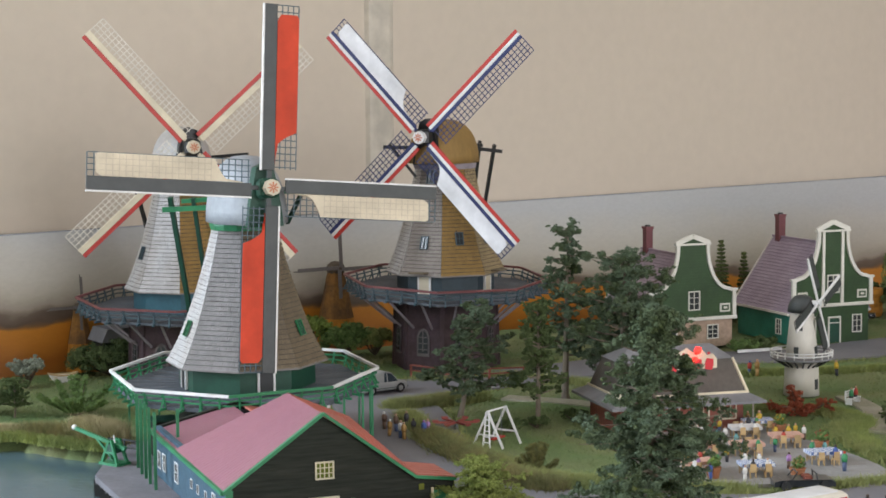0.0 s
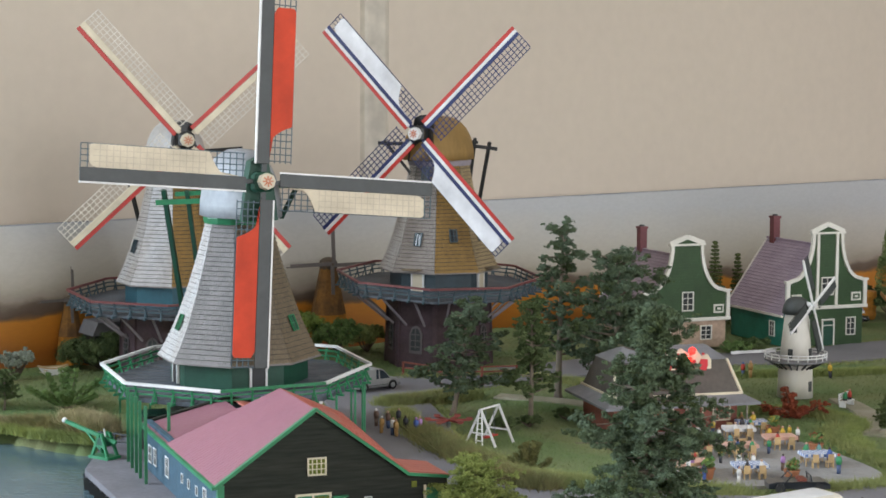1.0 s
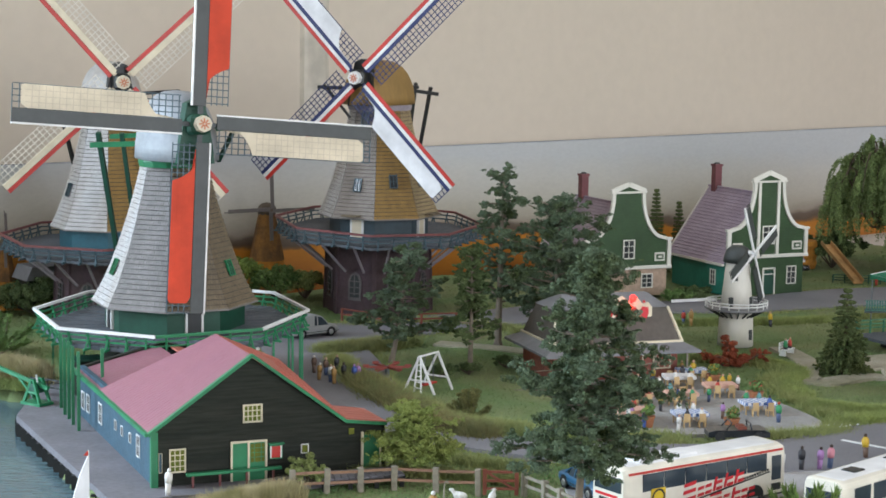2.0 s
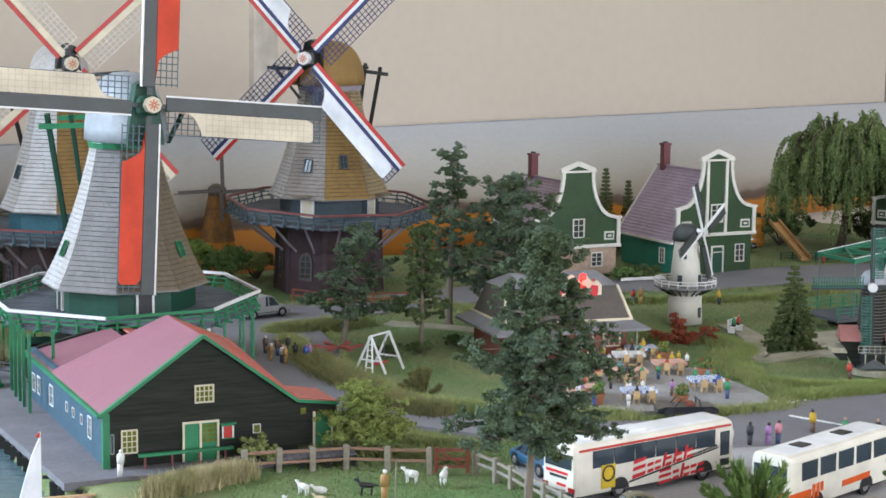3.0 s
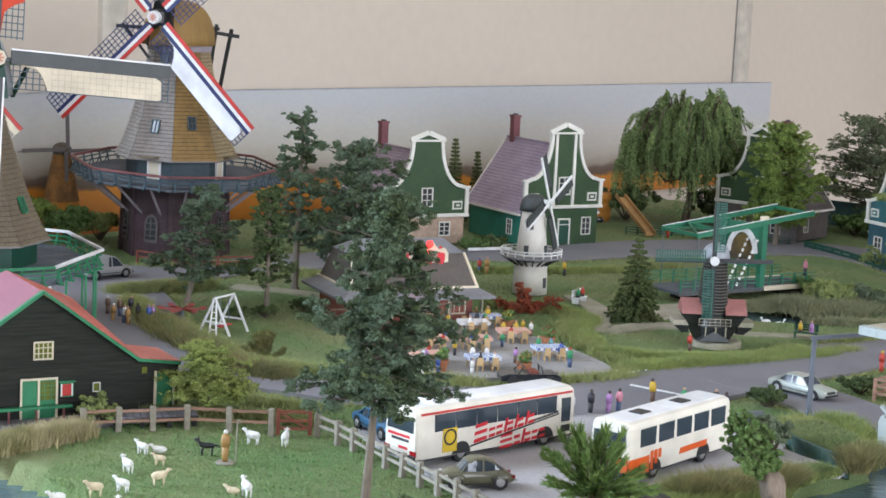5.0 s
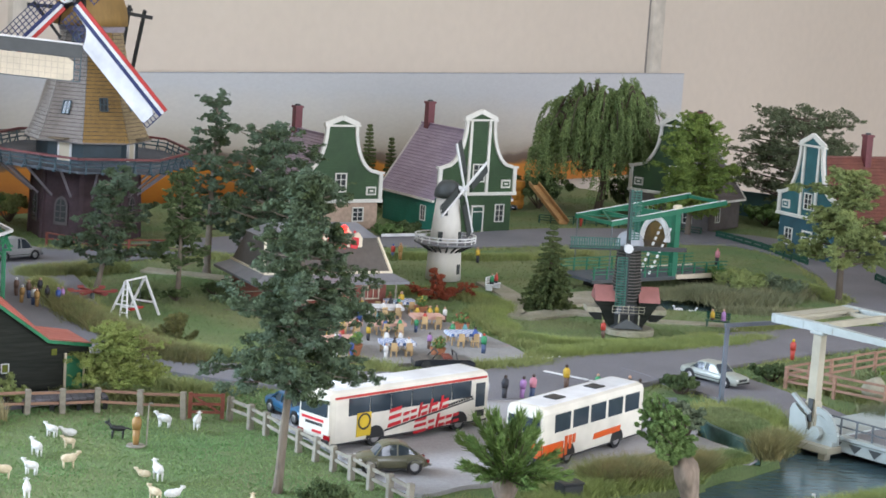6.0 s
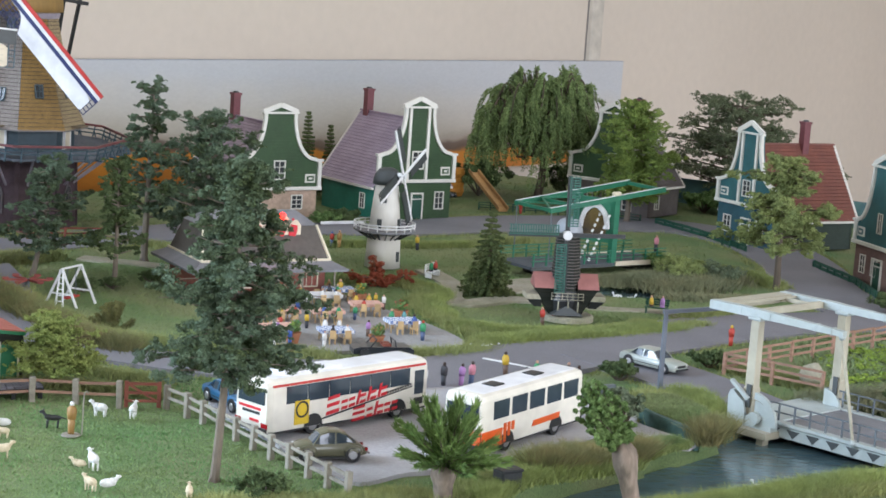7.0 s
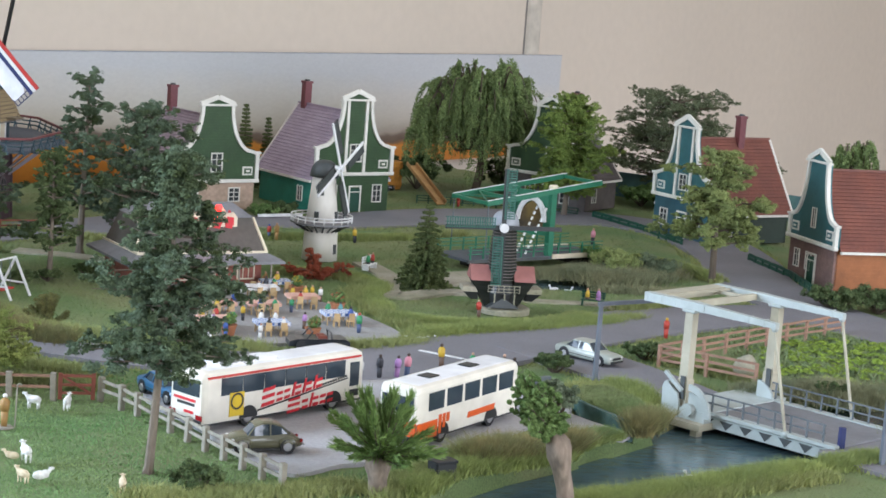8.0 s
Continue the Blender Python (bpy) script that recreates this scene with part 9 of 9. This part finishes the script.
for x, y, a, c1_, c2_, paint in ((35.2, 148.6, -20, "yellow", "purple", DGREEN), (17.8, 161.2, 60, "green", "red", WHITE)):
    b = thing("park_bench", "slatted park bench on the lawn", "bench", P(x, y, 0.1, a), group="park benches")
    for i in range(3):
        part("seat_slat", MB().box(0, -0.2 + i * 0.2, 0.5, 2.0, 0.15, 0.06), paint, b)
        part("back_slat", MB().box(0, 0.36, 0.7 + i * 0.2, 2.0, 0.06, 0.14), paint, b)
    for sx in (-0.85, 0.85):
        part("bench_leg", MB().box(sx, 0.05, 0.25, 0.1, 0.6, 0.5).box(sx, 0.37, 0.7, 0.1, 0.08, 0.8), paint, b)
    q = radians(a)
    for off, c in ((-0.45, c1_), (0.45, c2_)):
        peg(x + off * math.cos(q), y + off * math.sin(q), 1.55, FIG[c], FIG["skin"], "seated plain model figure in painted %s" % c, sit=True, z=0.66)
for x, y, h, a, L in ((29.1, 120.2, 5.5, 8, 4.2), (42.2, 101.2, 5.2, 190, 0.0)):
    l = thing("street_lamp", "blue-grey street lamp post with a long flat arm" if L else "blue-grey plain lamp post by the bridge", "lamp", P(x, y, 0, a), group="street lamps")
    part("post", MB().loft([[(-0.15, -0.15, -0.2), (0.15, -0.15, -0.2), (0.15, 0.15, -0.2), (-0.15, 0.15, -0.2)], [(-0.12, -0.12, h), (0.12, -0.12, h), (0.12, 0.12, h), (-0.12, 0.12, h)]]), POST, l)
    if L:
        part("arm", MB().beam((-0.2, 0, h), (L, 0, h + 0.35), 0.3, 0.26), POST, l)
        part("lamp_head", MB().box(L + 0.5, 0, h + 0.36, 1.2, 0.5, 0.24, bev=0.08), WOODG, l)
solo("waste_container", MB().box(0, 0, 0.6, 1.3, 1.0, 1.2, bev=0.08).box(0, 0, 1.22, 1.4, 1.1, 0.14, bev=0.04), BLACK, "small black container at the canal bank", "container", P(15.2, 95.6, -0.15, 25))
solo("wooden_crate", MB().box(0, 0, 0.3, 0.8, 0.5, 0.6, bev=0.03), GATE, "small brown crate beside the coach", "crate", P(12.6, 97.9, 0.1, 10))
solo("plank_ramp", MB().beam((-0.6, 0, 3.6), (2.2, -7.0, 0.2), 1.1, 0.14).beam((-1.15, 0, 3.9), (1.65, -7.0, 0.5), 0.12, 0.4).beam((-0.05, 0, 3.9), (2.75, -7.0, 0.5), 0.12, 0.4), mat("ramp_wood", (0.42, 0.24, 0.09), 0.7, 0.2, 300, 0.3), "sloping wooden ramp with side boards", "ramp", P(28.3, 214.2, 0))
b = MB()
for k in range(3):
    b.loft([ring(1.5 - 0.1 * abs(k - 1), 0.0 + k * 1.1, 14), ring(1.6, 0.55 + k * 1.1, 14), ring(1.5, 1.1 + k * 1.1, 14)])
solo("straw_stack", b, mat("ochre_straw", (0.45, 0.19, 0.02), 0.85, 0.25, 200, 0.5), "ochre straw stack behind the houses", "haystack", P(26.0, 221, 0))
solo("low_wall", MB().box(0, 0, 0.25, 2.4, 0.3, 0.6), STEEL, "low dark wall at the coach park edge", "wall", P(24.8, 119.0, 0, 28))
mb = MB().beam((18.0, 127.5, 0.22), (20.8, 125.3, 0.22), 0.32, 0.05).beam((20.9, 125.2, 0.22), (22.0, 124.4, 0.22), 0.2, 0.05)
solo("road_marking", mb, WHITE, "white painted line across the road", "marking", kind="structure")
q = np.array([(18.6 + RNG.normal(0, 0.9), 131.4 + RNG.normal(0, 0.5)) for _ in range(9)])
solo("white_flowers", flakes([(x, y, 0.35, 0.1) for x, y in q.tolist()], 60, 0.07), WHITE, "scattered white flowers in the grass", "flowers", kind="stuff")


# ---- quay things ----
def boat(x, y, yaw, L, w, hull, inner, label, z):
    b = thing("rowing_boat", label, "boat", P(x, y, z, yaw))
    outer = []
    for zz, k in ((0, 0.62), (0.5, 0.9), (0.85, 1.0)):
        rg_ = []
        for i in range(20):
            a = 2 * math.pi * i / 20
            c = math.cos(a)
            rg_.append((L / 2 * k * (abs(c) ** 0.9) * (1 if c > 0 else -1), w / 2 * k * math.sin(a) * (1 - 0.15 * abs(c)), zz + 0.22 * c * c))
        outer.append(rg_)
    part("hull", MB().loft(outer[:2] + [outer[2]], caps=False), hull, b, smooth=True)
    part("inside", MB().poly([(p[0] * 0.95, p[1] * 0.92, 0.42) for p in outer[2]]), inner, b)
    mb = MB()
    for p, q in zip(outer[2], outer[2][1:] + outer[2][:1]):
        mb.beam(p, q, 0.14, 0.12)
    part("gunwale", mb, WOODT, b)
    for xx in (-0.25, 0.2):
        part("thwart", MB().box(xx * L, 0, 0.66, 0.35, w * 0.8, 0.08), WOODT, b)
    return b


boat(-25.4, 103.0, 24, 6.2, 2.0, mat("red_white_hull", (0.5, 0.45, 0.4), 0.5, 0.1, 200, 0.05, col2=(0.3, 0.06, 0.04), mix_scale=200), WOODT, "small wooden rowing boat moored at the quay", -1.05)
sb = thing("sailing_boat", "small sailing boat with white sail and red pennant", "boat", P(-28.2, 100.6, -1.1, 60))
part("hull", MB().loft([[(-2.2, -0.2, 0), (2.4, -0.1, 0), (2.4, 0.1, 0), (-2.2, 0.2, 0)], [(-2.5, -0.7, 0.7), (0.5, -0.85, 0.7), (3.0, 0, 0.8), (-2.5, 0.7, 0.7)]]), WHITE, sb)
part("mast", MB().cyl((0.4, 0, 0.3), (0.4, 0, 5.3), 0.06, 0.04, 6), WHITE, sb)
part("sail", MB().prism([(0.35, 0.9), (0.35, 5.0), (-0.3, 4.0), (-1.0, 2.4), (-1.6, 0.9)], -0.03, 0.03), CLOTHW, sb, "white mainsail")
part("pennant", MB().prism([(0.4, 4.95), (0.4, 5.3), (0.0, 5.1)], -0.02, 0.02), RED, sb, "red pennant")
cr_ = thing("harbour_crane", "green wooden harbour crane on the quay", "crane", P(-40.0, 131.0, 0.25, 150))
part("foot", MB().box(0, 0, 0.1, 2.0, 1.4, 0.2), GREEN, cr_)
for sx in (-1, 1):
    part("side_frame", MB().beam((-0.8, sx * 0.5, 0.2), (-0.1, sx * 0.4, 1.9), 0.2, 0.2).beam((0.8, sx * 0.5, 0.2), (0.1, sx * 0.4, 1.9), 0.2, 0.2).beam((-0.5, sx * 0.47, 0.95), (0.5, sx * 0.47, 0.95), 0.16, 0.16), GREEN, cr_)
part("jib", MB().beam((-1.2, 0, 1.3), (4.2, 0, 2.3), 0.24, 0.26), GREEN, cr_)
part("stay", MB().beam((0.2, 0, 0.4), (1.9, 0, 1.8), 0.16, 0.16), GREEN, cr_)
part("jib_tip", MB().ball(4.3, 0, 2.35, 0.22), WHITE, cr_, smooth=True)
part("drum", MB().cyl((0, -0.5, 1.2), (0, 0.5, 1.2), 0.42, 0.42, 12), DGREEN, cr_)
part("rope", MB().cyl((-0.1, 0, 1.5), (0.05, 0, 2.2), 0.07, 0.07, 6), WHITE, cr_)
kiosk = thing("quay_hut", "small dark hut with open counter on the quay", "hut", P(-37.2, 134.5, 0.2, 25))
part("hut_body", MB().box(0, 0, 1.4, 1.6, 1.6, 2.8), TARRED, kiosk)
part("hut_roof", MB().box(0, 0, 2.9, 2.1, 2.1, 0.16), DGREEN, kiosk)
fence([(-41.5, 134.5), (-38.6, 133.2)], "dark rail at the quay end", BLACK, BLACK, 1.6, 1.4, (0.6, 0.95), "quay rails", 0.14, 0.12)

# far shore behind the first mills
sh = thing("grey_shed", "low grey-roofed shed behind the dark bush", "shed", P(-51.6, 177.2, 0, 40))
part("shed_wall", MB().box(0, 0, 1.6, 7.5, 3.0, 3.2), TARRED, sh)
part("shed_roof", MB().prism([(-4.2, 3.1), (4.2, 3.1), (3.6, 4.4), (-3.6, 4.4)], -2.0, 1.6), ROOFG, sh)
boat(-56.3, 169.0, 25, 2.8, 1.2, WHITE, CREAM, "white boat drawn up on the shore", -0.25)


THATCH = mat("brown_orange_thatch", (0.24, 0.11, 0.022), 0.9, 0.25, 300, 0.4, col2=(0.10, 0.05, 0.018), mix_scale=60)


def far_mill(x, y, s, yaw, ang, label):
    m = thing("distant_mill", label, "windmill", P(x, y, 2.6), group="small mills before the backdrop")
    part("mound", MB().loft([ring(1.6 * s, -2.8, 10), ring(1.3 * s, 0, 10)]), mat("ochre_field", (0.45, 0.18, 0.015), 0.9, 0.3, 200, 0.3), m)
    part("body", MB().loft([ring(1.35 * s, 0, 8), ring(0.62 * s, 3.6 * s, 8)]), THATCH, m)
    part("cap", MB().ball(0, 0, 3.7 * s, 0.75 * s, 0.75 * s, 0.6 * s), BARKD, m, smooth=True)
    for i in range(4):
        mm = P(0.5 * s, -0.8 * s, 3.8 * s, yaw) @ Matrix.Rotation(-ang - i * math.pi / 2, 4, "Y")
        part("sail", MB().box(0.1, 0, 1.7 * s, 0.28 * s, 0.08, 3.2 * s).box(0.0, 0, 1.9 * s, 0.08 * s, 0.1, 3.4 * s), GREYB, m, m=mm)
    return m


far_mill(-34.3, 197.0, 1.45, 25, radians(2), "small dark windmill standing before the orange field")
far_mill(-56.9, 176.6, 0.95, 25, radians(2), "small dark windmill standing before the orange field")
# low blue board that closes the model behind the right-hand street
mb = MB()
for (x0, y0), (x1, y1) in zip([(50, 231), (60, 223.5), (80, 206)][:-1], [(60, 223.5), (80, 206)]):
    mb.beam((x0, y0, 1.2), (x1, y1, 1.2), 0.4, 3.6)
solo("backdrop", mb, mat("blue_board_print", (0.05, 0.12, 0.15), 0.6, 0.25, 60, 0.05, col2=(0.07, 0.13, 0.09), mix_scale=20), "low blue-green printed board behind the street", "backdrop", kind="structure")
